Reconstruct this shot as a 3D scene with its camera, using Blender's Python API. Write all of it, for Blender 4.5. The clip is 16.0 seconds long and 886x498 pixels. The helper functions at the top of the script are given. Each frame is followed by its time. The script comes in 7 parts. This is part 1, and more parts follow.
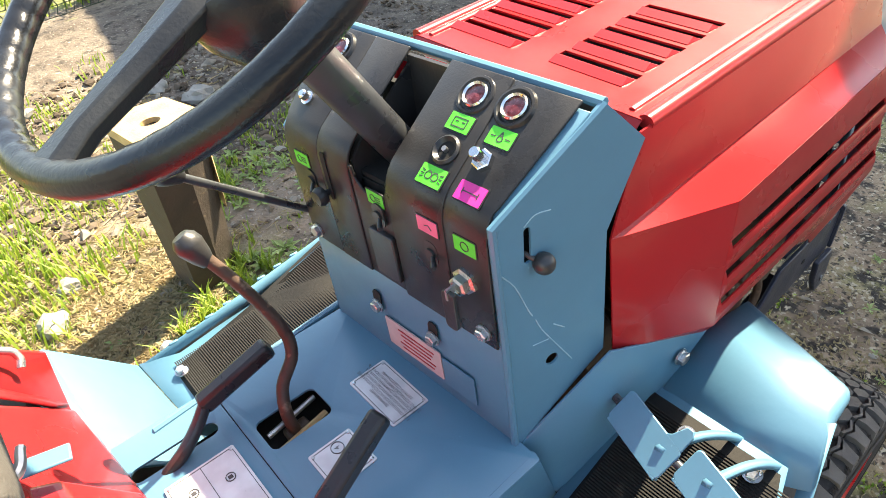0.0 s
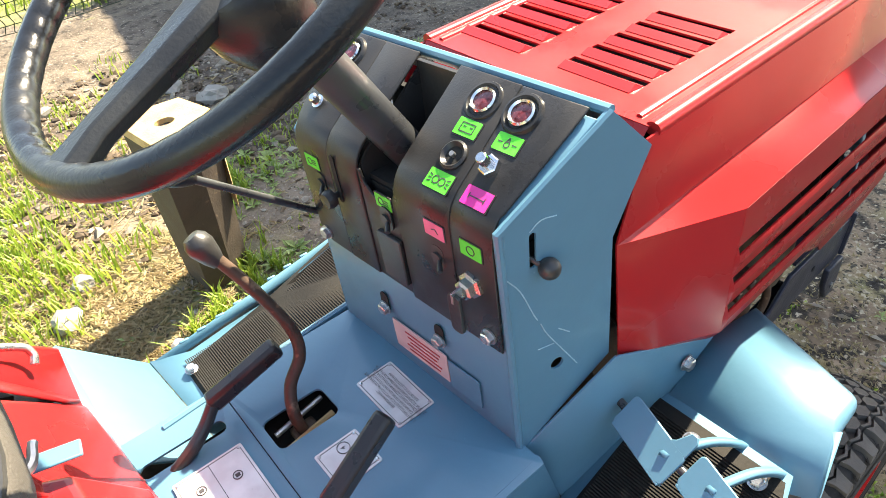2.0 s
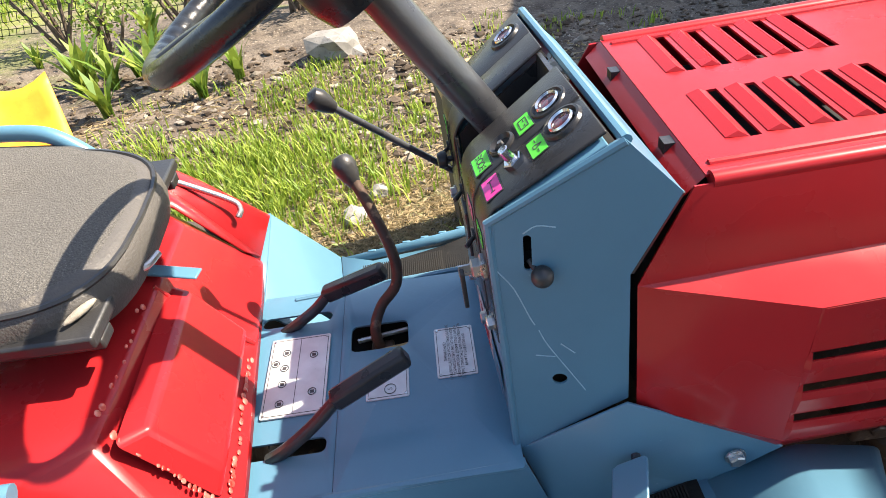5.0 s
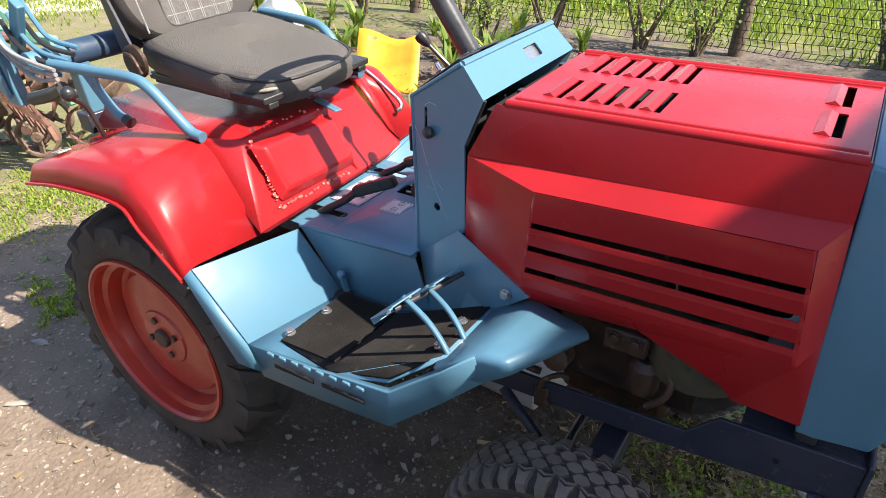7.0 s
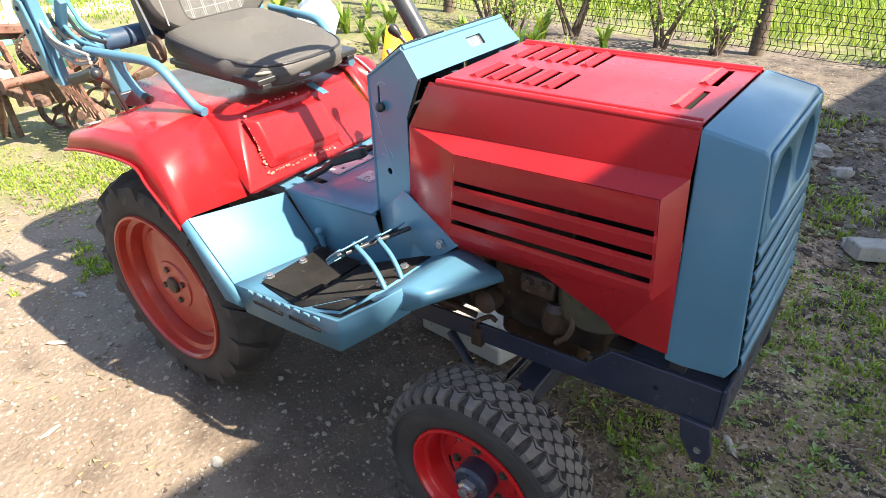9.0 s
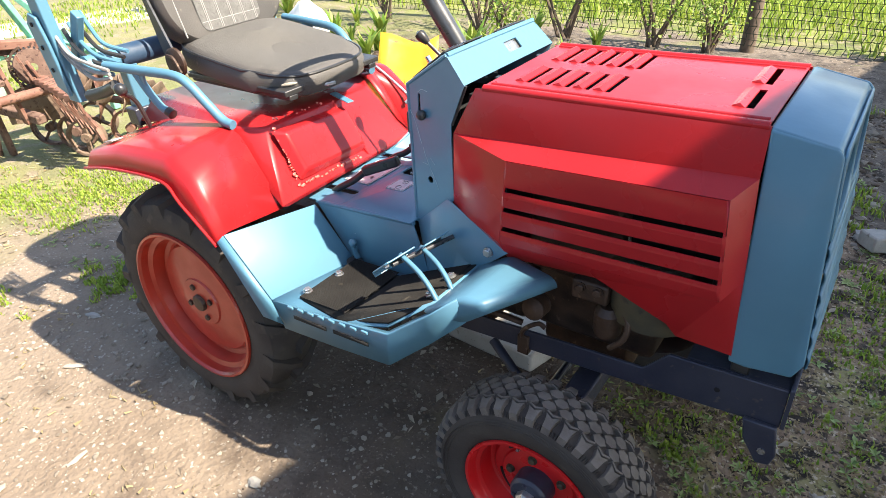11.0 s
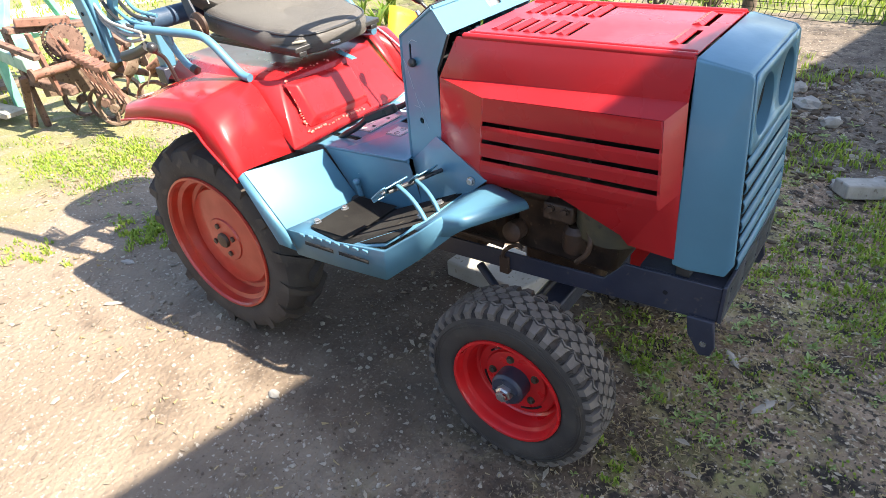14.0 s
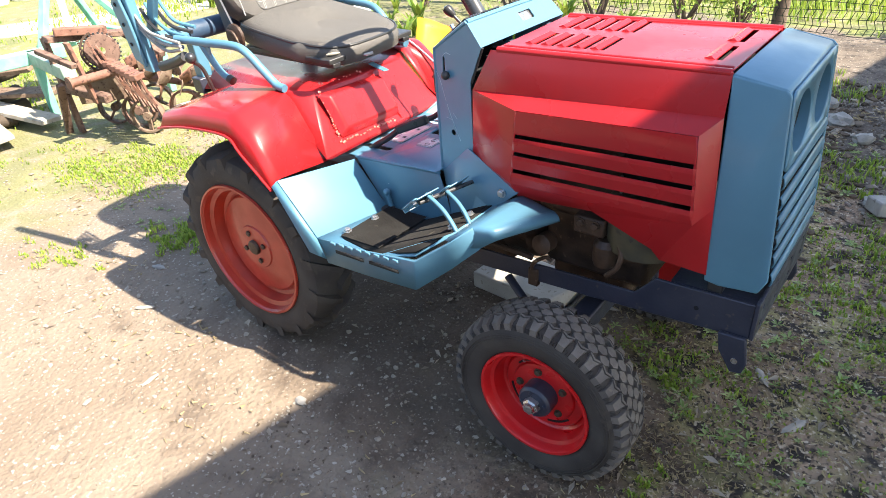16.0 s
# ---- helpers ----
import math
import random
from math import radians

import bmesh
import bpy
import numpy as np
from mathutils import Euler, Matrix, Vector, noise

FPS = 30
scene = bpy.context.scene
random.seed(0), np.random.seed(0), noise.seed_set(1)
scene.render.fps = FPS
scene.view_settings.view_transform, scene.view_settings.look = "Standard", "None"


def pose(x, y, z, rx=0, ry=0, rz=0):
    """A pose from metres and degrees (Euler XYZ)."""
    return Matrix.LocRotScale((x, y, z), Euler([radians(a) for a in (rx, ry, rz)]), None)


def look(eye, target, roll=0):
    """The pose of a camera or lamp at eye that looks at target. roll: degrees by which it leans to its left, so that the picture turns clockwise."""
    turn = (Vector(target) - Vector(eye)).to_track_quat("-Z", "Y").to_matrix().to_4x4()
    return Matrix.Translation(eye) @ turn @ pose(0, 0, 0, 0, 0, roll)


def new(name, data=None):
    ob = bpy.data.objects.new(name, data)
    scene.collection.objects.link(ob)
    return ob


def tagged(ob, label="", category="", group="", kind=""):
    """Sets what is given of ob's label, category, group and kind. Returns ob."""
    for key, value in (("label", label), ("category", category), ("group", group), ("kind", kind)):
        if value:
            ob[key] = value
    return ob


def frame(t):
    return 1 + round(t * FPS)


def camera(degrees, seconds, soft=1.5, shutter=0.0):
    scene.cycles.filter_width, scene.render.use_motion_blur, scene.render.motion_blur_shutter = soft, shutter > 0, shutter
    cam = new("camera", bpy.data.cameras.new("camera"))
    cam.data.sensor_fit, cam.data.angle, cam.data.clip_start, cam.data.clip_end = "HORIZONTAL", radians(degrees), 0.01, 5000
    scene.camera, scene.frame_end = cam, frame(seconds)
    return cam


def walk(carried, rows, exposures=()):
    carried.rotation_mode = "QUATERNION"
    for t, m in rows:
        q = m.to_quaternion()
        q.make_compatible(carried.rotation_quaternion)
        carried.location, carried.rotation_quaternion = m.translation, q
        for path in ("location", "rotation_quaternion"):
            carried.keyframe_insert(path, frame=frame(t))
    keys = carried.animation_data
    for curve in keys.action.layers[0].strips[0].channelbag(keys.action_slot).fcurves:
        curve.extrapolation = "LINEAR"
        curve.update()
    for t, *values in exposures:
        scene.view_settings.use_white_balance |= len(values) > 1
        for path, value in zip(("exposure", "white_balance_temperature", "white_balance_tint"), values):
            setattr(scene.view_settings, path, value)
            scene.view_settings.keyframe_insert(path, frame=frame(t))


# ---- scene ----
cam = camera(67.3, 16.0, soft=0.6)
PATH = [
    (0, (0.284, -0.484, 1.417), (1.251, 0.714, 0.14), -5.2),
    (0.5, (0.282, -0.487, 1.418), (1.238, 0.719, 0.14), -5.0),
    (1, (0.28, -0.486, 1.425), (1.215, 0.745, 0.156), -5.3),
    (1.5, (0.285, -0.488, 1.421), (1.231, 0.723, 0.141), -5.2),
    (2, (0.286, -0.49, 1.423), (1.229, 0.732, 0.151), -5.3),
    (2.5, (0.284, -0.492, 1.421), (1.229, 0.736, 0.158), -5.1),
    (3, (0.28, -0.496, 1.423), (1.214, 0.751, 0.169), -5.4),
    (3.5, (0.294, -0.506, 1.42), (1.232, 0.741, 0.169), -4.2),
    (4, (0.379, -0.514, 1.419), (1.086, 0.876, 0.166), -6.1),
    (4.5, (0.486, -0.575, 1.413), (0.784, 0.918, 0.117), -6.1),
    (4.7, (0.514, -0.61, 1.414), (0.703, 0.922, 0.143), -6.7),
    (6.8, (1.253, -1.136, 1.479), (0.329, 0.311, 0.454), -2.6),
    (7, (1.347, -1.168, 1.469), (0.433, 0.26, 0.407), -0.7),
    (7.5, (1.552, -1.162, 1.497), (0.544, 0.174, 0.402), -3.2),
    (8, (1.734, -1.123, 1.496), (0.636, 0.139, 0.4), -2.1),
    (8.5, (1.756, -1.174, 1.518), (0.651, 0.106, 0.45), -2.7),
    (9, (1.685, -1.253, 1.508), (0.648, 0.092, 0.451), -1.7),
    (9.5, (1.564, -1.233, 1.479), (0.63, 0.142, 0.366), -0.9),
    (9.7, (1.519, -1.184, 1.48), (0.53, 0.152, 0.368), -2.4),
    (11.8, (1.645, -1.383, 1.523), (0.641, 0.018, 0.509), -3.1),
    (12, (1.71, -1.381, 1.525), (0.653, -0.032, 0.494), -3.6),
    (12.5, (1.793, -1.421, 1.54), (0.655, -0.146, 0.5), -5.1),
    (13, (1.775, -1.483, 1.535), (0.679, -0.178, 0.488), -4.3),
    (13.5, (1.755, -1.52, 1.53), (0.7, -0.199, 0.462), -3.3),
    (14, (1.766, -1.502, 1.514), (0.74, -0.177, 0.424), -4.3),
    (14.5, (1.758, -1.508, 1.517), (0.709, -0.182, 0.449), -4.0),
    (15, (1.75, -1.514, 1.525), (0.689, -0.195, 0.46), -4.4),
    (15.5, (1.749, -1.514, 1.522), (0.683, -0.202, 0.454), -4.3),
    (16, (1.751, -1.524, 1.522), (0.667, -0.219, 0.462), -4.3),
]
EXPOSURE = [
    (0, 2.30, 7900, 7), (3.5, 2.30, 7900, 7), (4.0, 2.02, 7450, 9), (4.5, 1.77, 7200, 11), (7.0, 1.22, 6700, 15), (7.5, 1.44, 6750, 14), (8.0, 1.64, 6850, 12),
    (9.0, 1.79, 6900, 11), (12.0, 1.65, 6900, 11), (13.0, 1.80, 6850, 11), (14.0, 1.94, 6800, 11), (16.0, 1.92, 6800, 11),
]
walk(cam, [(t, look(e, a, r)) for t, e, a, r in PATH], EXPOSURE)

# ---- world and light ----
SUN = Vector((0.83, 0.14, 1.0)).normalized()
world = bpy.data.worlds.new("world")
scene.world = world
world.use_nodes = True
wn = world.node_tree.nodes
sky = wn.new("ShaderNodeTexSky")
sky.sky_type, sky.sun_disc = "NISHITA", False
sky.sun_elevation = math.asin(SUN.z)
sky.sun_rotation = math.atan2(SUN.x, SUN.y)
wn["Background"].inputs[1].default_value = 0.128
world.node_tree.links.new(sky.outputs[0], wn["Background"].inputs[0])
sun = new("sun", bpy.data.lights.new("sun", "SUN"))
sun.data.energy, sun.data.angle, sun.data.color = 5.0, radians(0.6), (1.0, 0.93, 0.82)
sun.matrix_world = look(SUN * 30, (0, 0, 0))


# ---- materials ----
def mat_base(name, rough=0.5, metal=0.0, coat=0.0):
    m = bpy.data.materials.new(name)
    m.use_nodes = True
    b = m.node_tree.nodes["Principled BSDF"]
    b.inputs["Roughness"].default_value = rough
    b.inputs["Metallic"].default_value = metal
    b.inputs["Coat Weight"].default_value = coat
    b.inputs["Coat Roughness"].default_value = 0.08
    return m, m.node_tree.nodes, m.node_tree.links, b


def noise_mix(nodes, links, src, c1, c2, scale, lo=0.35, hi=0.65, detail=6.0):
    n = nodes.new("ShaderNodeTexNoise")
    n.inputs["Scale"].default_value, n.inputs["Detail"].default_value = scale, detail
    links.new(src, n.inputs["Vector"])
    r = nodes.new("ShaderNodeMapRange")
    r.inputs[1].default_value, r.inputs[2].default_value = lo, hi
    links.new(n.outputs["Fac"], r.inputs[0])
    mx = nodes.new("ShaderNodeMix")
    mx.data_type = "RGBA"
    links.new(r.outputs[0], mx.inputs[0])
    for i, c in ((6, c1), (7, c2)):
        if isinstance(c, tuple):
            mx.inputs[i].default_value = (*c, 1)
        else:
            links.new(c, mx.inputs[i])
    return mx.outputs[2], r.outputs[0]


def surface(name, c1, c2, scale=8.0, rough=0.5, metal=0.0, coat=0.0, spots=None, spot_scale=40.0, spot_lo=0.62,
            bump=0.1, bump_scale=120.0, rough_var=0.1, gloss=0.5):
    """Two-scale colour variation, optional spots of dirt or wear, and a fine bump."""
    m, nd, ln, b = mat_base(name, rough, metal, coat)
    b.inputs["Specular IOR Level"].default_value = gloss
    tc = nd.new("ShaderNodeTexCoord").outputs["Object"]
    col, fac = noise_mix(nd, ln, tc, c1, c2, scale)
    if spots:
        col, _ = noise_mix(nd, ln, tc, col, spots, spot_scale, spot_lo, spot_lo + 0.08)
    ln.new(col, b.inputs["Base Color"])
    rr = nd.new("ShaderNodeMapRange")
    rr.inputs[3].default_value, rr.inputs[4].default_value = max(rough - rough_var, 0.02), min(rough + rough_var, 1)
    ln.new(fac, rr.inputs[0])
    ln.new(rr.outputs[0], b.inputs["Roughness"])
    if bump:
        n = nd.new("ShaderNodeTexNoise")
        n.inputs["Scale"].default_value, n.inputs["Detail"].default_value = bump_scale, 4
        ln.new(tc, n.inputs["Vector"])
        bp = nd.new("ShaderNodeBump")
        bp.inputs["Strength"].default_value, bp.inputs["Distance"].default_value = bump, 0.004
        ln.new(n.outputs["Fac"], bp.inputs["Height"])
        ln.new(bp.outputs[0], b.inputs["Normal"])
    return m


RED = surface("red_paint", (0.385, 0.016, 0.019), (0.33, 0.013, 0.016), 5, 0.30, 0, 0.15, (0.33, 0.03, 0.02), 60, 0.74, 0.02, 60, gloss=0.25)
BLUE = surface("blue_paint", (0.080, 0.202, 0.285), (0.070, 0.180, 0.257), 6, 0.42, 0, 0.22, (0.16, 0.33, 0.42), 70, 0.73, 0.05, 90, gloss=0.5)
NAVY = surface("navy_paint", (0.027, 0.030, 0.046), (0.038, 0.040, 0.056), 14, 0.42, 0, 0.1, (0.075, 0.068, 0.062), 50, 0.66, 0.2, 120, gloss=0.4)
WHEEL_RED = surface("wheel_red_paint", (0.40, 0.032, 0.016), (0.33, 0.027, 0.013), 12, 0.4, 0, 0.25, (0.22, 0.05, 0.03), 40, 0.7, 0.1, 80)
FRONT_RED = surface("front_wheel_red_paint", (0.62, 0.012, 0.014), (0.52, 0.010, 0.012), 12, 0.35, 0, 0.3, None, 40, 0.7, 0.1, 80)
RUBBER = surface("tyre_rubber", (0.042, 0.035, 0.031), (0.070, 0.060, 0.051), 9, 0.85, 0, 0, (0.075, 0.062, 0.050), 30, 0.6, 0.3, 200, gloss=0.25)
# dusty rubber, also kept lighter than the tyre to paint its grooves as shaded
TREAD = surface("dusty_tread", (0.095, 0.082, 0.072), (0.150, 0.130, 0.112), 14, 0.9, 0, 0, (0.13, 0.11, 0.09), 60, 0.6, 0.3, 200, gloss=0.25)
PLASTIC = surface("black_plastic", (0.020, 0.020, 0.021), (0.030, 0.029, 0.029), 20, 0.34, 0, 0, (0.11, 0.10, 0.09), 260, 0.74, 0.08, 420, gloss=0.35)
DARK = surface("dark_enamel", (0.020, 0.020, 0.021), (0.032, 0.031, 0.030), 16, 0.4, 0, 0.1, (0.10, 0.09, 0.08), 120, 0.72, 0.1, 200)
WHEEL_BLACK = surface("steering_wheel_plastic", (0.010, 0.011, 0.013), (0.016, 0.018, 0.020), 16, 0.27, 0, 0, (0.06, 0.06, 0.055), 240, 0.74, 0.1, 300, gloss=0.38)
GREASE = surface("greasy_castings", (0.040, 0.023, 0.015), (0.085, 0.050, 0.032), 22, 0.55, 0.2, 0, (0.17, 0.11, 0.07), 50, 0.62, 0.4, 90)
OLIVE = surface("olive_paint", (0.075, 0.065, 0.035), (0.05, 0.045, 0.03), 18, 0.55, 0, 0, (0.03, 0.025, 0.02), 40, 0.6, 0.2, 90)
STEEL = surface("zinc_steel", (0.55, 0.55, 0.54), (0.42, 0.42, 0.42), 60, 0.32, 0.9, 0, (0.3, 0.26, 0.22), 90, 0.68, 0.1, 300)
CHROME = surface("bright_metal", (0.7, 0.7, 0.7), (0.6, 0.6, 0.6), 40, 0.16, 1.0, 0, None, 40, 0.7, 0.03, 200)
COLUMN = surface("grey_steering_column", (0.034, 0.036, 0.040), (0.046, 0.049, 0.053), 20, 0.34, 0, 0.2, (0.11, 0.11, 0.11), 160, 0.74, 0.05, 200)
MATTING = surface("ribbed_rubber_mat", (0.014, 0.013, 0.012), (0.024, 0.023, 0.021), 10, 0.8, 0, 0, (0.05, 0.045, 0.036), 26, 0.64, 0.3, 200)
MATTING.node_tree.nodes["Principled BSDF"].inputs["Specular IOR Level"].default_value = 0.15
VINYL = surface("worn_black_vinyl", (0.055, 0.050, 0.045), (0.085, 0.077, 0.068), 7, 0.55, 0, 0, (0.12, 0.105, 0.085), 30, 0.66, 0.35, 260)
VINYL_OLD = surface("torn_vinyl", (0.20, 0.175, 0.14), (0.30, 0.27, 0.22), 40, 0.8, 0, 0, (0.07, 0.06, 0.05), 60, 0.6, 0.4, 200)
PIPING = surface("seam_piping", (0.30, 0.29, 0.27), (0.22, 0.21, 0.2), 50, 0.7)
PLATE = surface("aluminium_plate", (0.62, 0.63, 0.62), (0.52, 0.53, 0.53), 30, 0.42, 0.25, 0, (0.4, 0.4, 0.38), 90, 0.7, 0.05, 200)
FADED = surface("faded_red_plate", (0.55, 0.42, 0.40), (0.62, 0.50, 0.47), 50, 0.45, 0.2)
INK = surface("black_ink", (0.035, 0.035, 0.04), (0.05, 0.05, 0.05), 50, 0.6)
GREEN_LABEL = surface("green_label", (0.06, 0.62, 0.035), (0.08, 0.55, 0.05), 60, 0.5)
PINK_LABEL = surface("magenta_label", (0.72, 0.03, 0.30), (0.62, 0.04, 0.26), 60, 0.5)
ROSE_LABEL = surface("rose_label", (0.75, 0.13, 0.25), (0.65, 0.12, 0.22), 60, 0.5)
# near-black colour that stands in for the shade inside openings
HOLE = surface("hole_shade", (0.006, 0.006, 0.006), (0.009, 0.009, 0.009), 30, 0.9)
SCRATCH = surface("scratched_blue", (0.30, 0.45, 0.52), (0.22, 0.36, 0.44), 90, 0.4)
WELD = surface("rough_weld", (0.46, 0.02, 0.014), (0.55, 0.16, 0.12), 60, 0.35, 0, 0.4, None, 40, 0.7, 0.5, 90)
RUST = surface("rusty_iron", (0.125, 0.072, 0.052), (0.20, 0.125, 0.092), 16, 0.85, 0.1, 0, (0.07, 0.035, 0.026), 40, 0.55, 0.5, 90)
RUST_PALE = surface("earthy_iron", (0.21, 0.150, 0.105), (0.15, 0.098, 0.066), 18, 0.85, 0.1, 0, (0.09, 0.05, 0.035), 40, 0.58, 0.5, 90)
GREEN = surface("green_machine_paint", (0.14, 0.40, 0.28), (0.20, 0.46, 0.34), 14, 0.5, 0, 0, (0.25, 0.22, 0.15), 30, 0.70, 0.2, 90)
YELLOW_WOOD = surface("yellowed_timber", (0.50, 0.36, 0.17), (0.40, 0.27, 0.12), 18, 0.75, 0, 0, (0.25, 0.16, 0.08), 30, 0.64, 0.4, 120)
DARK_WOOD = surface("stained_timber", (0.045, 0.033, 0.024), (0.075, 0.055, 0.038), 14, 0.8, 0, 0, (0.14, 0.10, 0.06), 40, 0.66, 0.4, 120)
GREY_WOOD = surface("weathered_timber", (0.28, 0.24, 0.19), (0.38, 0.34, 0.28), 14, 0.85, 0, 0, (0.17, 0.13, 0.10), 40, 0.62, 0.4, 120)
ORANGE = surface("orange_yellow_sheet", (0.75, 0.30, 0.02), (0.80, 0.42, 0.03), 9, 0.45, 0, 0, (0.55, 0.08, 0.02), 26, 0.64, 0.1, 80)
CONCRETE = surface("concrete", (0.36, 0.33, 0.28), (0.44, 0.41, 0.36), 12, 0.9, 0, 0, (0.26, 0.23, 0.19), 50, 0.62, 0.3, 120)
STONE = surface("pale_stone", (0.30, 0.285, 0.255), (0.21, 0.198, 0.175), 14, 0.85, 0, 0, (0.14, 0.12, 0.10), 50, 0.62, 0.4, 90)
WHITE = surface("white_plastic", (0.75, 0.75, 0.73), (0.68, 0.67, 0.64), 10, 0.5)
NET = surface("dark_green_net", (0.02, 0.035, 0.02), (0.03, 0.05, 0.028), 10, 0.6)
BARK = surface("bark", (0.085, 0.06, 0.042), (0.14, 0.105, 0.075), 20, 0.9, 0, 0, None, 40, 0.7, 0.5, 60)
PLASTER = surface("plaster", (0.78, 0.74, 0.66), (0.70, 0.66, 0.58), 3, 0.9)
ROOFING = surface("roof_sheet", (0.16, 0.15, 0.15), (0.22, 0.2, 0.2), 5, 0.7)


def leaf_material(name, c1, c2, rough=0.55):
    m, nd, ln, b = mat_base(name, rough)
    g = nd.new("ShaderNodeNewGeometry")
    mx = nd.new("ShaderNodeMix")
    mx.data_type = "RGBA"
    mx.inputs[6].default_value, mx.inputs[7].default_value = (*c1, 1), (*c2, 1)
    ln.new(g.outputs["Random Per Island"], mx.inputs[0])
    ln.new(mx.outputs[2], b.inputs["Base Color"])
    tr = nd.new("ShaderNodeBsdfTranslucent")
    ln.new(mx.outputs[2], tr.inputs["Color"])
    ad = nd.new("ShaderNodeMixShader")
    ad.inputs[0].default_value = 0.35
    ln.new(b.outputs[0], ad.inputs[1])
    ln.new(tr.outputs[0], ad.inputs[2])
    ln.new(ad.outputs[0], nd["Material Output"].inputs[0])
    return m


GRASS = leaf_material("grass_blades", (0.14, 0.25, 0.022), (0.38, 0.45, 0.070))
DRY = leaf_material("dry_straw", (0.30, 0.23, 0.12), (0.44, 0.35, 0.20), 0.8)
LEAF = leaf_material("leaves", (0.09, 0.20, 0.025), (0.28, 0.34, 0.05))
PEBBLE = leaf_material("pebbles", (0.20, 0.165, 0.125), (0.46, 0.41, 0.34), 0.9)
CLOD = leaf_material("soil_clods", (0.075, 0.054, 0.038), (0.20, 0.15, 0.105), 0.95)


def ground_material():
    m, nd, ln, b = mat_base("earth", 0.92)
    tc = nd.new("ShaderNodeTexCoord").outputs["Object"]
    dirt, _ = noise_mix(nd, ln, tc, (0.165, 0.124, 0.088), (0.228, 0.180, 0.132), 1.7, 0.3, 0.7, 8)
    dirt, _ = noise_mix(nd, ln, tc, dirt, (0.12, 0.090, 0.064), 9, 0.55, 0.80, 8)
    dirt, _ = noise_mix(nd, ln, tc, dirt, (0.38, 0.34, 0.28), 60, 0.62, 0.68, 5)
    dirt, _ = noise_mix(nd, ln, tc, dirt, (0.11, 0.088, 0.066), 110, 0.64, 0.72, 6)
    soil, _ = noise_mix(nd, ln, tc, (0.165, 0.108, 0.068), (0.36, 0.25, 0.16), 5, 0.35, 0.65, 10)
    soil, _ = noise_mix(nd, ln, tc, soil, (0.25, 0.225, 0.085), 4, 0.50, 0.64, 9)
    soil, _ = noise_mix(nd, ln, tc, soil, (0.032, 0.023, 0.017), 11, 0.52, 0.60, 9)
    soil, _ = noise_mix(nd, ln, tc, soil, (0.06, 0.045, 0.03), 60, 0.55, 0.62, 6)
    soil, _ = noise_mix(nd, ln, tc, soil, (0.46, 0.37, 0.26), 70, 0.58, 0.64, 6)
    loam, _ = noise_mix(nd, ln, tc, (0.075, 0.057, 0.042), (0.155, 0.124, 0.094), 6, 0.35, 0.65, 10)
    loam, _ = noise_mix(nd, ln, tc, loam, (0.040, 0.031, 0.023), 20, 0.54, 0.66, 9)
    loam, _ = noise_mix(nd, ln, tc, loam, (0.27, 0.23, 0.18), 60, 0.60, 0.68, 6)
    turf, _ = noise_mix(nd, ln, tc, (0.10, 0.125, 0.03), (0.19, 0.20, 0.055), 3, 0.35, 0.65, 8)
    turf, _ = noise_mix(nd, ln, tc, turf, (0.22, 0.185, 0.12), 8, 0.52, 0.66, 8)
    sand, _ = noise_mix(nd, ln, tc, (0.52, 0.47, 0.39), (0.42, 0.37, 0.30), 4, 0.35, 0.65, 8)
    sep = nd.new("ShaderNodeSeparateXYZ")
    ln.new(tc, sep.inputs[0])
    wob = nd.new("ShaderNodeTexNoise")
    wob.inputs["Scale"].default_value, wob.inputs["Detail"].default_value = 2.2, 6
    ln.new(tc, wob.inputs["Vector"])

    def math_node(op, a, c):
        q = nd.new("ShaderNodeMath")
        q.operation = op
        for i, v in enumerate((a, c)):
            if isinstance(v, (int, float)):
                q.inputs[i].default_value = v
            else:
                ln.new(v, q.inputs[i])
        return q.outputs[0]

    w = math_node("MULTIPLY", math_node("SUBTRACT", wob.outputs["Fac"], 0.5), 2.4)

    def ramp(v, lo, hi):
        q = nd.new("ShaderNodeMapRange")
        q.inputs[1].default_value, q.inputs[2].default_value = lo, hi
        ln.new(math_node("ADD", v, w), q.inputs[0])
        return q.outputs[0]

    def blend(f, a, c):
        q = nd.new("ShaderNodeMix")
        q.data_type = "RGBA"
        ln.new(f, q.inputs[0])
        ln.new(a, q.inputs[6])
        ln.new(c, q.inputs[7])
        return q.outputs[2]

    x, y = sep.outputs[0], sep.outputs[1]
    col = dirt
    bed = math_node("MULTIPLY", ramp(y, 1.75, 2.1), ramp(x, -3.8, -3.1))
    front = math_node("MULTIPLY", ramp(x, 0.7, 1.3), ramp(y, -1.6, -0.8))
    col = blend(front, col, soil)
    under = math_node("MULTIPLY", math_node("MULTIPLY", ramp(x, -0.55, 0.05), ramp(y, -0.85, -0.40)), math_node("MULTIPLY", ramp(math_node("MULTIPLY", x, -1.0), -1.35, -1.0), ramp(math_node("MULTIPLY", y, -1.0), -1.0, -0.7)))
    # dark damp soil under the tractor, the shade there also deepened in its colour
    damp_shade, _ = noise_mix(nd, ln, tc, (0.046, 0.030, 0.020), (0.095, 0.065, 0.044), 6, 0.35, 0.65, 10)
    damp_shade, _ = noise_mix(nd, ln, tc, damp_shade, (0.25, 0.20, 0.15), 80, 0.60, 0.70, 5)
    col = blend(math_node("MULTIPLY", under, 0.8), col, damp_shade)
    verge = math_node("MULTIPLY", ramp(y, 0.75, 1.1), ramp(math_node("MULTIPLY", y, -1.0), -1.9, -1.5))
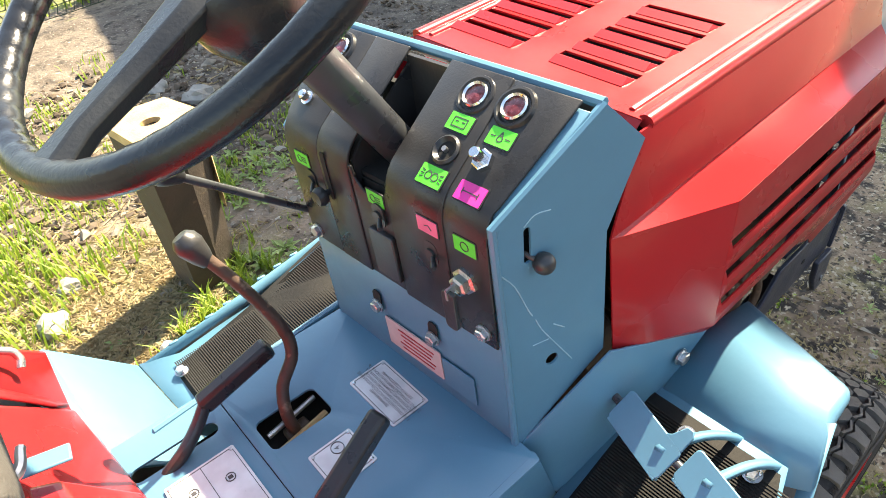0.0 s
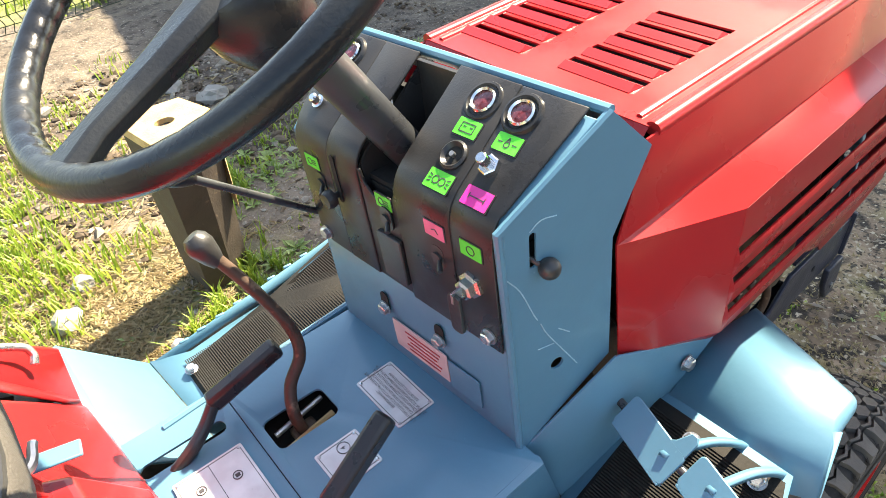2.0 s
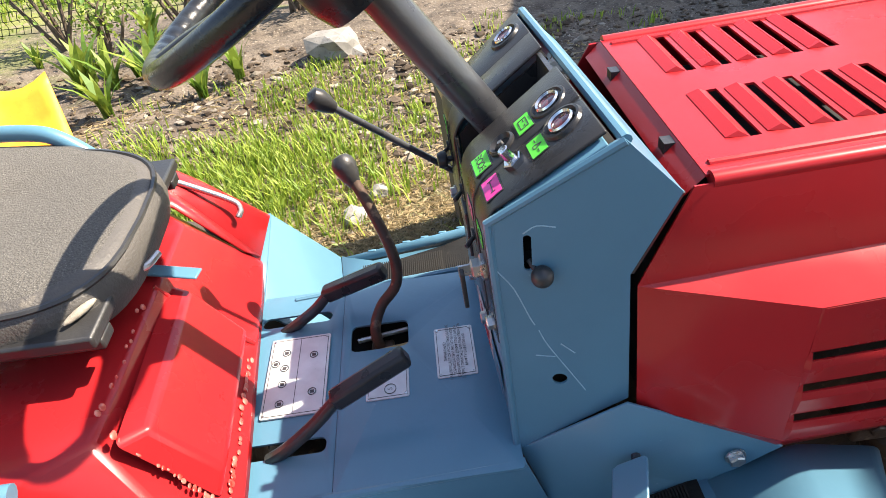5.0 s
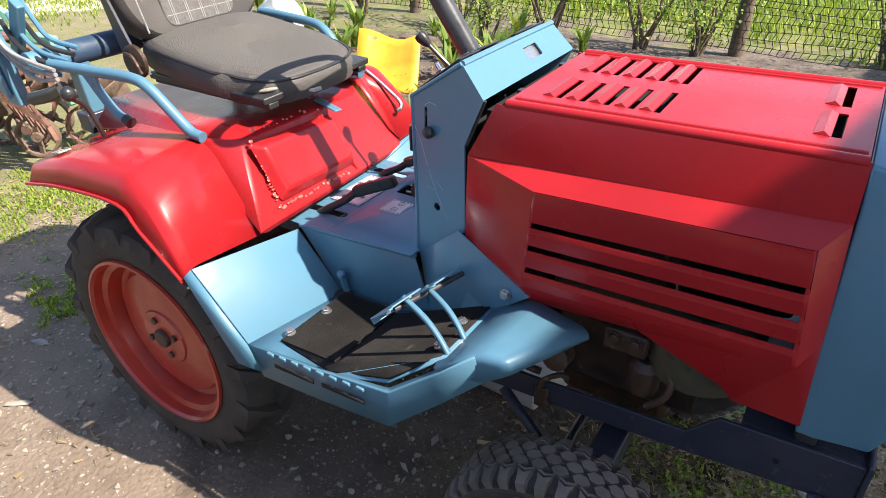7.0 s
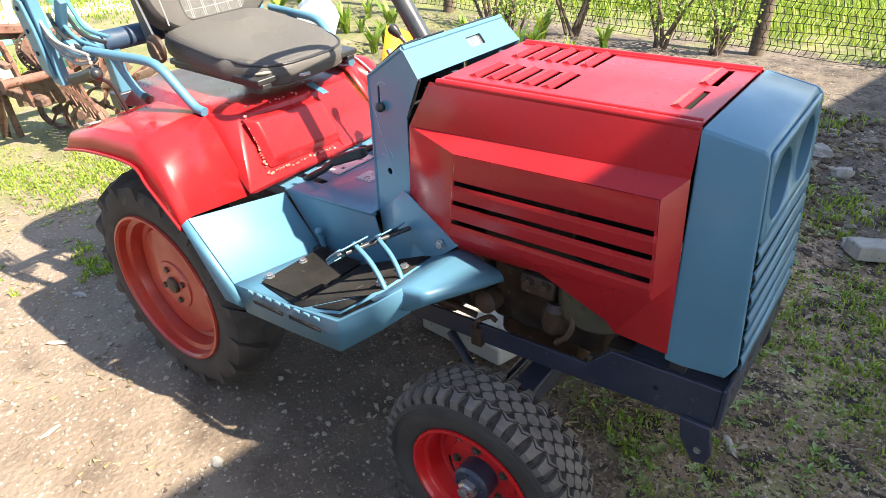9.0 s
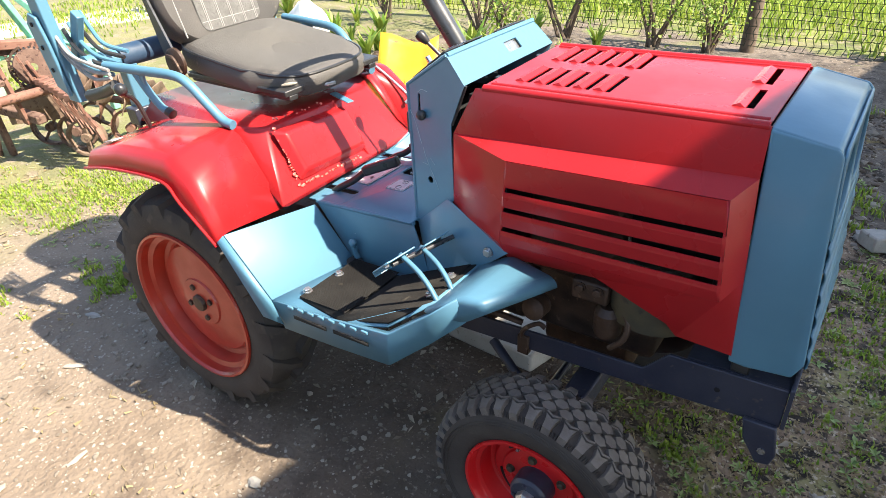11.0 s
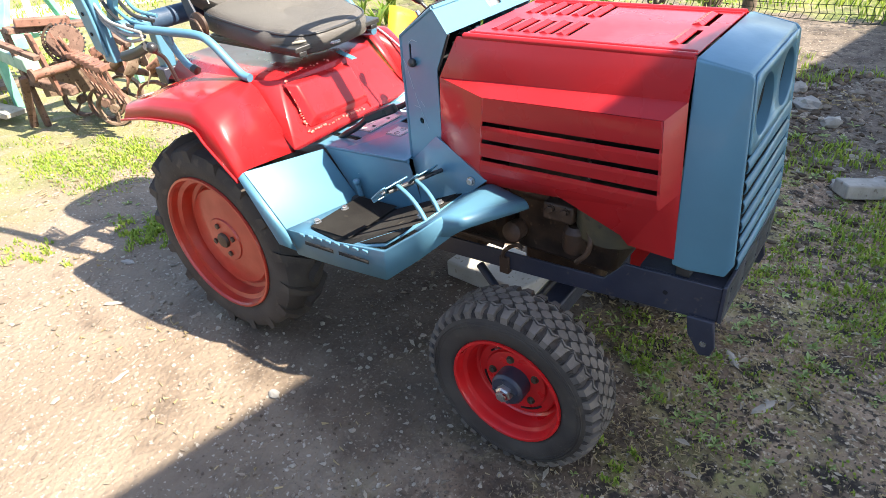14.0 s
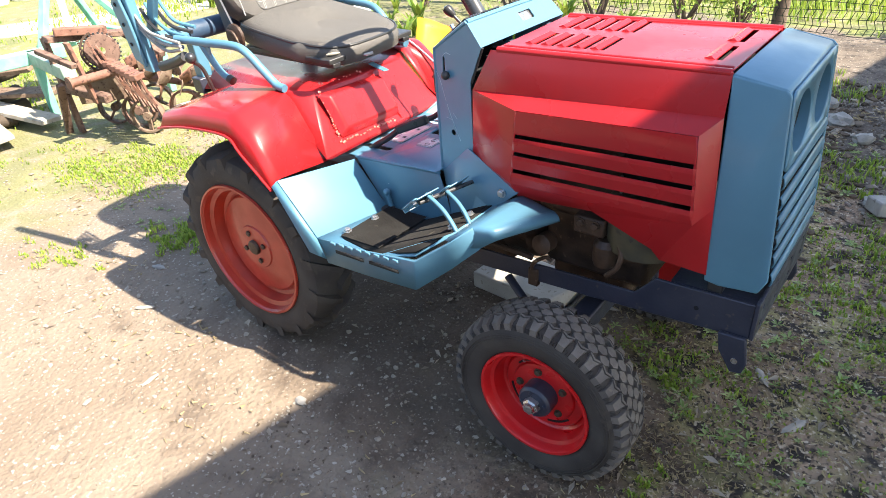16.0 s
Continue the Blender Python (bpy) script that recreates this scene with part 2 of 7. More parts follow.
    verge = math_node("MULTIPLY", verge, ramp(math_node("MULTIPLY", x, -1.0), -1.1, -0.7))
    col = blend(math_node("MULTIPLY", verge, 0.55), col, turf)
    col = blend(bed, col, loam)
    back = ramp(math_node("MULTIPLY", x, -1.0), 1.5, 2.1)
    col = blend(math_node("MULTIPLY", back, 0.6), col, turf)
    ru = math_node("SUBTRACT", math_node("MULTIPLY", x, 0.882), math_node("MULTIPLY", y, 0.471))
    off = math_node("ABSOLUTE", math_node("ADD", math_node("ADD", ru, 6.45), math_node("MULTIPLY", w, 0.12)), 0.0)
    lane = nd.new("ShaderNodeMapRange")
    lane.inputs[1].default_value, lane.inputs[2].default_value = 0.43, 0.32
    ln.new(off, lane.inputs[0])
    road = lane.outputs[0]
    lawn = ramp(y, 4.45, 4.75)
    col = blend(lawn, col, turf)
    lawn2 = ramp(math_node("MULTIPLY", x, -1.0), 7.9, 8.4)
    col = blend(lawn2, col, turf)
    col = blend(road, col, sand)
    ln.new(col, b.inputs["Base Color"])
    n = nd.new("ShaderNodeTexNoise")
    n.inputs["Scale"].default_value, n.inputs["Detail"].default_value = 55, 12
    ln.new(tc, n.inputs["Vector"])
    bp = nd.new("ShaderNodeBump")
    bp.inputs["Strength"].default_value, bp.inputs["Distance"].default_value = 0.6, 0.02
    ln.new(n.outputs["Fac"], bp.inputs["Height"])
    ln.new(bp.outputs[0], b.inputs["Normal"])
    return m


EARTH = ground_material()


# ---- mesh builders ----
PLACING = [None]


def set_on(v):
    """From the drawing's coordinates to the machine, which stands a little askew."""
    return PLACING[0](Vector(v)) if PLACING[0] else v


def widened(v):
    """The bonnet and frame reach further to the far side than to the near one."""
    return Vector((v.x, v.y + 0.060 * min(max((v.y + 0.16) / 0.32, 0), 1), v.z))


def askew(v):
    """Footrests, cover and mudguards, turned and spread slightly against the bonnet."""
    return Vector((1.0084 * v.x + 0.0177 * v.y - 0.0175 * v.z + 0.0014, 0.0051 * v.x + 1.054 * v.y - 0.0603 * v.z + 0.0577,
                   -0.0211 * v.x - 0.0076 * v.y + 1.0609 * v.z - 0.0309))


def shifted(x, y, z):
    return lambda v: v + Vector((x, y, z))


def make(name, verts, faces, material, parent=None, label="", solid=0.0, bevel=0.0, smooth=True, offset=-1.0, segs=2, sharp=38):
    me = bpy.data.meshes.new(name)
    me.from_pydata([tuple(set_on(v)) for v in verts], [], faces)
    bm = bmesh.new()
    bm.from_mesh(me)
    bmesh.ops.recalc_face_normals(bm, faces=bm.faces)
    bm.to_mesh(me)
    bm.free()
    me.materials.append(material)
    ob = new(name, me)
    ob.parent = parent
    if label:
        ob["label"] = label
    for kind in ("bevel", "solid") if bevel > solid else ("solid", "bevel"):
        if kind == "solid" and solid:
            md = ob.modifiers.new("solid", "SOLIDIFY")
            md.thickness, md.offset = solid, offset
        if kind == "bevel" and bevel:
            md = ob.modifiers.new("bevel", "BEVEL")
            md.width, md.segments, md.limit_method, md.angle_limit = bevel, segs, "ANGLE", radians(12 if bevel > solid > 0 else 25)
    if smooth:
        me.shade_smooth()
        me.set_sharp_from_angle(angle=radians(sharp))
    return ob


def join(*geos):
    vs, fs = [], []
    for v, f in geos:
        k = len(vs)
        vs += list(v)
        fs += [tuple(i + k for i in g) for g in f]
    return vs, fs


def moved(geo, m):
    return [m @ Vector(v) for v in geo[0]], geo[1]


def g_box(c, s, m=None):
    x, y, z = (a / 2 for a in s)
    v = [Vector((i * x, j * y, k * z)) for i in (-1, 1) for j in (-1, 1) for k in (-1, 1)]
    f = [(0, 1, 3, 2), (4, 6, 7, 5), (0, 4, 5, 1), (2, 3, 7, 6), (0, 2, 6, 4), (1, 5, 7, 3)]
    if m is not None:
        v = [m @ q for q in v]
    return [q + Vector(c) for q in v], f


def basis(axis):
    z = Vector(axis).normalized()
    x = z.orthogonal().normalized()
    return Matrix((x, z.cross(x), z)).transposed()


def g_lathe(profile, c, axis, n=32, closed=False):
    """profile: (radius, height along the axis)."""
    b = basis(axis)
    vs, fs = [], []
    for r, h in profile:
        for i in range(n):
            a = 2 * math.pi * i / n
            vs.append(Vector(c) + b @ Vector((r * math.cos(a), r * math.sin(a), h)))
    rows = len(profile)
    for j in range(rows if closed else rows - 1):
        for i in range(n):
            p, q = j * n, ((j + 1) % rows) * n
            fs.append((p + i, p + (i + 1) % n, q + (i + 1) % n, q + i))
    if not closed:
        fs.append(tuple(range(n))[::-1])
        fs.append(tuple(range((rows - 1) * n, rows * n)))
    return vs, fs


def g_cyl(a, b, r, n=16, r2=None):
    a, b = Vector(a), Vector(b)
    return g_lathe([(r, 0), (r if r2 is None else r2, (b - a).length)], a, b - a, n)


def smooth_line(pts, k=6):
    p = [Vector(q) for q in pts]
    p = [p[0] * 2 - p[1]] + p + [p[-1] * 2 - p[-2]]
    out = []
    for i in range(1, len(p) - 2):
        for j in range(k):
            t = j / k
            out.append(0.5 * (2 * p[i] + (p[i + 1] - p[i - 1]) * t + (2 * p[i - 1] - 5 * p[i] + 4 * p[i + 1] - p[i + 2]) * t * t
                              + (3 * p[i] - p[i - 1] - 3 * p[i + 1] + p[i + 2]) * t ** 3))
    return out + [p[-2]]


def g_tube(pts, r, n=10, k=6, closed=False):
    p = smooth_line(pts, k) if k > 1 else [Vector(q) for q in pts]
    m = len(p)
    up = None
    vs, fs = [], []
    for i, q in enumerate(p):
        d = (p[(i + 1) % m] - p[i - 1]) if closed else p[min(i + 1, m - 1)] - p[max(i - 1, 0)]
        d.normalize()
        up = d.orthogonal() if up is None else up - d * up.dot(d)
        up.normalize()
        s = d.cross(up)
        for j in range(n):
            a = 2 * math.pi * j / n
            vs.append(q + (up * math.cos(a) + s * math.sin(a)) * (r[min(i, len(r) - 1)] if isinstance(r, list) else r))
    for i in range(m if closed else m - 1):
        for j in range(n):
            a, b = i * n, ((i + 1) % m) * n
            fs.append((a + j, a + (j + 1) % n, b + (j + 1) % n, b + j))
    if not closed:
        fs.append(tuple(range(n))[::-1])
        fs.append(tuple(range((m - 1) * n, m * n)))
    return vs, fs


def g_prism(poly, y0, y1, plane="xz"):
    n = len(poly)
    put = {"xz": lambda a, b, h: (a, h, b), "xy": lambda a, b, h: (a, b, h), "yz": lambda a, b, h: (h, a, b)}[plane]
    v = [put(a, b, y0) for a, b in poly] + [put(a, b, y1) for a, b in poly]
    f = [tuple(range(n)), tuple(range(2 * n - 1, n - 1, -1))] + [(i, (i + 1) % n, n + (i + 1) % n, n + i) for i in range(n)]
    return v, f


def g_ball(c, r, squash=(1, 1, 1), n=16):
    prof = [(max(r * math.sin(math.pi * i / n), 1e-4), -r * math.cos(math.pi * i / n)) for i in range(n + 1)]
    v, f = g_lathe(prof, (0, 0, 0), (0, 0, 1), n)
    return [Vector((q[0] * squash[0], q[1] * squash[1], q[2] * squash[2])) + Vector(c) for q in v], f


def g_plate_holes(outer, holes):
    """A flat plate (2D outlines) with holes, triangulated."""
    bm = bmesh.new()
    for ring in [outer] + holes:
        vs = [bm.verts.new((a, b, 0)) for a, b in ring]
        for i in range(len(vs)):
            bm.edges.new((vs[i], vs[(i + 1) % len(vs)]))
    bmesh.ops.triangle_fill(bm, use_beauty=True, use_dissolve=False, edges=bm.edges[:])
    bm.verts.index_update()
    geo = [v.co.copy() for v in bm.verts], [tuple(v.index for v in f.verts) for f in bm.faces]
    bm.free()
    return geo


def circle(cx, cy, r, n=28, sy=1.0):
    return [(cx + r * math.cos(2 * math.pi * i / n), cy + sy * r * math.sin(2 * math.pi * i / n)) for i in range(n)]


def rounded(x0, y0, x1, y1, r, k=4):
    out = []
    for cx, cy, a0 in ((x1 - r, y1 - r, 0), (x0 + r, y1 - r, 90), (x0 + r, y0 + r, 180), (x1 - r, y0 + r, 270)):
        for i in range(k + 1):
            a = radians(a0 + 90 * i / k)
            out.append((cx + r * math.cos(a), cy + r * math.sin(a)))
    return out


def part(name, geo, material, parent, label="", **kw):
    return make(name, geo[0], geo[1], material, parent, label, **kw)


def thing(name, label, category, group="", loc=(0, 0, 0)):
    ob = new(name)
    ob.empty_display_size = 0.1
    ob.location = loc
    return tagged(ob, label, category, group)


def bolt(parent, c, axis, r=0.009, material=None, name="bolt"):
    """A hexagon bolt head on a washer."""
    a = Vector(axis).normalized()
    geo = join(g_lathe([(r * 1.25, 0), (r * 1.25, r * 0.25)], c, a, 16), g_lathe([(r, r * 0.25), (r, r * 0.9), (r * 0.8, r * 1.05)], c, a, 6))
    return part(name, geo, material or STEEL, parent, smooth=False)


def frame_matrix(origin, x, y):
    x, y = Vector(x).normalized(), Vector(y).normalized()
    m = Matrix((x, y, x.cross(y))).transposed().to_4x4()
    m.translation = origin
    return m


# ---- ground and setting ----
def ground_height(x, y):
    h = 0.008 * noise.noise(Vector((x * 1.3, y * 1.3, 0))) + 0.004 * noise.noise(Vector((x * 5, y * 5, 3)))
    bed = min(max((y - 1.9) / 0.6, 0), 1) * min(max((4.3 - y) / 0.4, 0), 1) * min(max((x + 3.3) / 0.5, 0), 1)
    h += bed * (0.035 + 0.05 * noise.noise(Vector((x * 2.5, y * 2.5, 7))) + 0.02 * noise.noise(Vector((x * 11, y * 11, 5))))
    near = min(max((math.hypot(x - 0.5, y) - 1.0) / 1.5, 0), 1)
    return h * (0.35 + 0.65 * near) - 0.004


def axis_steps():
    fine = [i * 0.05 for i in range(-96, 97)]
    far = [4.8 * 1.28 ** i for i in range(1, 22)]
    return [-f for f in reversed(far)] + fine + far


xs, ys = axis_steps(), axis_steps()
nx = len(xs)
gv = [(x, y, ground_height(x, y) if abs(x) < 9 and abs(y) < 9 else -0.004) for y in ys for x in xs]
gf = [(j * nx + i, j * nx + i + 1, (j + 1) * nx + i + 1, (j + 1) * nx + i) for j in range(len(ys) - 1) for i in range(nx - 1)]
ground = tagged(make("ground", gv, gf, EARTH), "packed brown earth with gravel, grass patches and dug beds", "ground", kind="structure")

# an open shelter outside the view, whose roof shades the front of the tractor
HX = 0.43 + 0.83 * 3.4
shelter = thing("shelter", "open post shelter with a grey sheet roof", "shelter")
shelter["kind"] = "structure"
shelter.matrix_basis = pose(HX, 0, 0, 0, 0, -11.5) @ pose(3, -0.1, 0)
part("roof", g_prism([(-3.0, 3.36), (-3.0, 3.44), (1.4, 3.84), (1.4, 3.76)], -2.8, 7.0), ROOFING, shelter)
for x, y, h in ((-0.4, -2.6, 3.6), (-0.4, 6.8, 3.6), (1.25, -2.6, 3.75), (1.25, 2.1, 3.75), (1.25, 6.8, 3.75)):
    part("post", g_box((x, y, h / 2), (0.12, 0.12, h)), GREY_WOOD, shelter)

# an unseen long plank shed, added behind the camera to close the yard
shed = thing("shed", "unseen long dark plank shed, added across the yard", "shed", loc=(0, -8.5, 0))
shed["kind"] = "structure"
part("wall", g_box((0, 0, 1.4), (16.0, 1.0, 2.8)), DARK_WOOD, shed)
part("roof", g_prism([(-1.6, 2.8), (0.9, 2.8), (0.9, 2.9), (-1.6, 3.5)], -8.2, 8.2, "yz"), ROOFING, shed)

# ---- tractor ----
tractor = thing("tractor", "small red and light blue garden tractor parked on bare earth", "tractor")

# bonnet
PLACING[0] = widened
hood = thing("bonnet", "", "")
hood.parent = tractor
hood["label"] = "glossy red sheet-metal bonnet with louvres"


def hood_side(s):
    A0, A1 = (0.818, -0.158, 1.060), (1.396, -0.158, 1.083)
    B0, B1 = (0.768, -0.170, 0.955), (1.398, -0.180, 0.996)
    C0, C1 = (0.931, -0.227, 0.945), (1.366, -0.222, 0.965)
    D0, D1 = (0.924, -0.240, 0.757), (1.386, -0.243, 0.774)
    E0, F0 = (0.774, -0.188, 0.786), (0.935, -0.216, 0.711)
    F1, F2, F3, F4 = (1.14, -0.216, 0.727), (1.295, -0.214, 0.668), (1.315, -0.212, 0.645), (1.422, -0.206, 0.637)
    G1 = (1.411, -0.196, 0.800)
    V = [A0, A1, B0, B1, C0, C1, D0, D1, E0, F0, F1, F2, F3, F4, G1]
    F = [(0, 1, 3, 2), (2, 3, 5, 4), (2, 4, 6, 8), (8, 6, 9), (5, 3, 14, 7), (6, 7, 10, 9), (7, 11, 10), (7, 12, 11), (7, 14, 13, 12)]
    # the outer face in rows, with three long slots left open
    rows = [(0.0, 0), (0.285, 0), (0.305, -0.001), (0.355, 0.003), (0.41, 0.004), (0.525, 0), (0.545, -0.001), (0.595, 0.003), (0.65, 0.004),
            (0.765, 0), (0.785, -0.001), (0.835, 0.003), (0.89, 0.004), (1.0, 0)]
    slots = (2, 6, 10)
    us = (0.0, 0.010, 0.988, 1.0)
    k = len(V)
    for v, out in rows:
        for i, u in enumerate(us):
            a = Vector(C0).lerp(Vector(C1), u)
            b = Vector(D0).lerp(Vector(D1), u)
            p = a.lerp(b, v)
            p.y -= out if i in (1, 2) else 0
            V.append(tuple(p))
    for j in range(len(rows) - 1):
        for i in range(3):
            if not (j in slots and i == 1):
                q = k + j * 4 + i
                F.append((q, q + 1, q + 5, q + 4))
    return [(x, y * s, z) for x, y, z in V], F


for s in (1, -1):
    o = part("side_panel", hood_side(s), RED, hood, solid=0.003, offset=1 if s > 0 else -1, sharp=14)
    md = o.modifiers.new("weld", "WELD")
    md.merge_threshold = 0.0005
    o.modifiers.move(1, 0)
    md = o.modifiers.new("bevel", "BEVEL")
    md.width, md.segments, md.limit_method, md.angle_limit = 0.006, 3, "ANGLE", radians(16)


def top_z(x):
    return 1.0655 + (x - 0.832) * 0.0339


LOUV = [(0.890 + 0.0438 * i, y0, y1) for y0, y1 in ((-0.106, -0.011), (0.037, 0.137)) for i in range(5)]
FRONT_SLOTS = [(1.333, -0.100, -0.005), (1.333, 0.026, 0.122)]
holes = [(x + 0.010, x + 0.022, y0, y1) for x, y0, y1 in LOUV] + [(x + 0.004, x + 0.018, y0, y1) for x, y0, y1 in FRONT_SLOTS]
hx = sorted({0.832, 1.392} | {round(v, 4) for h in holes for v in h[:2]})
hy = sorted({-0.152, 0.152} | {round(v, 4) for h in holes for v in h[2:]})
V = [(x, y, top_z(x)) for y in hy for x in hx]
F = []
for j in range(len(hy) - 1):
    for i in range(len(hx) - 1):
        cx, cy = (hx[i] + hx[i + 1]) / 2, (hy[j] + hy[j + 1]) / 2
        if not any(h[0] < cx < h[1] and h[2] < cy < h[3] for h in holes):
            q = j * len(hx) + i
            F.append((q, q + 1, q + len(hx) + 1, q + len(hx)))
part("top_panel", (V, F), RED, hood, solid=0.003, smooth=False)


def louvre_geo(w, ln, h):
    """A pressed hood: a wedge rising towards its open edge."""
    v = [(0, 0, 0), (0, ln, 0), (w * 0.45, 0.004, h), (w * 0.45, ln - 0.004, h), (w, 0.003, 0.0005), (w, ln - 0.003, 0.0005)]
    return v, [(0, 2, 3, 1), (2, 4, 5, 3), (0, 4, 2), (1, 3, 5)]


for x, y0, y1 in LOUV:
    part("louvre", moved(louvre_geo(-0.024, y1 - y0, 0.006), pose(x + 0.0095, y0, top_z(x))), RED, hood, solid=0.0015, smooth=False)
for x, y0, y1 in FRONT_SLOTS:
    part("louvre", moved(louvre_geo(-0.024, y1 - y0, 0.006), pose(x + 0.0035, y0, top_z(x))), RED, hood, solid=0.0015, smooth=False)
for s in (-1, 1):
    part("edge_bead", g_tube([(0.842, s * 0.136, top_z(0.842)), (1.1, s * 0.136, top_z(1.1)), (1.388, s * 0.136, top_z(1.388))], 0.0035, 8, 2), RED, hood)
    part("top_edge", g_tube([(0.836, s * 0.1545, top_z(0.836) - 0.004), (1.392, s * 0.1545, top_z(1.392) - 0.004)], 0.0085, 14, 1), RED, hood)
part("rear_flange", g_prism([(0.828, 1.060), (0.832, 1.064), (0.816, 1.046), (0.812, 1.044)], -0.152, 0.152), RED, hood)
for y in (-0.085, 0.075):
    part("catch", g_box((0.826, y, 1.056), (0.016, 0.014, 0.012)), DARK, hood)

# radiator cowl
cowl = thing("radiator_cowl", "", "")
cowl.parent = tractor
cowl["label"] = "light blue front cowl with grille and headlamp openings"
T0, T1, B0, B1 = (1.397, 1.082), (1.512, 1.062), (1.420, 0.600), (1.545, 0.606)
side = [(1.397, 1.080), (1.420, 0.622), (1.445, 0.600), (1.530, 0.604), (1.546, 0.640), (1.512, 1.052), (1.500, 1.064)]
for s in (-1, 1):
    V = []
    for x, z in side:
        tapered = 0.166 - (0.006 if x > 1.49 else 0.0)
        V.append((x, s * (tapered + (0.098 if x < 1.43 else 0.035) * (1.083 - z)), z))
    part("cowl_side", (V, [tuple(range(len(V)))]), BLUE, cowl, solid=0.012, offset=-1 if s < 0 else 1, bevel=0.006, segs=3)
part("cowl_top", ([(1.397, -0.163, 1.083), (1.397, 0.163, 1.083), (1.500, -0.160, 1.065), (1.500, 0.160, 1.065), (1.512, -0.156, 1.050), (1.512, 0.156, 1.050)],
                  [(0, 2, 3, 1), (2, 4, 5, 3)]), BLUE, cowl, solid=0.010, bevel=0.004)
FACE = frame_matrix((1.512, 0, 1.055), (0, 1, 0), (-0.08, 0, 1))
face = g_plate_holes(rounded(-0.157, -0.165, 0.157, 0.004, 0.015), [circle(-0.078, -0.082, 0.058, 32, 1.12), circle(0.078, -0.082, 0.058, 32, 1.12)])
part("headlamp_panel", moved(face, FACE), BLUE, cowl, solid=0.004, offset=0)
for s in (-1, 1):
    lamp = part("headlamp", moved(g_lathe([(0.001, -0.052), (0.030, -0.050), (0.047, -0.046), (0.052, -0.040), (0.052, -0.034), (0.056, -0.032)], (0, 0, 0), (0, 0, 1), 32), FACE @ pose(s * 0.078, -0.062, -0.004)), DARK, cowl, "round headlamp with a ribbed lens in a deep recess")
    ring = [(0.058, 0.000), (0.056, -0.060), (0.060, -0.060), (0.061, 0.0)]
    part("recess", moved(g_lathe(ring, (0, 0, 0), (0, 0, 1), 32, True), FACE @ pose(s * 0.078, -0.082, 0) @ Matrix.Diagonal((1, 1.12, 1, 1))), BLUE, lamp)
    for i in range(7):
        h = -0.033 + i * 0.011
        part("lens_rib", moved(g_tube([(-math.sqrt(0.046 ** 2 - h * h), h, 0), (0, h, 0.008), (math.sqrt(0.046 ** 2 - h * h), h, 0)], 0.0022, 6), FACE @ pose(s * 0.078, -0.062, -0.046)), CHROME, lamp)
for i in range(6):
    t = -0.185 - i * 0.047
    prof = [(0.0, -0.016), (0.004, -0.012), (0.006, 0), (0.004, 0.012), (0.0, 0.016)]
    V = [(y, t + b, a) for y in (-0.158, 0.158) for a, b in prof]
    part("grille_bar", moved((V, [(j, j + 1, j + 6, j + 5) for j in range(4)]), FACE), BLUE, cowl, solid=0.003)
# plain sheet in the radiator's place, coloured as the shade behind the grille
part("radiator_shade", g_box((1.49, 0, 0.84), (0.02, 0.30, 0.42)), HOLE, cowl)
part("seam_shadow_strip", g_prism([(1.394, 1.078), (1.398, 1.078), (1.419, 0.63), (1.415, 0.63)], -0.150, 0.150), DARK, cowl)

# chassis
chassis = thing("chassis", "", "")
chassis.parent = tractor
chassis["label"] = "dark navy painted front frame"
rail = [(0.62, 0.478), (1.255, 0.512), (1.305, 0.572), (1.536, 0.582), (1.536, 0.486), (1.40, 0.474), (1.14, 0.452), (0.62, 0.420)]
for s in (-1, 1):
    part("side_rail", g_prism(rail, s * 0.190, s * 0.182), NAVY, chassis, bevel=0.002)
    part("rail_flange", g_prism([(0.62, 0.418), (1.14, 0.450), (1.40, 0.470), (1.40, 0.474), (1.14, 0.456), (0.62, 0.424)], s * 0.182, s * 0.145), NAVY, chassis)
    bracket = [(1.470, 0.49), (1.533, 0.492), (1.545, 0.420), (1.538, 0.392), (1.512, 0.386), (1.478, 0.44)]
    part("tow_bracket", g_prism(bracket, s * 0.204, s * 0.192), NAVY, chassis, bevel=0.003)
    part("bracket_eye", g_lathe([(0.008, 0), (0.008, 0.002)], (1.518, s * 0.2045, 0.424), (0, s, 0), 16), STEEL, chassis)
    part("rail_hole", g_lathe([(0.006, 0), (0.006, 0.001)], (1.41, s * 0.1905, 0.527), (0, s, 0), 12), HOLE, chassis)
plate = g_plate_holes(rounded(-0.196, 0.488, 0.196, 0.592, 0.004), [circle(y, z, 0.007, 12) for y in (-0.15, -0.05, 0.05, 0.15) for z in (0.515, 0.56)])
part("front_plate", moved(plate, frame_matrix((1.545, 0, 0), (0, 1, 0), (0, 0, 1))), NAVY, chassis, solid=0.008, bevel=0.001)
part("deck", g_box((1.44, 0, 0.574), (0.20, 0.36, 0.006)), NAVY, chassis)
part("bearer", g_box((1.44, -0.10, 0.592), (0.035, 0.16, 0.03)), DARK, chassis, bevel=0.004)

# engine under the bonnet
engine = thing("engine", "", "")
engine.parent = tractor
engine["label"] = "dark greasy engine and gearbox castings"
part("crankcase", g_box((1.10, 0, 0.56), (0.30, 0.22, 0.20)), GREASE, engine, bevel=0.015)
part("cylinder_block", g_box((1.06, -0.02, 0.76), (0.24, 0.24, 0.24)), GREASE, engine, bevel=0.02)
part("bell_housing", g_lathe([(0.13, 0), (0.15, 0.02), (0.15, 0.10), (0.12, 0.14)], (0.93, 0, 0.56), (-1, 0, 0), 24), GREASE, engine)
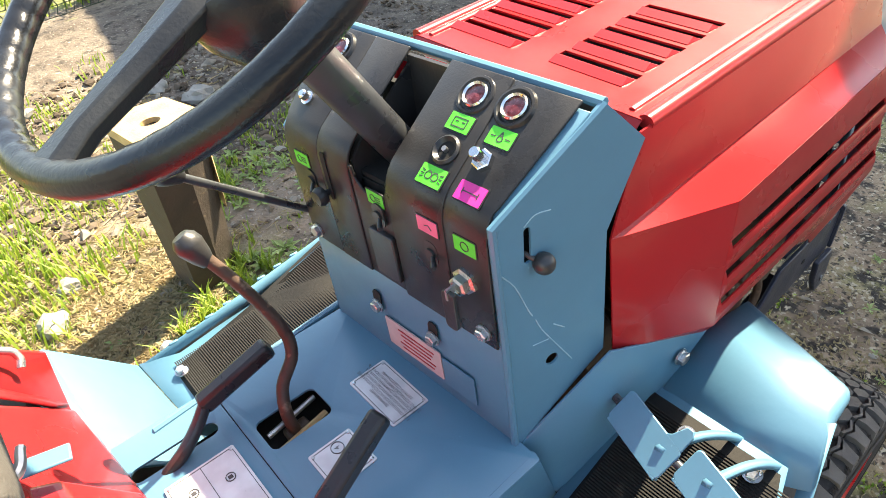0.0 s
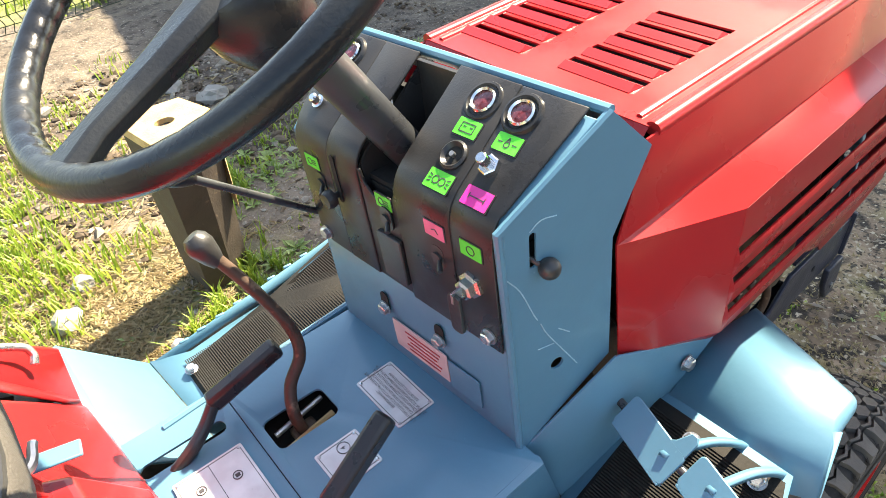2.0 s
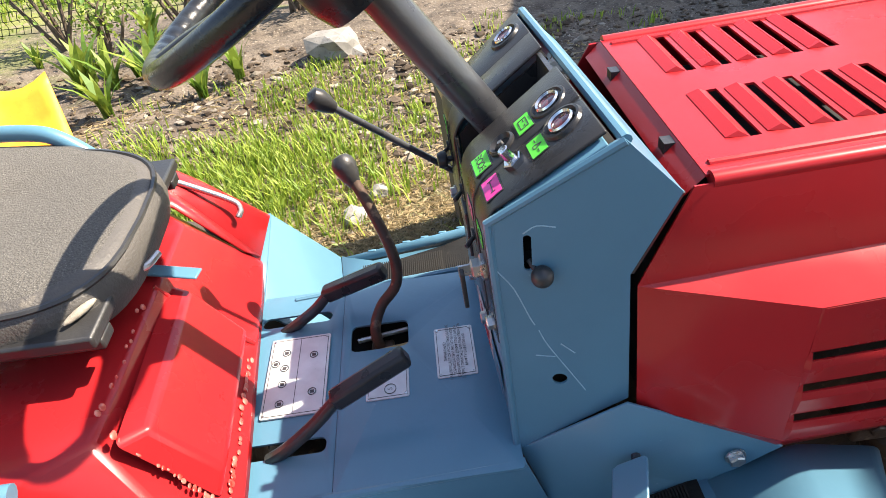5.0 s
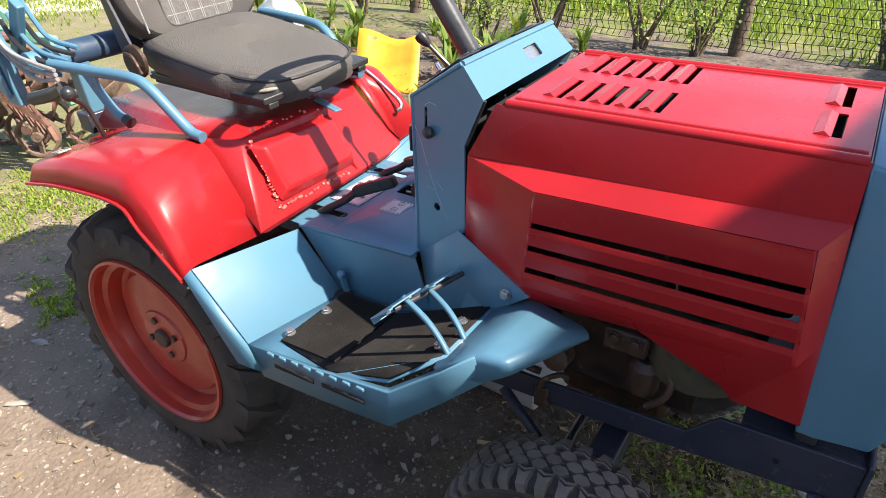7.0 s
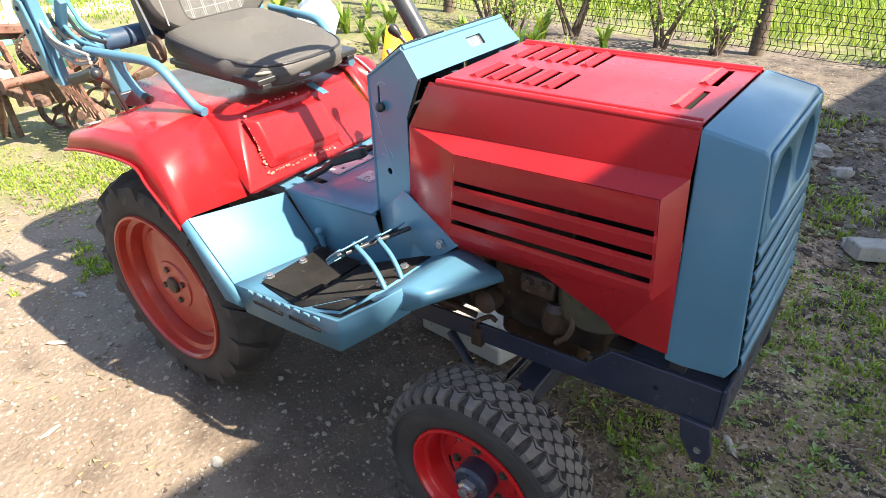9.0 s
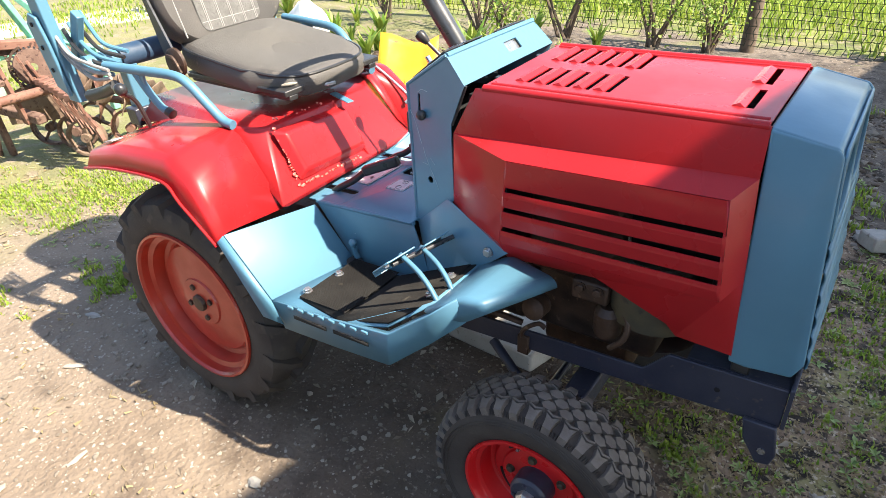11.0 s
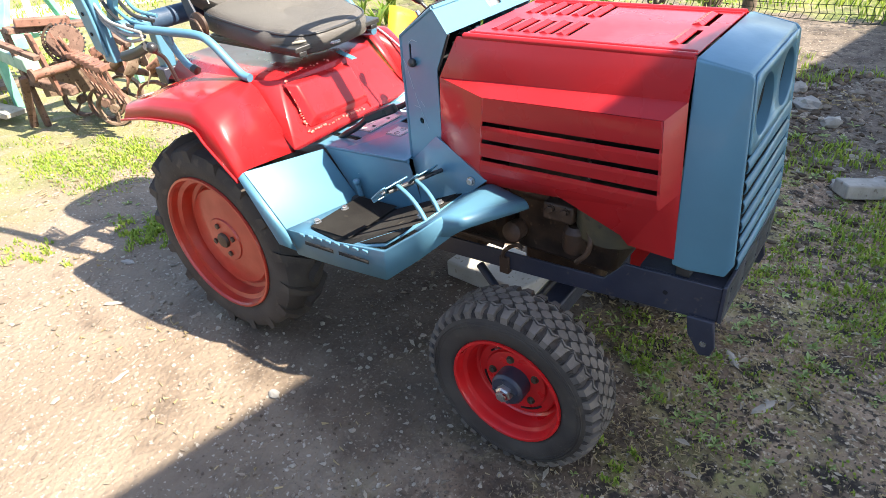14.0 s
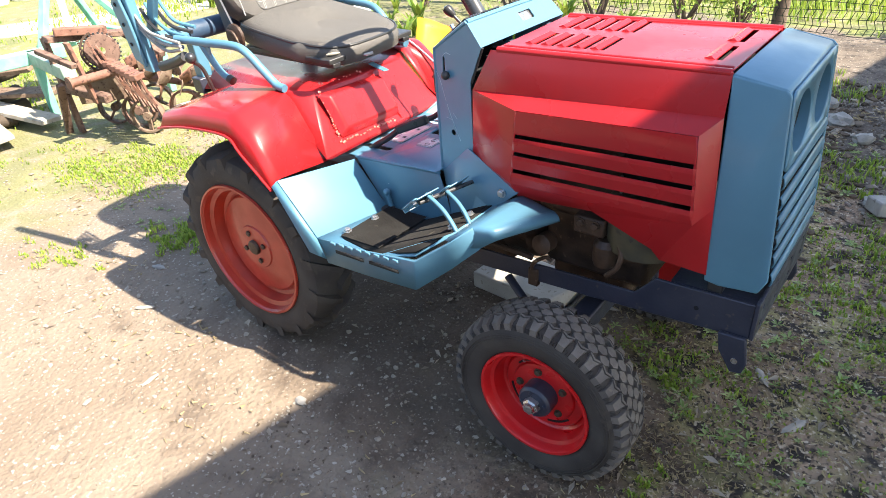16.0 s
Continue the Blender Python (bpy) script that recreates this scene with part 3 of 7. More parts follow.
part("gearbox", g_box((0.55, 0, 0.50), (0.55, 0.20, 0.22)), GREASE, engine, bevel=0.02)
part("air_duct", g_lathe([(0.10, 0), (0.105, 0.05), (0.105, 0.13), (0.09, 0.16)], (1.235, -0.09, 0.60), (0, 0, 1), 24), OLIVE, engine, "olive drum beside the engine")
part("pump_body", g_box((1.115, -0.15, 0.655), (0.085, 0.06, 0.05)), GREASE, engine, bevel=0.006)
for i in range(2):
    bolt(engine, (1.095 + 0.04 * i, -0.181, 0.665), (0, -1, 0), 0.010, GREASE)
part("filter_bowl", g_lathe([(0.028, 0), (0.032, 0.01), (0.032, 0.06), (0.02, 0.075)], (1.155, -0.155, 0.545), (0, 0, 1), 18), GREASE, engine)
part("oil_filter", g_lathe([(0.02, 0), (0.028, 0.01), (0.028, 0.05), (0.012, 0.06)], (0.985, -0.14, 0.555), (0, -1, 0.2), 18), GREASE, engine)
part("linkage", g_tube([(0.96, -0.19, 0.46), (0.965, -0.195, 0.50), (1.00, -0.19, 0.53), (1.02, -0.19, 0.525)], 0.006, 8), GREASE, engine)
part("hose", g_tube([(1.175, -0.185, 0.53), (1.205, -0.19, 0.57), (1.21, -0.185, 0.61), (1.185, -0.17, 0.64)], 0.007, 10), GREASE, engine)
part("fuel_pipe", g_tube([(1.185, -0.16, 0.60), (1.19, -0.165, 0.70), (1.18, -0.15, 0.80)], 0.0035, 8), STEEL, engine)
part("push_rod", g_tube([(0.95, -0.17, 0.50), (0.90, -0.18, 0.51), (0.70, -0.17, 0.50)], 0.008, 8), GREASE, engine)
part("clamp", g_box((0.965, -0.188, 0.455), (0.03, 0.02, 0.055)), GREASE, engine, bevel=0.003)
# added near-black filler, the dark seen through louvres and side slots
part("bonnet_shade_box", g_box((1.12, 0, 0.90), (0.50, 0.27, 0.26)), HOLE, engine, bevel=0.02)
part("drag_link", g_tube([(0.86, -0.16, 0.40), (1.02, -0.22, 0.31)], 0.012, 10, 1), NAVY, engine)
part("oil_sump", g_box((1.08, 0, 0.43), (0.24, 0.18, 0.08)), GREASE, engine, bevel=0.02)

# front axle
axle = thing("front_axle", "", "")
axle.parent = tractor
axle["label"] = "dark navy front axle beam"
part("beam", g_box((1.115, 0, 0.36), (0.06, 0.50, 0.06)), NAVY, axle, bevel=0.006)
part("pivot_bracket", g_prism([(1.07, 0.47), (1.15, 0.47), (1.135, 0.34), (1.085, 0.34)], -0.05, 0.05), NAVY, axle, bevel=0.004)
for s in (-1, 1):
    part("king_pin", g_cyl((1.115, s * 0.27, 0.19), (1.115, s * 0.255, 0.41), 0.024), NAVY, axle)
    part("stub", g_cyl((1.115, s * 0.27, 0.25), (1.115, s * 0.37, 0.25), 0.025), NAVY, axle)
part("tie_rod", g_cyl((1.02, -0.26, 0.30), (1.02, 0.26, 0.30), 0.011), NAVY, axle)


def tread_blocks(R, n, shapes, depth):
    """Tread blocks on a tyre that turns about y; shapes: outlines in parts of a pitch and y, with an offset."""
    out = []
    for poly, off in shapes:
        cu, cy = sum(q[0] for q in poly) / len(poly), sum(q[1] for q in poly) / len(poly)
        k = len(poly)
        for i in range(n):
            v = []
            for lift, shrink in ((-0.007, 1.0), (depth, 0.90)):
                for u, y in poly:
                    a, yy = 2 * math.pi * (i + off + cu + (u - cu) * shrink) / n, cy + (y - cy) * shrink
                    r = R - depth - 1.98 * max(abs(yy) - 0.035, 0) ** 1.5 + lift
                    v.append((r * math.cos(a), yy, r * math.sin(a)))
            out.append((v, [tuple(range(k, 2 * k))] + [(j, (j + 1) % k, k + (j + 1) % k, k + j) for j in range(k)]))
    return join(*out)


PLACING[0] = None


def front_wheel(s):
    w = thing("front_wheel", "", "")
    w.parent, w["label"] = tractor, "block-tread tyre on a bright red rim"
    m = pose(1.112, -0.374 if s > 0 else 0.432, 0.252) @ Matrix.Diagonal((1, -s, 1, 1)) @ pose(0, 0, 0, 0, 0, 0)
    R, d = 0.257, 0.010
    prof = [(0.156, 0.062), (0.168, 0.069), (0.190, 0.074), (0.212, 0.074), (0.228, 0.068), (R - d - 0.006, 0.055), (R - d, 0.030), (R - d, -0.030),
            (R - d - 0.006, -0.055), (0.228, -0.068), (0.19, -0.074), (0.168, -0.069), (0.156, -0.062), (0.15, 0)]
    tyre = g_lathe(prof, (0, 0, 0), (0, 1, 0), 72, True)
    hexa = [(-0.46, 0.0), (-0.20, -0.0120), (0.20, -0.0120), (0.46, 0.0), (0.20, 0.0120), (-0.20, 0.0120)]
    chevron = [(-0.44, 0.0300), (0.0, 0.0370), (0.44, 0.0300), (0.44, 0.0345), (0.0, 0.0420), (-0.44, 0.0345)]
    lug = [(-0.40, 0.0375), (0.0, 0.0450), (0.40, 0.0375), (0.30, 0.0500), (0.26, 0.0690), (-0.26, 0.0690), (-0.30, 0.0500)]
    shapes = [(hexa, 0.0)]
    for sd in (1, -1):
        shapes += [([(u, sd * (y + 0.0190)) for u, y in hexa], 0.5), ([(u, sd * y) for u, y in chevron], 0.0), ([(u, sd * y) for u, y in lug], 0.0)]
    tb = tread_blocks(R, 40, shapes, d)
    rings = [g_lathe([(r, 0.0735), (r + 0.0015, 0.0755), (r + 0.003, 0.0735)], (0, 0, 0), (0, 1, 0), 72, True) for r in (0.205, 0.211, 0.217)]
    ribs = []
    for i in range(240):
        a = 2 * math.pi * i / 240
        for sd in (1, -1):
            q = Matrix.Rotation(-a, 3, "Y")
            ribs.append(([q @ Vector(v) for v in ((0.2275, sd * 0.0678, -0.0012), (0.2275, sd * 0.0678, 0.0012), (0.2305, sd * 0.0692, 0.0), (0.2390, sd * 0.0612, -0.0012), (0.2390, sd * 0.0612, 0.0012), (0.2412, sd * 0.0625, 0.0))],
                         [(0, 2, 5, 3), (2, 1, 4, 5)]))
    tyre = part("tyre", moved(join(tyre, *rings, *ribs), m), RUBBER, w, "dark brownish rubber tyre")
    part("tread", moved(tb, m), TREAD, tyre, "dusty worn tread blocks", smooth=False)
    rim = [(0.160, 0.066), (0.159, 0.071), (0.152, 0.071), (0.149, 0.064), (0.146, 0.046), (0.137, 0.040), (0.133, 0.012), (0.130, 0.002), (0.120, -0.006), (0.117, 0.004), (0.113, 0.007), (0.092, 0.007),
           (0.089, 0.014), (0.084, 0.016), (0.045, 0.016), (0.001, 0.016), (0.001, 0.0), (0.07, -0.002), (0.125, -0.012), (0.14, 0.03), (0.15, 0.06)]
    part("rim", moved(g_lathe(rim, (0, 0, 0), (0, 1, 0), 64, True), m), FRONT_RED, w, "bright red pressed steel rim", sharp=24)
    for i in range(4):
        arc = [m @ Vector((0.0985 * math.cos(i * 1.571 + 0.15 + q), 0.0078, 0.0985 * math.sin(i * 1.571 + 0.15 + q))) for q in (0, 0.18, 0.36, 0.54, 0.72)]
        part("vent_slot", g_tube(arc, 0.0032, 6, 2), HOLE, w)
    hub = [(0.047, 0.010), (0.047, 0.056), (0.043, 0.062), (0.040, 0.064), (0.024, 0.065), (0.001, 0.066)]
    part("hub", moved(g_lathe(hub, (0, 0, 0), (0, 1, 0), 28), m), NAVY, w, "dark navy wheel hub with nut", sharp=24)
    part("hub_nut", moved(g_lathe([(0.024, 0.064), (0.023, 0.078), (0.017, 0.082), (0.016, 0.090), (0.010, 0.092)], (0, 0, 0), (0, 1, 0), 6), m), STEEL, w, "bright steel hub nut", smooth=False)
    for i in range(5):
        a = 2 * math.pi * i / 5 + 0.5
        c = m @ Vector((0.068 * math.cos(a), 0.016, 0.068 * math.sin(a)))
        bolt(w, c, (0, -s, 0), 0.0090, OLIVE)
    for i in range(4):
        a = 2 * math.pi * i / 4 + 0.2
        c = m @ Vector((0.034 * math.cos(a), 0.064, 0.034 * math.sin(a)))
        bolt(w, c, (0, -s, 0), 0.005, NAVY)
    part("valve", g_cyl(m @ Vector((-0.03, 0.04, 0.138)), m @ Vector((-0.028, 0.062, 0.130)), 0.004, 8), STEEL, w)


def rear_wheel(s):
    w = thing("rear_wheel", "", "")
    w.parent, w["label"] = tractor, "lugged tractor tyre on a red steel rim"
    m = pose(0.0, -0.368 if s > 0 else 0.430, 0.358) @ Matrix.Diagonal((1, -s, 1, 1))
    R = 0.362
    prof = [(0.238, 0.078), (0.25, 0.084), (0.275, 0.089), (0.305, 0.088), (0.328, 0.078), (0.338, 0.055), (0.342, 0.0), (0.338, -0.055), (0.328, -0.078),
            (0.305, -0.088), (0.275, -0.089), (0.25, -0.084), (0.238, -0.078), (0.23, 0)]
    tyre = g_lathe(prof, (0, 0, 0), (0, 1, 0), 72, True)
    lugs = []
    n = 17
    for i in range(n):
        for side in (1, -1):
            a0 = 2 * math.pi * (i + (0.5 if side < 0 else 0)) / n
            v = []
            for lift in (0, 1):
                for t, half in ((0.0, 0.016), (0.5, 0.015), (1.0, 0.019)):
                    yy = side * (-0.004 + t * 0.094)
                    base = 0.338 - 0.026 * t * t * t
                    r = base - 0.012 if lift == 0 else base + 0.027
                    a = a0 + t * 0.17
                    hw = half * (1.0 if lift == 0 else 0.72) / r
                    for q in (-hw, hw):
                        v.append((r * math.cos(a + q), yy, r * math.sin(a + q)))
            f = [(6, 7, 9, 8), (8, 9, 11, 10), (0, 6, 8, 2), (2, 8, 10, 4), (1, 3, 9, 7), (3, 5, 11, 9), (0, 1, 7, 6), (4, 10, 11, 5)]
            lugs.append((v, f))
    part("tyre", moved(join(tyre, *lugs), m), RUBBER, w, "black rubber tractor tyre with angled lugs")
    rim = [(0.245, 0.084), (0.243, 0.091), (0.236, 0.092), (0.231, 0.084), (0.228, 0.062), (0.218, 0.057), (0.213, 0.056), (0.208, 0.036), (0.205, 0.020), (0.192, 0.016), (0.184, 0.018), (0.180, 0.030),
           (0.176, 0.034), (0.120, 0.043), (0.080, 0.047), (0.077, 0.052), (0.060, 0.053), (0.001, 0.053), (0.001, 0.044), (0.08, 0.040), (0.18, 0.010), (0.21, 0.0), (0.225, 0.05)]
    part("rim", moved(g_lathe(rim, (0, 0, 0), (0, 1, 0), 72, True), m), WHEEL_RED, w, "faded red dished steel rim", sharp=20)
    part("hub_cap", moved(g_lathe([(0.027, 0.050), (0.027, 0.060), (0.024, 0.064), (0.012, 0.066), (0.001, 0.066)], (0, 0, 0), (0, 1, 0), 24), m), GREASE, w)
    for i in range(4):
        a = 2 * math.pi * i / 4 + 0.35
        bolt(w, m @ Vector((0.052 * math.cos(a), 0.050, 0.052 * math.sin(a))), (0, -s, 0), 0.010, GREASE)
        b0 = a + 0.5
        arc = [m @ Vector((0.062 * math.cos(b0 + q), 0.050, 0.062 * math.sin(b0 + q))) for q in (0, 0.2, 0.4, 0.6)]
        part("raised_arc", g_tube(arc, 0.003, 6, 2), WHEEL_RED, w)
    part("valve_hole", moved(g_lathe([(0.007, 0), (0.007, 0.002)], (0.125, 0.0392, 0.10), (0, 1, 0), 12), m), HOLE, w)


for s in (1, -1):
    front_wheel(s)
    rear_wheel(s)
part("rear_axle", g_cyl((0, -0.33, 0.356), (0, 0.33, 0.356), 0.05, 20), GREASE, tractor)
part("differential", g_box((0.05, 0, 0.42), (0.34, 0.24, 0.30)), GREASE, tractor, bevel=0.03)


# ---- console and dashboard ----
console = thing("console", "", "")
console.parent = tractor
console["label"] = "light blue sheet-metal dashboard console"


def near_y(x):
    return -0.146 - 0.25 * (x - 0.63)


def far_y(x):
    return 0.209 + 0.30 * (x - 0.63)


SIDE = [(0.631, 0.682), (0.760, 0.783), (0.753, 0.965), (0.794, 1.061), (0.742, 1.116), (0.6165, 1.030), (0.6248, 0.8625)]
slot = rounded(0.650, 0.972, 0.658, 1.016, 0.0038)
side_geo = g_plate_holes(SIDE, [slot, circle(0.684, 0.813, 0.0085, 18)])
for side_y in (near_y, far_y):
    part("side_plate", ([(v.x, side_y(v.x), v.y) for v in side_geo[0]], side_geo[1]), BLUE, console, solid=0.003, offset=0, smooth=False)
YR, YL = near_y(0.63), far_y(0.63)
part("lower_panel", ([(0.631, YR, 0.682), (0.631, YL, 0.682), (0.6248, YR, 0.8625), (0.6248, YL, 0.8625)], [(0, 1, 3, 2)]), BLUE, console, solid=0.004, bevel=0.001)
part("corner_bead", g_tube([(x, near_y(x), z) for x, z in ((0.631, 0.684), (0.6248, 0.8625), (0.6165, 1.030), (0.742, 1.115))], 0.005, 8, 1), BLUE, console)
TOPV = Vector((0.742 - 0.794, 0, 1.116 - 1.061))
tm = frame_matrix((0.768, 0, 1.0885), (0, 1, 0), TOPV)
top_ring = [(near_y(0.794), -0.038), (far_y(0.794), -0.038), (far_y(0.742), 0.038), (near_y(0.742), 0.038)]
top_geo = g_plate_holes(top_ring, [rounded(0.050, -0.014, 0.116, 0.014, 0.004)])
part("top_plate", moved(top_geo, tm), BLUE, console, solid=0.003, smooth=False)
part("access_flap", moved(g_box((0.083, 0.001, -0.008), (0.070, 0.030, 0.004)), tm), STEEL, console)
part("top_bead", g_tube([(0.742, near_y(0.742), 1.115), (0.742, 0.03, 1.116), (0.742, far_y(0.742), 1.115)], 0.006, 8, 2), BLUE, console)
for y in (-0.105, -0.030, 0.070, 0.150):
    part("panel_tab", g_box((0.729, y, 1.1115), (0.004, 0.026, 0.004), pose(0, 0, 0, 0, -35, 0).to_3x3()), HOLE, console, smooth=False)
# added near-black filler for the shaded hollow of the console
part("inner_shade_box", g_box((0.70, 0.035, 0.90), (0.10, 0.33, 0.16)), HOLE, console)
part("front_edge_strip", g_tube([(0.755, near_y(0.755) + 0.004, 0.965), (0.794, near_y(0.794) + 0.004, 1.059)], 0.004, 8, 1), DARK, console)
# near-black slab for the shade in the gap towards the bonnet
part("side_gap_shade", g_box((0.785, 0.035, 0.90), (0.010, 0.36, 0.26)), HOLE, console)

# black moulded dash: a lower wall, a rounded bend and a sloping top
DSH = thing("dash_panel", "", "")
DSH.parent = tractor
DSH["label"] = "black moulded plastic dash with switches and lamps"
U = Vector((0.802, 0, 0.598)).normalized()
UP0 = Vector((0.6183, 0, 1.0314))
LOV = Vector((-0.039, 0, 1.0)).normalized()
LO0 = Vector((0.6248, 0, 0.8625))
UPM = frame_matrix(UP0, (0, -1, 0), U)
LOM = frame_matrix(LO0, (0, -1, 0), LOV)


def on_top(y, s, h=0.0):
    return UPM @ pose(-y, s, h)


def on_wall(y, z, h=0.0):
    return LOM @ pose(-y, (z - 0.8625) / LOV.z, h)


def dash_strip(y0, y1, s_end=0.141, z_low=0.8625, lift=0.0, name="dash_section", material=None, owner=None, flare=(0.0, 0.0)):
    """A strip of the dash shell between two y, following wall, bend and slope; flare widens it up the slope."""
    n_w, n_u = Vector((-1, 0, -0.039)).normalized(), Vector((-U.z, 0, U.x))
    line = [(LO0 + LOV * ((z_low - 0.8625) / LOV.z), n_w, 0), (LO0 + LOV * 0.09, n_w, 0), (LO0 + LOV * 0.150, n_w, 0)]
    corner = [LO0 + LOV * 0.150, LO0 + LOV * 0.166, UP0 + U * 0.004, UP0 + U * 0.018]
    for i in range(1, 6):
        t = i / 6
        p = corner[0].lerp(corner[1], t).lerp(corner[2].lerp(corner[3], t), t)
        line.append((p, n_w.lerp(n_u, t).normalized(), 0))
    line += [(UP0 + U * 0.018, n_u, 0.12), (UP0 + U * 0.075, n_u, 0.55), (UP0 + U * s_end, n_u, 1)]
    V = [p + n * lift + Vector((0, y + f * k, 0)) for y, f in ((y0, flare[0]), (y1, flare[1])) for p, n, k in line]
    k = len(line)
    return part(name, (V, [(i, i + 1, k + i + 1, k + i) for i in range(k - 1)]), material or PLASTIC, owner or DSH, solid=0.004, bevel=0.0015, offset=0)


dash_strip(YR, -0.120, 0.135, lift=-0.002, name="front_border", material=BLUE, owner=console, flare=(-0.024, 0))
dash_strip(0.18, YL, 0.135, lift=-0.002, name="front_border", material=BLUE, owner=console, flare=(0, 0.030))
dash_strip(-0.138, -0.078, lift=0.004, flare=(-0.022, 0))
dash_strip(-0.079, 0.008, lift=0.0055)
notch = [(-0.036, 0.0), (0.036, 0.0), (0.036, 0.160)] + [(0.030 * math.cos(a * math.pi / 16), 0.158 - 0.030 * math.sin(a * math.pi / 16)) for a in range(17)] + [(-0.036, 0.160)]
part("dash_section", moved(g_plate_holes(notch, []), LOM @ pose(-0.042, 0, 0.002)), PLASTIC, DSH, solid=0.004, bevel=0.0012, offset=0)
dash_strip(0.076, 0.135, lift=0.0045)
dash_strip(0.135, 0.204, lift=0.004, flare=(0, 0.022))
for y in (0.008, 0.076):
    wl = [(0.621, 1.024), (0.634, 1.038), (0.728, 1.108), (0.730, 1.048), (0.690, 0.995), (0.624, 0.975)]
    part("well_wall", g_prism(wl, y - 0.002, y + 0.002), PLASTIC, DSH)
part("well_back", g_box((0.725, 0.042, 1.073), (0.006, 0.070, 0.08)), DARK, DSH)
# well bottom and column opening painted near-black for the shade in them
part("well_floor_shade", g_box((0.68, 0.042, 1.005), (0.10, 0.070, 0.006)), HOLE, DSH)
part("column_gap_shade", g_box((0.664, 0.042, 0.975), (0.07, 0.068, 0.05)), HOLE, DSH)


def label(m, w, h, mat, name, glyph="bar"):
    fr = part("label_frame", moved(join(g_prism(rounded(-w / 2 - 0.0015, -h / 2 - 0.0015, w / 2 + 0.0015, h / 2 + 0.0015, 0.002), -0.001, 0.0006, "xy")), m), PLASTIC, DSH)
    lb = part(name, moved(g_prism(rounded(-w / 2, -h / 2, w / 2, h / 2, 0.001), 0.0, 0.0011, "xy"), m), mat, DSH)
    t = 0.0012
    ink = []
    def ln(x0, y0, x1, y1):
        d = Vector((x1 - x0, y1 - y0, 0))
        ink.append(g_box(((x0 + x1) / 2, (y0 + y1) / 2, 0.0013), (d.length, t, 0.0004), Matrix.Rotation(math.atan2(d.y, d.x), 3, "Z")))
    def ring(cx, cy, r, n=12):
        for i in range(n):
            a, b = 2 * math.pi * i / n, 2 * math.pi * (i + 1) / n
            ln(cx + r * math.cos(a), cy + r * math.sin(a), cx + r * math.cos(b), cy + r * math.sin(b))
    if glyph == "lamps":
        ring(-0.004, 0, 0.0042), ring(0.005, 0, 0.0042)
        for k in (-1, 0, 1):
            ln(-0.010, k * 0.003, -0.0145, k * 0.0045), ln(0.011, k * 0.003, 0.0150, k * 0.0045)
    elif glyph == "beam":
        ring(-0.004, 0, 0.0045)
        for k in (-1, 0, 1):
            ln(0.002, k * 0.003, 0.009, k * 0.003)
    elif glyph == "battery":
        for q in ((-0.009, -0.005, 0.009, -0.005), (-0.009, 0.005, 0.009, 0.005), (-0.009, -0.005, -0.009, 0.005), (0.009, -0.005, 0.009, 0.005), (-0.006, 0.001, -0.002, 0.001), (0.003, 0.001, 0.007, 0.001)):
            ln(*q)
    elif glyph == "drop":
        ring(0, -0.0015, 0.0032), ln(-0.002, 0.001, 0, 0.006), ln(0.002, 0.001, 0, 0.006), ln(-0.012, 0, -0.006, 0), ln(0.006, 0, 0.012, 0)
    elif glyph == "horn":
        ln(-0.010, -0.003, -0.010, 0.003), ln(-0.010, 0, 0.010, 0), ln(0.010, -0.003, 0.010, 0.003)
    elif glyph == "ring":
        ring(0, 0, 0.0055)
    else:
        ln(-0.004, 0, 0.002, 0.002), ln(0.002, 0.002, 0.006, -0.003)
    part("symbol", moved(join(*ink), m), INK, lb, smooth=False)


def lamp_unit(y, s):
    ring = part("lamp_rim", moved(g_lathe([(0.0112, 0), (0.0148, 0), (0.0148, 0.004), (0.0132, 0.006), (0.0112, 0.004)], (0, 0, 0), (0, 0, 1), 28, True), on_top(y, s, 0.006)), CHROME, DSH, "chrome ring of the warning lamp")
    part("lens", moved(g_lathe([(0.0115, 0.0), (0.0115, 0.002), (0.009, 0.003), (0.001, 0.0032)], (0, 0, 0), (0, 0, 1), 24), on_top(y, s, 0.006)), LENS, ring, "dark red lens")
    part("bezel", moved(g_lathe([(0.0155, 0), (0.0245, -0.001), (0.0215, 0.0045), (0.0190, 0.0050), (0.0165, 0.0015)], (0, 0, 0), (0, 0, 1), 28, True), on_top(y, s, 0.005)), PLASTIC, ring)


LENS = surface("red_lens", (0.09, 0.010, 0.012), (0.17, 0.03, 0.035), 260, 0.2, 0, 0.6)
lamp_unit(-0.047, 0.112)
lamp_unit(-0.098, 0.113)
lamp_unit(0.180, 0.112)
label(on_top(-0.049, 0.079, 0.0078), 0.031, 0.019, GREEN_LABEL, "green_label", "battery")
label(on_top(-0.102, 0.080, 0.0062), 0.031, 0.019, GREEN_LABEL, "green_label", "drop")
label(on_top(-0.053, 0.018, 0.0078), 0.034, 0.021, GREEN_LABEL, "green_label", "lamps")
label(on_top(-0.105, 0.019, 0.0062), 0.034, 0.020, PINK_LABEL, "magenta_label", "horn")
label(on_wall(-0.056, 0.998, 0.0078), 0.030, 0.019, ROSE_LABEL, "rose_label", "hook")
label(on_wall(-0.108, 0.996, 0.0062), 0.030, 0.019, GREEN_LABEL, "green_label", "ring")
label(on_wall(0.034, 0.9925, 0.0042), 0.028, 0.018, GREEN_LABEL, "green_label", "beam")
label(on_wall(0.173, 0.996, 0.0062), 0.028, 0.018, GREEN_LABEL, "green_label", "beam")
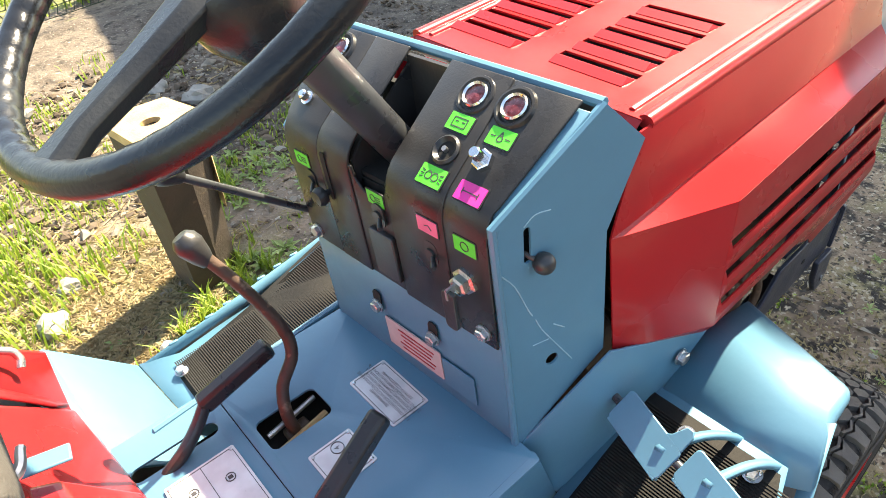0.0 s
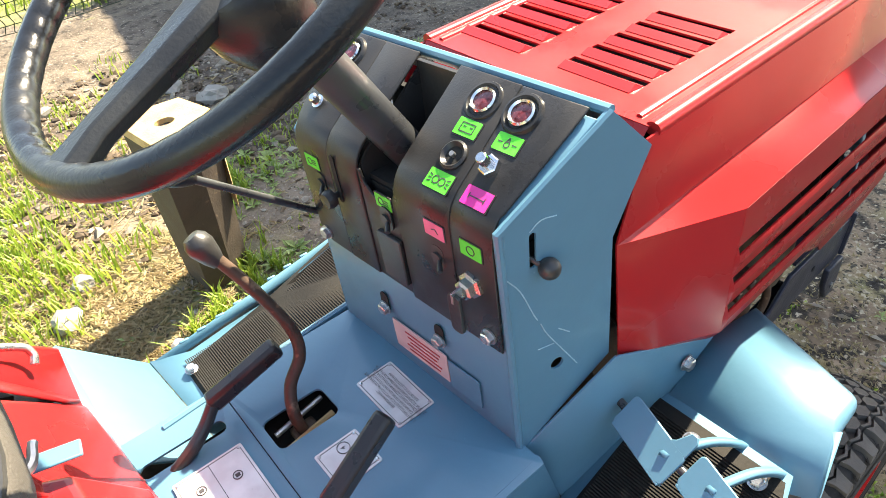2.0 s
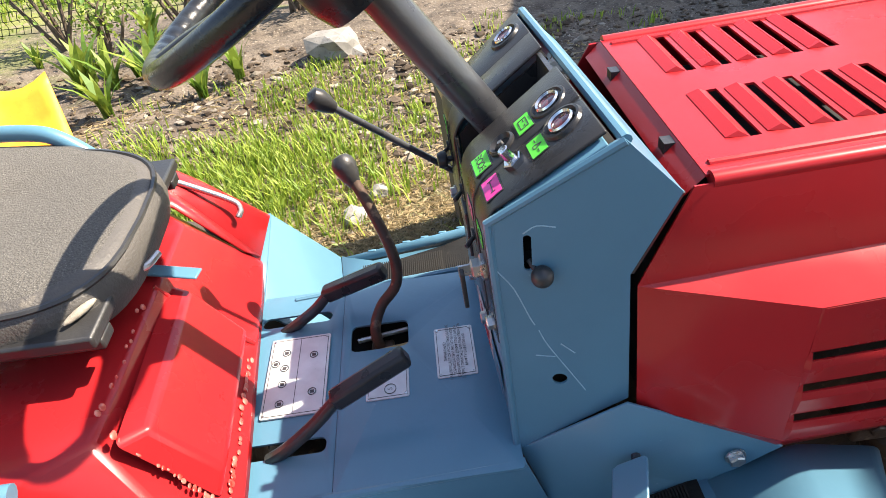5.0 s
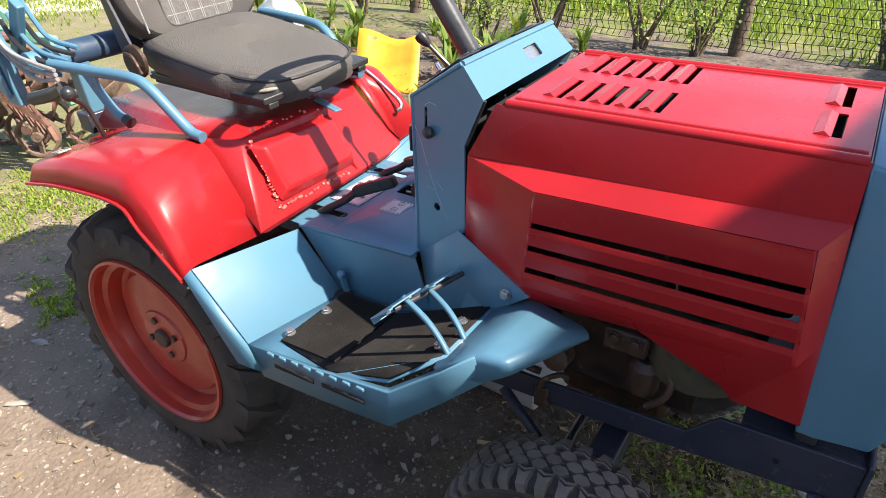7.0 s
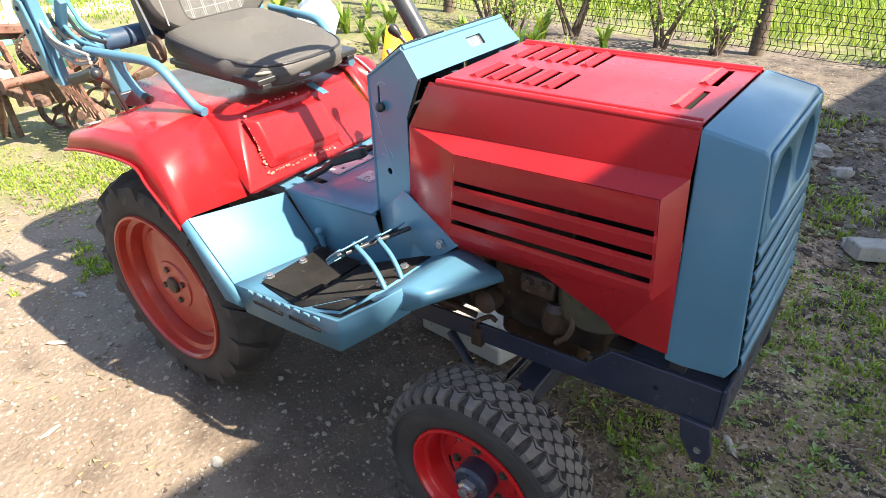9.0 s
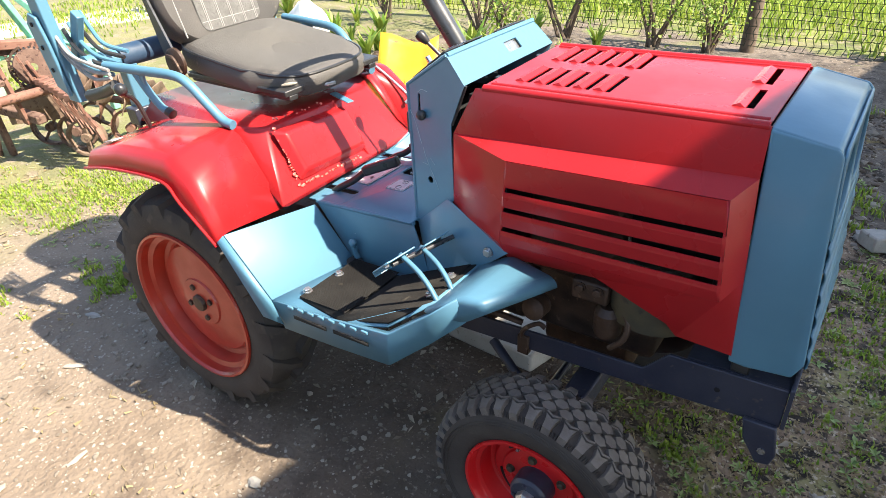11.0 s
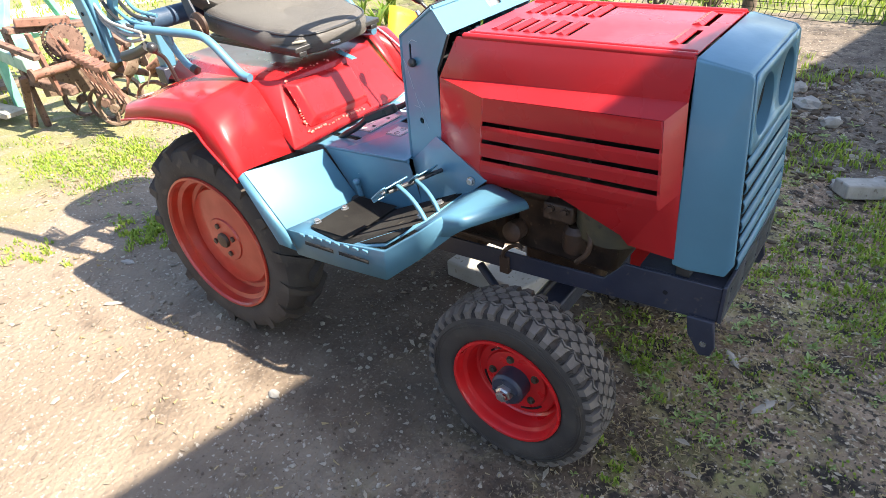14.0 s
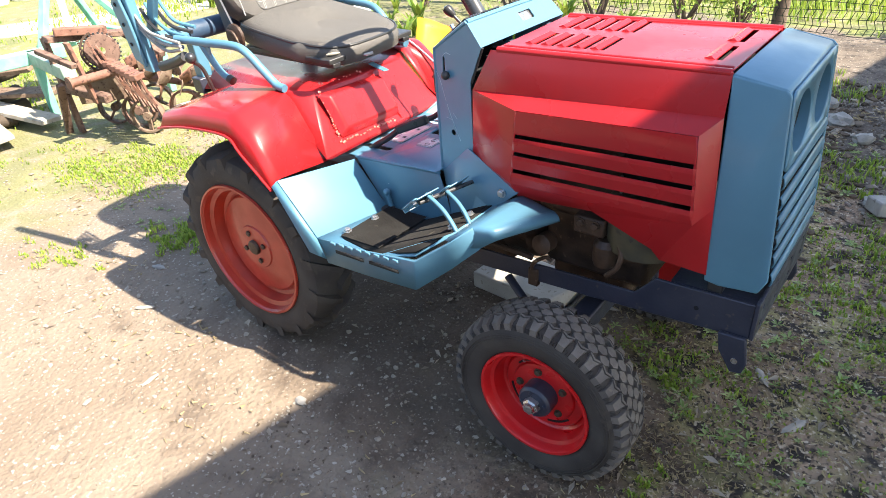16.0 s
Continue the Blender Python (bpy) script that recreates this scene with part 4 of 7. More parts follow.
# socket with a dark inside
sock = part("socket", moved(g_lathe([(0.010, 0.0), (0.0165, 0.0), (0.0165, 0.004), (0.014, 0.006), (0.010, 0.002)], (0, 0, 0), (0, 0, 1), 28, True), on_top(-0.052, 0.048, 0.006)), PLASTIC, DSH, "round black socket")
part("socket_hole", moved(g_lathe([(0.0105, 0), (0.0105, 0.002)], (0, 0, 0), (0, 0, 1), 24), on_top(-0.052, 0.048, 0.006)), HOLE, sock)
part("socket_pin", moved(g_lathe([(0.003, 0), (0.003, 0.007)], (0, 0, 0), (0, 0, 1), 10), on_top(-0.052, 0.048, 0.006)), STEEL, sock)
# push button on a hexagon nut
btn = part("push_button", moved(join(g_lathe([(0.0115, 0), (0.0115, 0.007), (0.010, 0.008)], (0, 0, 0), (0, 0, 1), 6), g_lathe([(0.006, 0.006), (0.006, 0.022), (0.005, 0.023)], (0, 0, 0), (0, 0, 1), 16)), on_top(-0.0995, 0.0526, 0.006)), CHROME, DSH, "chromed push button with a hexagon nut", smooth=False)
part("push_button", moved(g_lathe([(0.009, 0), (0.009, 0.003), (0.006, 0.004), (0.006, 0.012), (0.004, 0.014)], (0, 0, 0), (0, 0, 1), 16), on_top(0.183, 0.040, 0.006)), CHROME, DSH)


def toggle(y, z):
    b = part("toggle_switch", moved(join(g_prism(rounded(-0.010, -0.016, 0.010, 0.016, 0.009, 6), 0, 0.002, "xy"), g_lathe([(0.007, 0), (0.007, 0.005)], (0, 0, 0), (0, 0, 1), 16)), on_wall(y, z, 0.006)), DARK, DSH)
    part("toggle_lever", moved(g_lathe([(0.002, 0.004), (0.0035, 0.018), (0.003, 0.022)], (0, 0, 0), (0.9, -0.25, 0.8), 10), on_wall(y, z, 0.006)), PLASTIC, b)


toggle(0.031, 0.972)
toggle(-0.054, 0.960)
toggle(0.163, 0.968)
part("slider_slot", moved(g_prism(rounded(-0.004, -0.034, 0.004, 0.034, 0.0039), 0, 0.0012, "xy"), on_wall(0.122, 0.990, 0.007)), HOLE, DSH)
kb = part("slider_knob", moved(g_lathe([(0.004, 0), (0.004, 0.008), (0.011, 0.010), (0.0125, 0.016), (0.010, 0.022), (0.001, 0.023)], (0, 0, 0), (0, 0, 1), 20), on_wall(0.127, 0.966, 0.006)), PLASTIC, DSH)
part("fuse_cover", moved(g_prism(rounded(-0.0215, -0.034, 0.0215, 0.034, 0.003), 0, 0.007, "xy"), on_wall(0.033, 0.913, 0.004)), DARK, DSH, bevel=0.0015)
key = part("ignition_lock", moved(g_lathe([(0.0165, 0), (0.0165, 0.004), (0.012, 0.006), (0.012, 0.014), (0.009, 0.016)], (0, 0, 0), (0, 0, 1), 6), on_wall(-0.103, 0.948, 0.006)), STEEL, DSH, smooth=False)
part("key", moved(g_box((0, 0, 0.022), (0.003, 0.014, 0.016)), on_wall(-0.103, 0.948, 0.006)), STEEL, key)
part("key_tag", moved(g_prism(rounded(-0.009, -0.050, 0.009, 0.004, 0.006), 0.026, 0.031, "xy"), on_wall(-0.103, 0.948, 0.004)), DARK, key, bevel=0.001)
for y, z in ((-0.1205, 0.881), (0.188, 0.8765)):
    bolt(DSH, on_wall(y, z, 0.006).translation, (-1, 0, -0.06), 0.0085)
for y, z in ((0.087, 0.797), (-0.024, 0.808)):
    x = 0.631 - (z - 0.682) * 0.036 - 0.003
    part("adjusting_slot", g_prism(rounded(y - 0.008, z - 0.012, y + 0.008, z + 0.022, 0.0078), x - 0.001, x + 0.0005, "yz"), HOLE, console)
    bolt(console, (x - 0.001, y, z - 0.004), (-1, 0, -0.06), 0.0085)
pm = frame_matrix((0.6262, 0.024, 0.752), (0, -1, 0), (-0.036, 0, 1))
part("type_plate", moved(g_prism(rounded(-0.054, -0.026, 0.054, 0.026, 0.002), 0, 0.0015, "xy"), pm), FADED, console, "faded pinkish metal type plate")
for i in range(5):
    part("print_bar", moved(g_box((0.006, 0.015 - i * 0.008, 0.0018), (0.07 - 0.008 * (i % 3), 0.0026, 0.0005)), pm), RED, console, smooth=False)
part("type_plate", moved(g_prism(rounded(0.056, -0.032, 0.112, 0.020, 0.002), 0, 0.0012, "xy"), pm), BLUE, console, "blue-painted metal plate")
# scratches in the paint of the side plate
for pts in ([(0.622, 0.972), (0.638, 0.948), (0.653, 0.908), (0.658, 0.897)], [(0.662, 0.889), (0.671, 0.867), (0.696, 0.823), (0.712, 0.795)], [(0.650, 1.018), (0.663, 1.027), (0.681, 1.025)], [(0.658, 0.851), (0.679, 0.849)], [(0.685, 0.869), (0.700, 0.855)]):
    part("scratch", g_tube([(x, near_y(x) - 0.0017, z) for x, z in pts], 0.0008, 5, 3), SCRATCH, console)
# lever knob on the side slot
lev = part("side_lever", join(g_cyl((0.656, near_y(0.656) + 0.006, 0.980), (0.662, near_y(0.662) - 0.008, 0.972), 0.003, 8)), DARK, console)
part("lever_knob", g_ball((0.6655, near_y(0.6655) - 0.010, 0.970), 0.0120), DARK, lev, "round black knob")
for grp in (console, DSH):
    grp.matrix_basis = pose(0.65, 0, 0.9, 0, 0, 2.2) @ pose(0, 0, 0, -2.2) @ pose(-0.65, 0, -0.9)

# steering column and wheel
SWC = Vector((0.4805, 0.0203, 1.2936))
th = 0.575
SWN = Vector((-math.sin(th), 0.0, math.cos(th)))
steering = thing("steering_wheel", "", "")
steering.parent = tractor
steering["label"] = "black plastic steering wheel with finger grips"
sx = Vector((SWN.z, 0, -SWN.x))
sy = Vector((0, 1, 0))
RW = 0.191
ringv, ringf = [], []
NR, NT = 324, 14
for i in range(NR):
    a = 2 * math.pi * i / NR
    rad = sx * math.cos(a) + sy * math.sin(a)
    grip = 0.0016 * abs(math.sin(a * 27))
    for j in range(NT):
        b = 2 * math.pi * j / NT
        inner = max(0, -math.cos(b))
        r = 0.0128 + (grip * 1.3 - 0.0008) * inner ** 3
        ringv.append(SWC + rad * (RW + r * math.cos(b)) + SWN * (r * math.sin(b) * 1.05))
        k, l = i * NT, ((i + 1) % NR) * NT
        ringf.append((k + j, k + (j + 1) % NT, l + (j + 1) % NT, l + j))
part("rim", (ringv, ringf), WHEEL_BLACK, steering)
hubc = SWC - SWN * 0.035
for ang in (195, 315, 75):
    a = radians(ang)
    rad = sx * math.cos(a) + sy * math.sin(a)
    tang = SWN.cross(rad)
    V = []
    for t, w, h, dn in ((0.10, 0.024, 0.014, 0.030), (0.45, 0.018, 0.012, 0.018), (0.8, 0.015, 0.010, 0.004), (0.97, 0.021, 0.010, 0.0)):
        c = SWC + rad * (RW * t) - SWN * dn
        V += [c + tang * w + SWN * h * 0.2, c + tang * w * 0.55 + SWN * h, c - tang * w * 0.55 + SWN * h, c - tang * w + SWN * h * 0.2, c - tang * w * 0.7 - SWN * h, c + tang * w * 0.7 - SWN * h]
    Fs = [(q * 6 + i, q * 6 + (i + 1) % 6, q * 6 + 6 + (i + 1) % 6, q * 6 + 6 + i) for q in range(3) for i in range(6)]
    part("spoke", (V, Fs), WHEEL_BLACK, steering, bevel=0.002)
part("hub", g_lathe([(0.040, -0.055), (0.048, -0.03), (0.048, 0.0), (0.040, 0.012), (0.001, 0.016)], hubc, SWN, 32), WHEEL_BLACK, steering)
COL0 = Vector((0.681, 0.060, 1.011))
CD = Vector((-0.666, -0.078, 1.0)).normalized()
part("steering_column", g_cyl(COL0 - CD * 0.05, COL0 + CD * 0.30, 0.0225, 28), COLUMN, tractor, "grey tubular steering column")
CT = COL0 + CD * 0.275
part("column_collar", g_cyl(CT, CT + CD * 0.03, 0.026, 24), WHEEL_BLACK, tractor)

# ---- tunnel cover between the footrests ----
TZ = 0.692
PLACING[0] = askew


def slope(geo):
    """From the level z = TZ down onto the cover, which falls towards the back."""
    out = []
    for x, y, z in (tuple(v) for v in geo[0]):
        nx, ny, nz = x, y, TZ
        for _ in range(3):
            nz = 0.672 + (nx - 0.33) * 0.09
            k = (1.419 - nz) / (1.419 - 0.69)
            nx, ny = 0.282 + (x - 0.282) * k, -0.509 + (y + 0.509) * k
        out.append((nx, ny, nz + z - TZ))
    return out, geo[1]


tunnel = thing("tunnel_cover", "", "")
tunnel.parent = tractor
tunnel["label"] = "light blue gearbox cover with plates and levers"
front_cover = g_plate_holes(rounded(0.4055, -0.196, 0.655, 0.184, 0.004), [rounded(0.420, 0.034, 0.512, 0.088, 0.010)])
part("front_cover", slope(moved(front_cover, pose(0, 0, TZ))), BLUE, tunnel, solid=0.004, bevel=0.0015)
rear_cover = g_plate_holes(rounded(0.225, -0.196, 0.4045, 0.184, 0.004), [rounded(0.268, 0.112, 0.385, 0.134, 0.010), rounded(0.268, -0.130, 0.392, -0.106, 0.010)])
part("rear_cover", slope(moved(rear_cover, pose(0, 0, TZ - 0.002))), BLUE, tunnel, solid=0.004, bevel=0.0015)
for s in (-1, 1):
    V = [(0.32, s * 0.190, 0.670), (0.652, s * 0.190, 0.698), (0.70, s * 0.200, 0.545), (0.43, s * 0.196, 0.520)]
    part("tunnel_side", (V, [(0, 1, 2, 3)]), BLUE, tunnel, solid=0.004, bevel=0.001)
    part("tunnel_edge", g_tube([(0.32, s * 0.190, 0.667), (0.652, s * 0.190, 0.695)], 0.006, 8, 1), BLUE, tunnel)
    V = [(0.640, s * 0.158, 0.690), (0.760, s * 0.196, 0.800), (0.938, s * 0.230, 0.726), (0.80, s * 0.216, 0.605), (0.69, s * 0.192, 0.550)]
    PLACING[0] = None if s < 0 else shifted(0, 0.055, 0)
    part("side_bracket", (V, [tuple(range(5))]), BLUE, tunnel, solid=0.004, bevel=0.001)
    bolt(tunnel, (0.886, s * 0.224, 0.711), (0, s, 0), 0.010)
    part("bracket_foot", g_box((0.81, s * 0.212, 0.61), (0.05, 0.01, 0.02), Matrix.Rotation(radians(-38), 3, "Y")), DARK, tunnel)
    PLACING[0] = askew
# near-black board below the lever opening, painted as the shade inside
part("tunnel_inside_shade", g_box((0.45, 0.06, 0.63), (0.20, 0.20, 0.01)), HOLE, tunnel)
part("selector_rod", g_cyl((0.43, 0.075, 0.668), (0.51, 0.085, 0.672), 0.004, 8), STEEL, tunnel)
part("selector_rod", g_cyl((0.43, 0.048, 0.660), (0.51, 0.056, 0.664), 0.006, 8), YELLOW_WOOD, tunnel, "brass-coloured selector rod")
part("sticker", g_box((0.460, -0.1955, 0.602), (0.026, 0.002, 0.018), Matrix.Rotation(radians(8), 3, "X")), WHITE, tunnel, "small white sticker")


def info_plate(x0, x1, y0, y1, name, lab):
    """A riveted plate that lies flat and is read from the driver's side."""
    p = part(name, slope(g_prism(rounded(x0, y0, x1, y1, 0.003), TZ - 0.001, TZ + 0.0016, "xy")), PLATE, tunnel, lab)
    w = 0.0008
    ins = 0.0035
    fr = [g_box(((x0 + x1) / 2, y, TZ + 0.0018), (x1 - x0 - 2 * ins, w, 0.0004)) for y in (y0 + ins, y1 - ins)]
    fr += [g_box((x, (y0 + y1) / 2, TZ + 0.0018), (w, y1 - y0 - 2 * ins, 0.0004)) for x in (x0 + ins, x1 - ins)]
    part("border", slope(join(*fr)), INK, p, smooth=False)
    for x in (x0 + 0.005, x1 - 0.005):
        for y in (y0 + 0.005, y1 - 0.005):
            part("rivet", slope(g_lathe([(0.0026, 0), (0.0022, 0.0012), (0.001, 0.0016)], (x, y, TZ + 0.0014), (0, 0, 1), 10)), STEEL, p)
    return p


def mesh_text(name, body, size, m, material, parent):
    cu = bpy.data.curves.new(name, "FONT")
    cu.body, cu.size, cu.align_x, cu.align_y, cu.space_line = body, size, "CENTER", "CENTER", 1.0
    tmp = new(name, cu)
    me = bpy.data.meshes.new_from_object(tmp.evaluated_get(bpy.context.evaluated_depsgraph_get()))
    bpy.data.objects.remove(tmp)
    me.transform(m)
    for v, p in zip(me.vertices, slope(([v.co.copy() for v in me.vertices], []))[0]):
        v.co = set_on(p)
    me.materials.append(material)
    ob = new(name, me)
    ob.parent = parent
    return ob


warn = info_plate(0.553, 0.614, -0.040, 0.056, "warning_plate", "white metal warning plate with black lettering")
wm = frame_matrix((0.5835, 0.008, TZ + 0.0021), (0, -1, 0), (1, 0, 0)) @ pose(0, 0, 0, 0, 0, 180)
mesh_text("lettering", "\u0412\u041d\u0418\u041c\u0410\u041d\u0418\u0415!\n1.\u0417\u0410\u041f\u0420\u0415\u0429\u0410\u0415\u0422\u0421\u042f \u0418\u0421\u041f\u041e\u041b\u042c\u0417\u041e\u0412\u0410\u041d\u0418\u0415\n\u0422\u041e\u0420\u041c\u041e\u0417\u0410 \u041f\u0420\u0418 \u0412\u041a\u041b\u042e\u0427\u0415\u041d\u041d\u041e\u0419\n\u0411\u041b\u041e\u041a\u0418\u0420\u041e\u0412\u041a\u0415 \u0414\u0418\u0424\u0424\u0415\u0420\u0415\u041d\u0426\u0418\u0410\u041b\u0410\n2.\u041f\u0420\u0418 \u0422\u041e\u0420\u041c\u041e\u0416\u0415\u041d\u0418\u0418 \u0412\u042b\u041a\u041b\u042e\u0427\u0410\u0422\u042c\n\u041c\u0423\u0424\u0422\u0423 \u0421\u0426\u0415\u041f\u041b\u0415\u041d\u0418\u042f", 0.0062, wm, INK, warn)
five = info_plate(0.446, 0.510, -0.062, -0.002, "gear_plate", "small metal plate with numbers in circles")
for y, ch in ((-0.016, "4"), (-0.046, "5")):
    c = Vector((0.482, y, TZ + 0.0021))
    rg = [c + Vector((0.0085 * math.cos(a * math.pi / 8), 0.0085 * math.sin(a * math.pi / 8), 0)) for a in range(16)]
    part("circle", slope(g_tube(rg, 0.0006, 4, 1, True)), INK, five)
    mesh_text("number", ch, 0.010, frame_matrix(c, (0, 1, 0), (-1, 0, 0)), INK, five)
shift = info_plate(0.292, 0.386, -0.068, 0.080, "shift_plate", "white metal plate with black lever diagrams")
part("divider", slope(g_box((0.339, 0.006, TZ + 0.0018), (0.0008, 0.14, 0.0004))), INK, shift, smooth=False)
for x, y in ((0.365, -0.030), (0.362, 0.040), (0.318, 0.050), (0.318, 0.020), (0.318, -0.010), (0.318, -0.045), (0.303, 0.030)):
    c = Vector((x, y, TZ + 0.0021))
    rg = [c + Vector((0.006 * math.cos(a * math.pi / 6), 0.006 * math.sin(a * math.pi / 6), 0)) for a in range(12)]
    part("gear_symbol", slope(join(g_tube(rg, 0.0007, 4, 1, True), g_box(c, (0.006, 0.005, 0.0005)))), INK, shift, smooth=False)


def hand_lever(base, a, b, name="hand_lever"):
    base, a, b = Vector(base), Vector(a), Vector(b)
    d = (b - a).normalized()
    mid = base.lerp(a, 0.5) + Vector((0.0, 0, -0.004))
    arm = part(name, g_tube([base + Vector((-0.03, 0, -0.02)), base, mid, a, a + d * 0.02], 0.009, 10), DARK, tunnel, "black steel hand lever")
    side = d.cross(Vector((0, 0, 1))).normalized()
    up = side.cross(d)
    m = Matrix((d, side, up)).transposed().to_4x4()
    m.translation = (a + b) / 2
    g = g_box((0, 0, 0), ((b - a).length + 0.02, 0.024, 0.026))
    part("grip", moved(g, m), PLASTIC, arm, "black plastic grip", bevel=0.006)
    part("screw", g_lathe([(0.004, 0), (0.003, 0.002)], m @ Vector((0, -0.012, 0.002)), -side, 10), STEEL, arm)


hand_lever((0.335, 0.122, 0.680), (0.391, 0.146, 0.714), (0.479, 0.132, 0.755))
hand_lever((0.345, -0.118, 0.685), (0.425, -0.092, 0.742), (0.512, -0.074, 0.780))
GK = Vector((0.457, 0.193, 0.911))
gear = part("gear_lever", g_tube([(0.468, 0.060, 0.640), (0.462, 0.070, 0.690), (0.476, 0.092, 0.720), (0.505, 0.103, 0.752), (0.508, 0.122, 0.792), (0.485, 0.160, 0.855), GK], 0.0085, 12), GREASE, tunnel, "bent brown steel gear lever")
part("gear_knob", g_lathe([(0.009, -0.030), (0.014, -0.018), (0.0185, 0.0), (0.017, 0.010), (0.011, 0.017), (0.001, 0.019)], GK, Vector((-0.3, 0.35, 0.75)), 20), DARK, gear, "dark round gear knob")
part("lever_pad", g_box((0.468, 0.062, 0.655), (0.036, 0.030, 0.014)), GREASE, gear, bevel=0.003)
PLACING[0] = shifted(0.005, 0.003, 0.010)
rod = part("throttle_rod", g_tube([(0.612, 0.206, 0.878), (0.439, 0.164, 1.041)], 0.0052, 10, 1), COLUMN, tractor, "thin steel lever with black knob")
part("rod_knob", g_lathe([(0.008, -0.026), (0.013, -0.012), (0.0155, 0.0), (0.013, 0.010), (0.001, 0.016)], (0.435, 0.163, 1.045), Vector((-0.173, -0.042, 0.163)), 18), PLASTIC, rod)


PLACING[0] = askew


# ---- footrests ----
def footrest(s):
    f = thing("footrest", "", "")
    f.parent, f["label"] = tractor, "light blue footrest with ribbed mat and raised lip"
    def P(x, y, z):
        if s > 0:
            return x, y, z
        k = 0.86 + 0.10 * min(max((x - 0.34) / 0.07, 0), 1) + 0.05 * min(max((x - 0.5) / 0.2, 0), 1)
        return x - 0.055 * min(max((0.8 - x) / 0.3, 0), 1), -y * k, z

    V = [P(0.310, -0.478, 0.702), P(0.318, -0.200, 0.660), P(0.436, -0.205, 0.525), P(0.412, -0.468, 0.545),
         P(0.62, -0.205, 0.540), P(0.62, -0.452, 0.545), P(0.87, -0.205, 0.668), P(0.87, -0.398, 0.671), P(0.765, -0.440, 0.592), P(0.48, -0.450, 0.536)]
    part("back_panel", (V[:4], [(0, 1, 2, 3)]), BLUE, f, solid=0.004, bevel=0.002)
    back = Vector((-0.04, 0, -0.003))
    if s < 0:
        part("panel_flange", ([V[0], V[1], Vector(V[1]) + back, Vector(V[0]) + back], [(0, 1, 2, 3)]), BLUE, f, solid=0.003)
    part("floor", (V, [(2, 4, 5, 9), (2, 9, 3), (4, 6, 7, 8, 5)]), BLUE, f, solid=0.004)
    lip = [P(0.405, -0.468, 0.548), P(0.60, -0.466, 0.570), P(0.782, -0.464, 0.598), P(0.860, -0.436, 0.655), P(0.935, -0.412, 0.715)]
    low = [P(0.445, -0.474, 0.478), P(0.61, -0.470, 0.490), P(0.772, -0.464, 0.505), P(0.87, -0.430, 0.586), P(0.950, -0.406, 0.660)]
    inner = [P(0.43, -0.452, 0.536), P(0.60, -0.450, 0.556), P(0.768, -0.446, 0.588), P(0.850, -0.420, 0.648), P(0.925, -0.395, 0.707)]
    n = len(lip)
    part("lip", (lip + low + inner, [(i, i + 1, n + i + 1, n + i) for i in range(n - 1)] + [(i, 2 * n + i, 2 * n + i + 1, i + 1) for i in range(n - 1)]), BLUE, f, solid=0.003, bevel=0.004)
    part("panel_flange", ([P(0.310, -0.478, 0.702), P(0.412, -0.468, 0.545), P(0.445, -0.474, 0.490), P(0.400, -0.494, 0.510), P(0.304, -0.494, 0.690)], [(0, 1, 2, 3, 4)]), BLUE, f, solid=0.003)
    for i in range(8):
        x = 0.48 + i * 0.034
        part("tooth", g_box(P(x, -0.469, 0.551 + (x - 0.48) * 0.115), (0.018, 0.006, 0.008)), BLUE, f, bevel=0.002)
    for x0 in (0.495, 0.620):
        q = [P(x0 + dx, -0.4755 + 0.03 * (x0 + dx - 0.495) * 0.5, 0.535 + (x0 + dx - 0.495) * 0.055 + dz) for dx in (0, 0.105) for dz in (-0.005, 0.005)]
        part("slot", (q, [(0, 2, 3, 1)]), HOLE, f, solid=0.002)
    # sloping nose over the wheel
    N = [P(0.842, -0.232, 0.655), P(0.852, -0.403, 0.661), P(0.931, -0.411, 0.713), P(0.991, -0.408, 0.727), P(1.066, -0.241, 0.712), P(0.955, -0.232, 0.728)]
    L = [P(0.945, -0.408, 0.658), P(0.997, -0.407, 0.698), P(1.069, -0.240, 0.690), P(0.864, -0.434, 0.669)]
    part("nose", (N + L, [(0, 1, 2, 5), (1, 9, 2), (9, 6, 2), (2, 3, 4, 5), (2, 6, 7, 3), (3, 7, 8, 4)]), BLUE, f, solid=0.003, bevel=0.016, segs=4, sharp=70)
    mat = part("mat", ([P(0.455, -0.220, 0.5405), P(0.455, -0.420, 0.5405), P(0.615, -0.443, 0.553), P(0.615, -0.220, 0.546), P(0.856, -0.225, 0.668), P(0.856, -0.396, 0.671), P(0.765, -0.440, 0.608)],
                       [(0, 1, 2, 3), (3, 2, 6, 5, 4)]), MATTING, f, "worn brown ribbed rubber mat", solid=0.005, offset=1 if s > 0 else -1)
    ribs = []
    for i in range(106):
        x = 0.462 + i * 0.0036
        if x < 0.612:
            z, w = 0.5475 + (x - 0.455) * 0.06, 0.20
        else:
            z, w = 0.5515 + (x - 0.615) * 0.495, 0.19
        ribs.append(g_box(P(x, -0.322, z), (0.0022, w, 0.0010 if s > 0 else 0.0005)))
    part("ribs", join(*ribs), MATTING, mat, smooth=False)
    for x, y, z in ((0.462, -0.396, 0.548), (0.476, -0.300, 0.548), (0.832, -0.290, 0.661), (0.838, -0.372, 0.665)):
        bolt(f, P(x, y, z), (0, 0, 1) if x < 0.6 else (-0.43, 0, 0.9), 0.0095)
    return f


footrest(1)
footrest(-1)
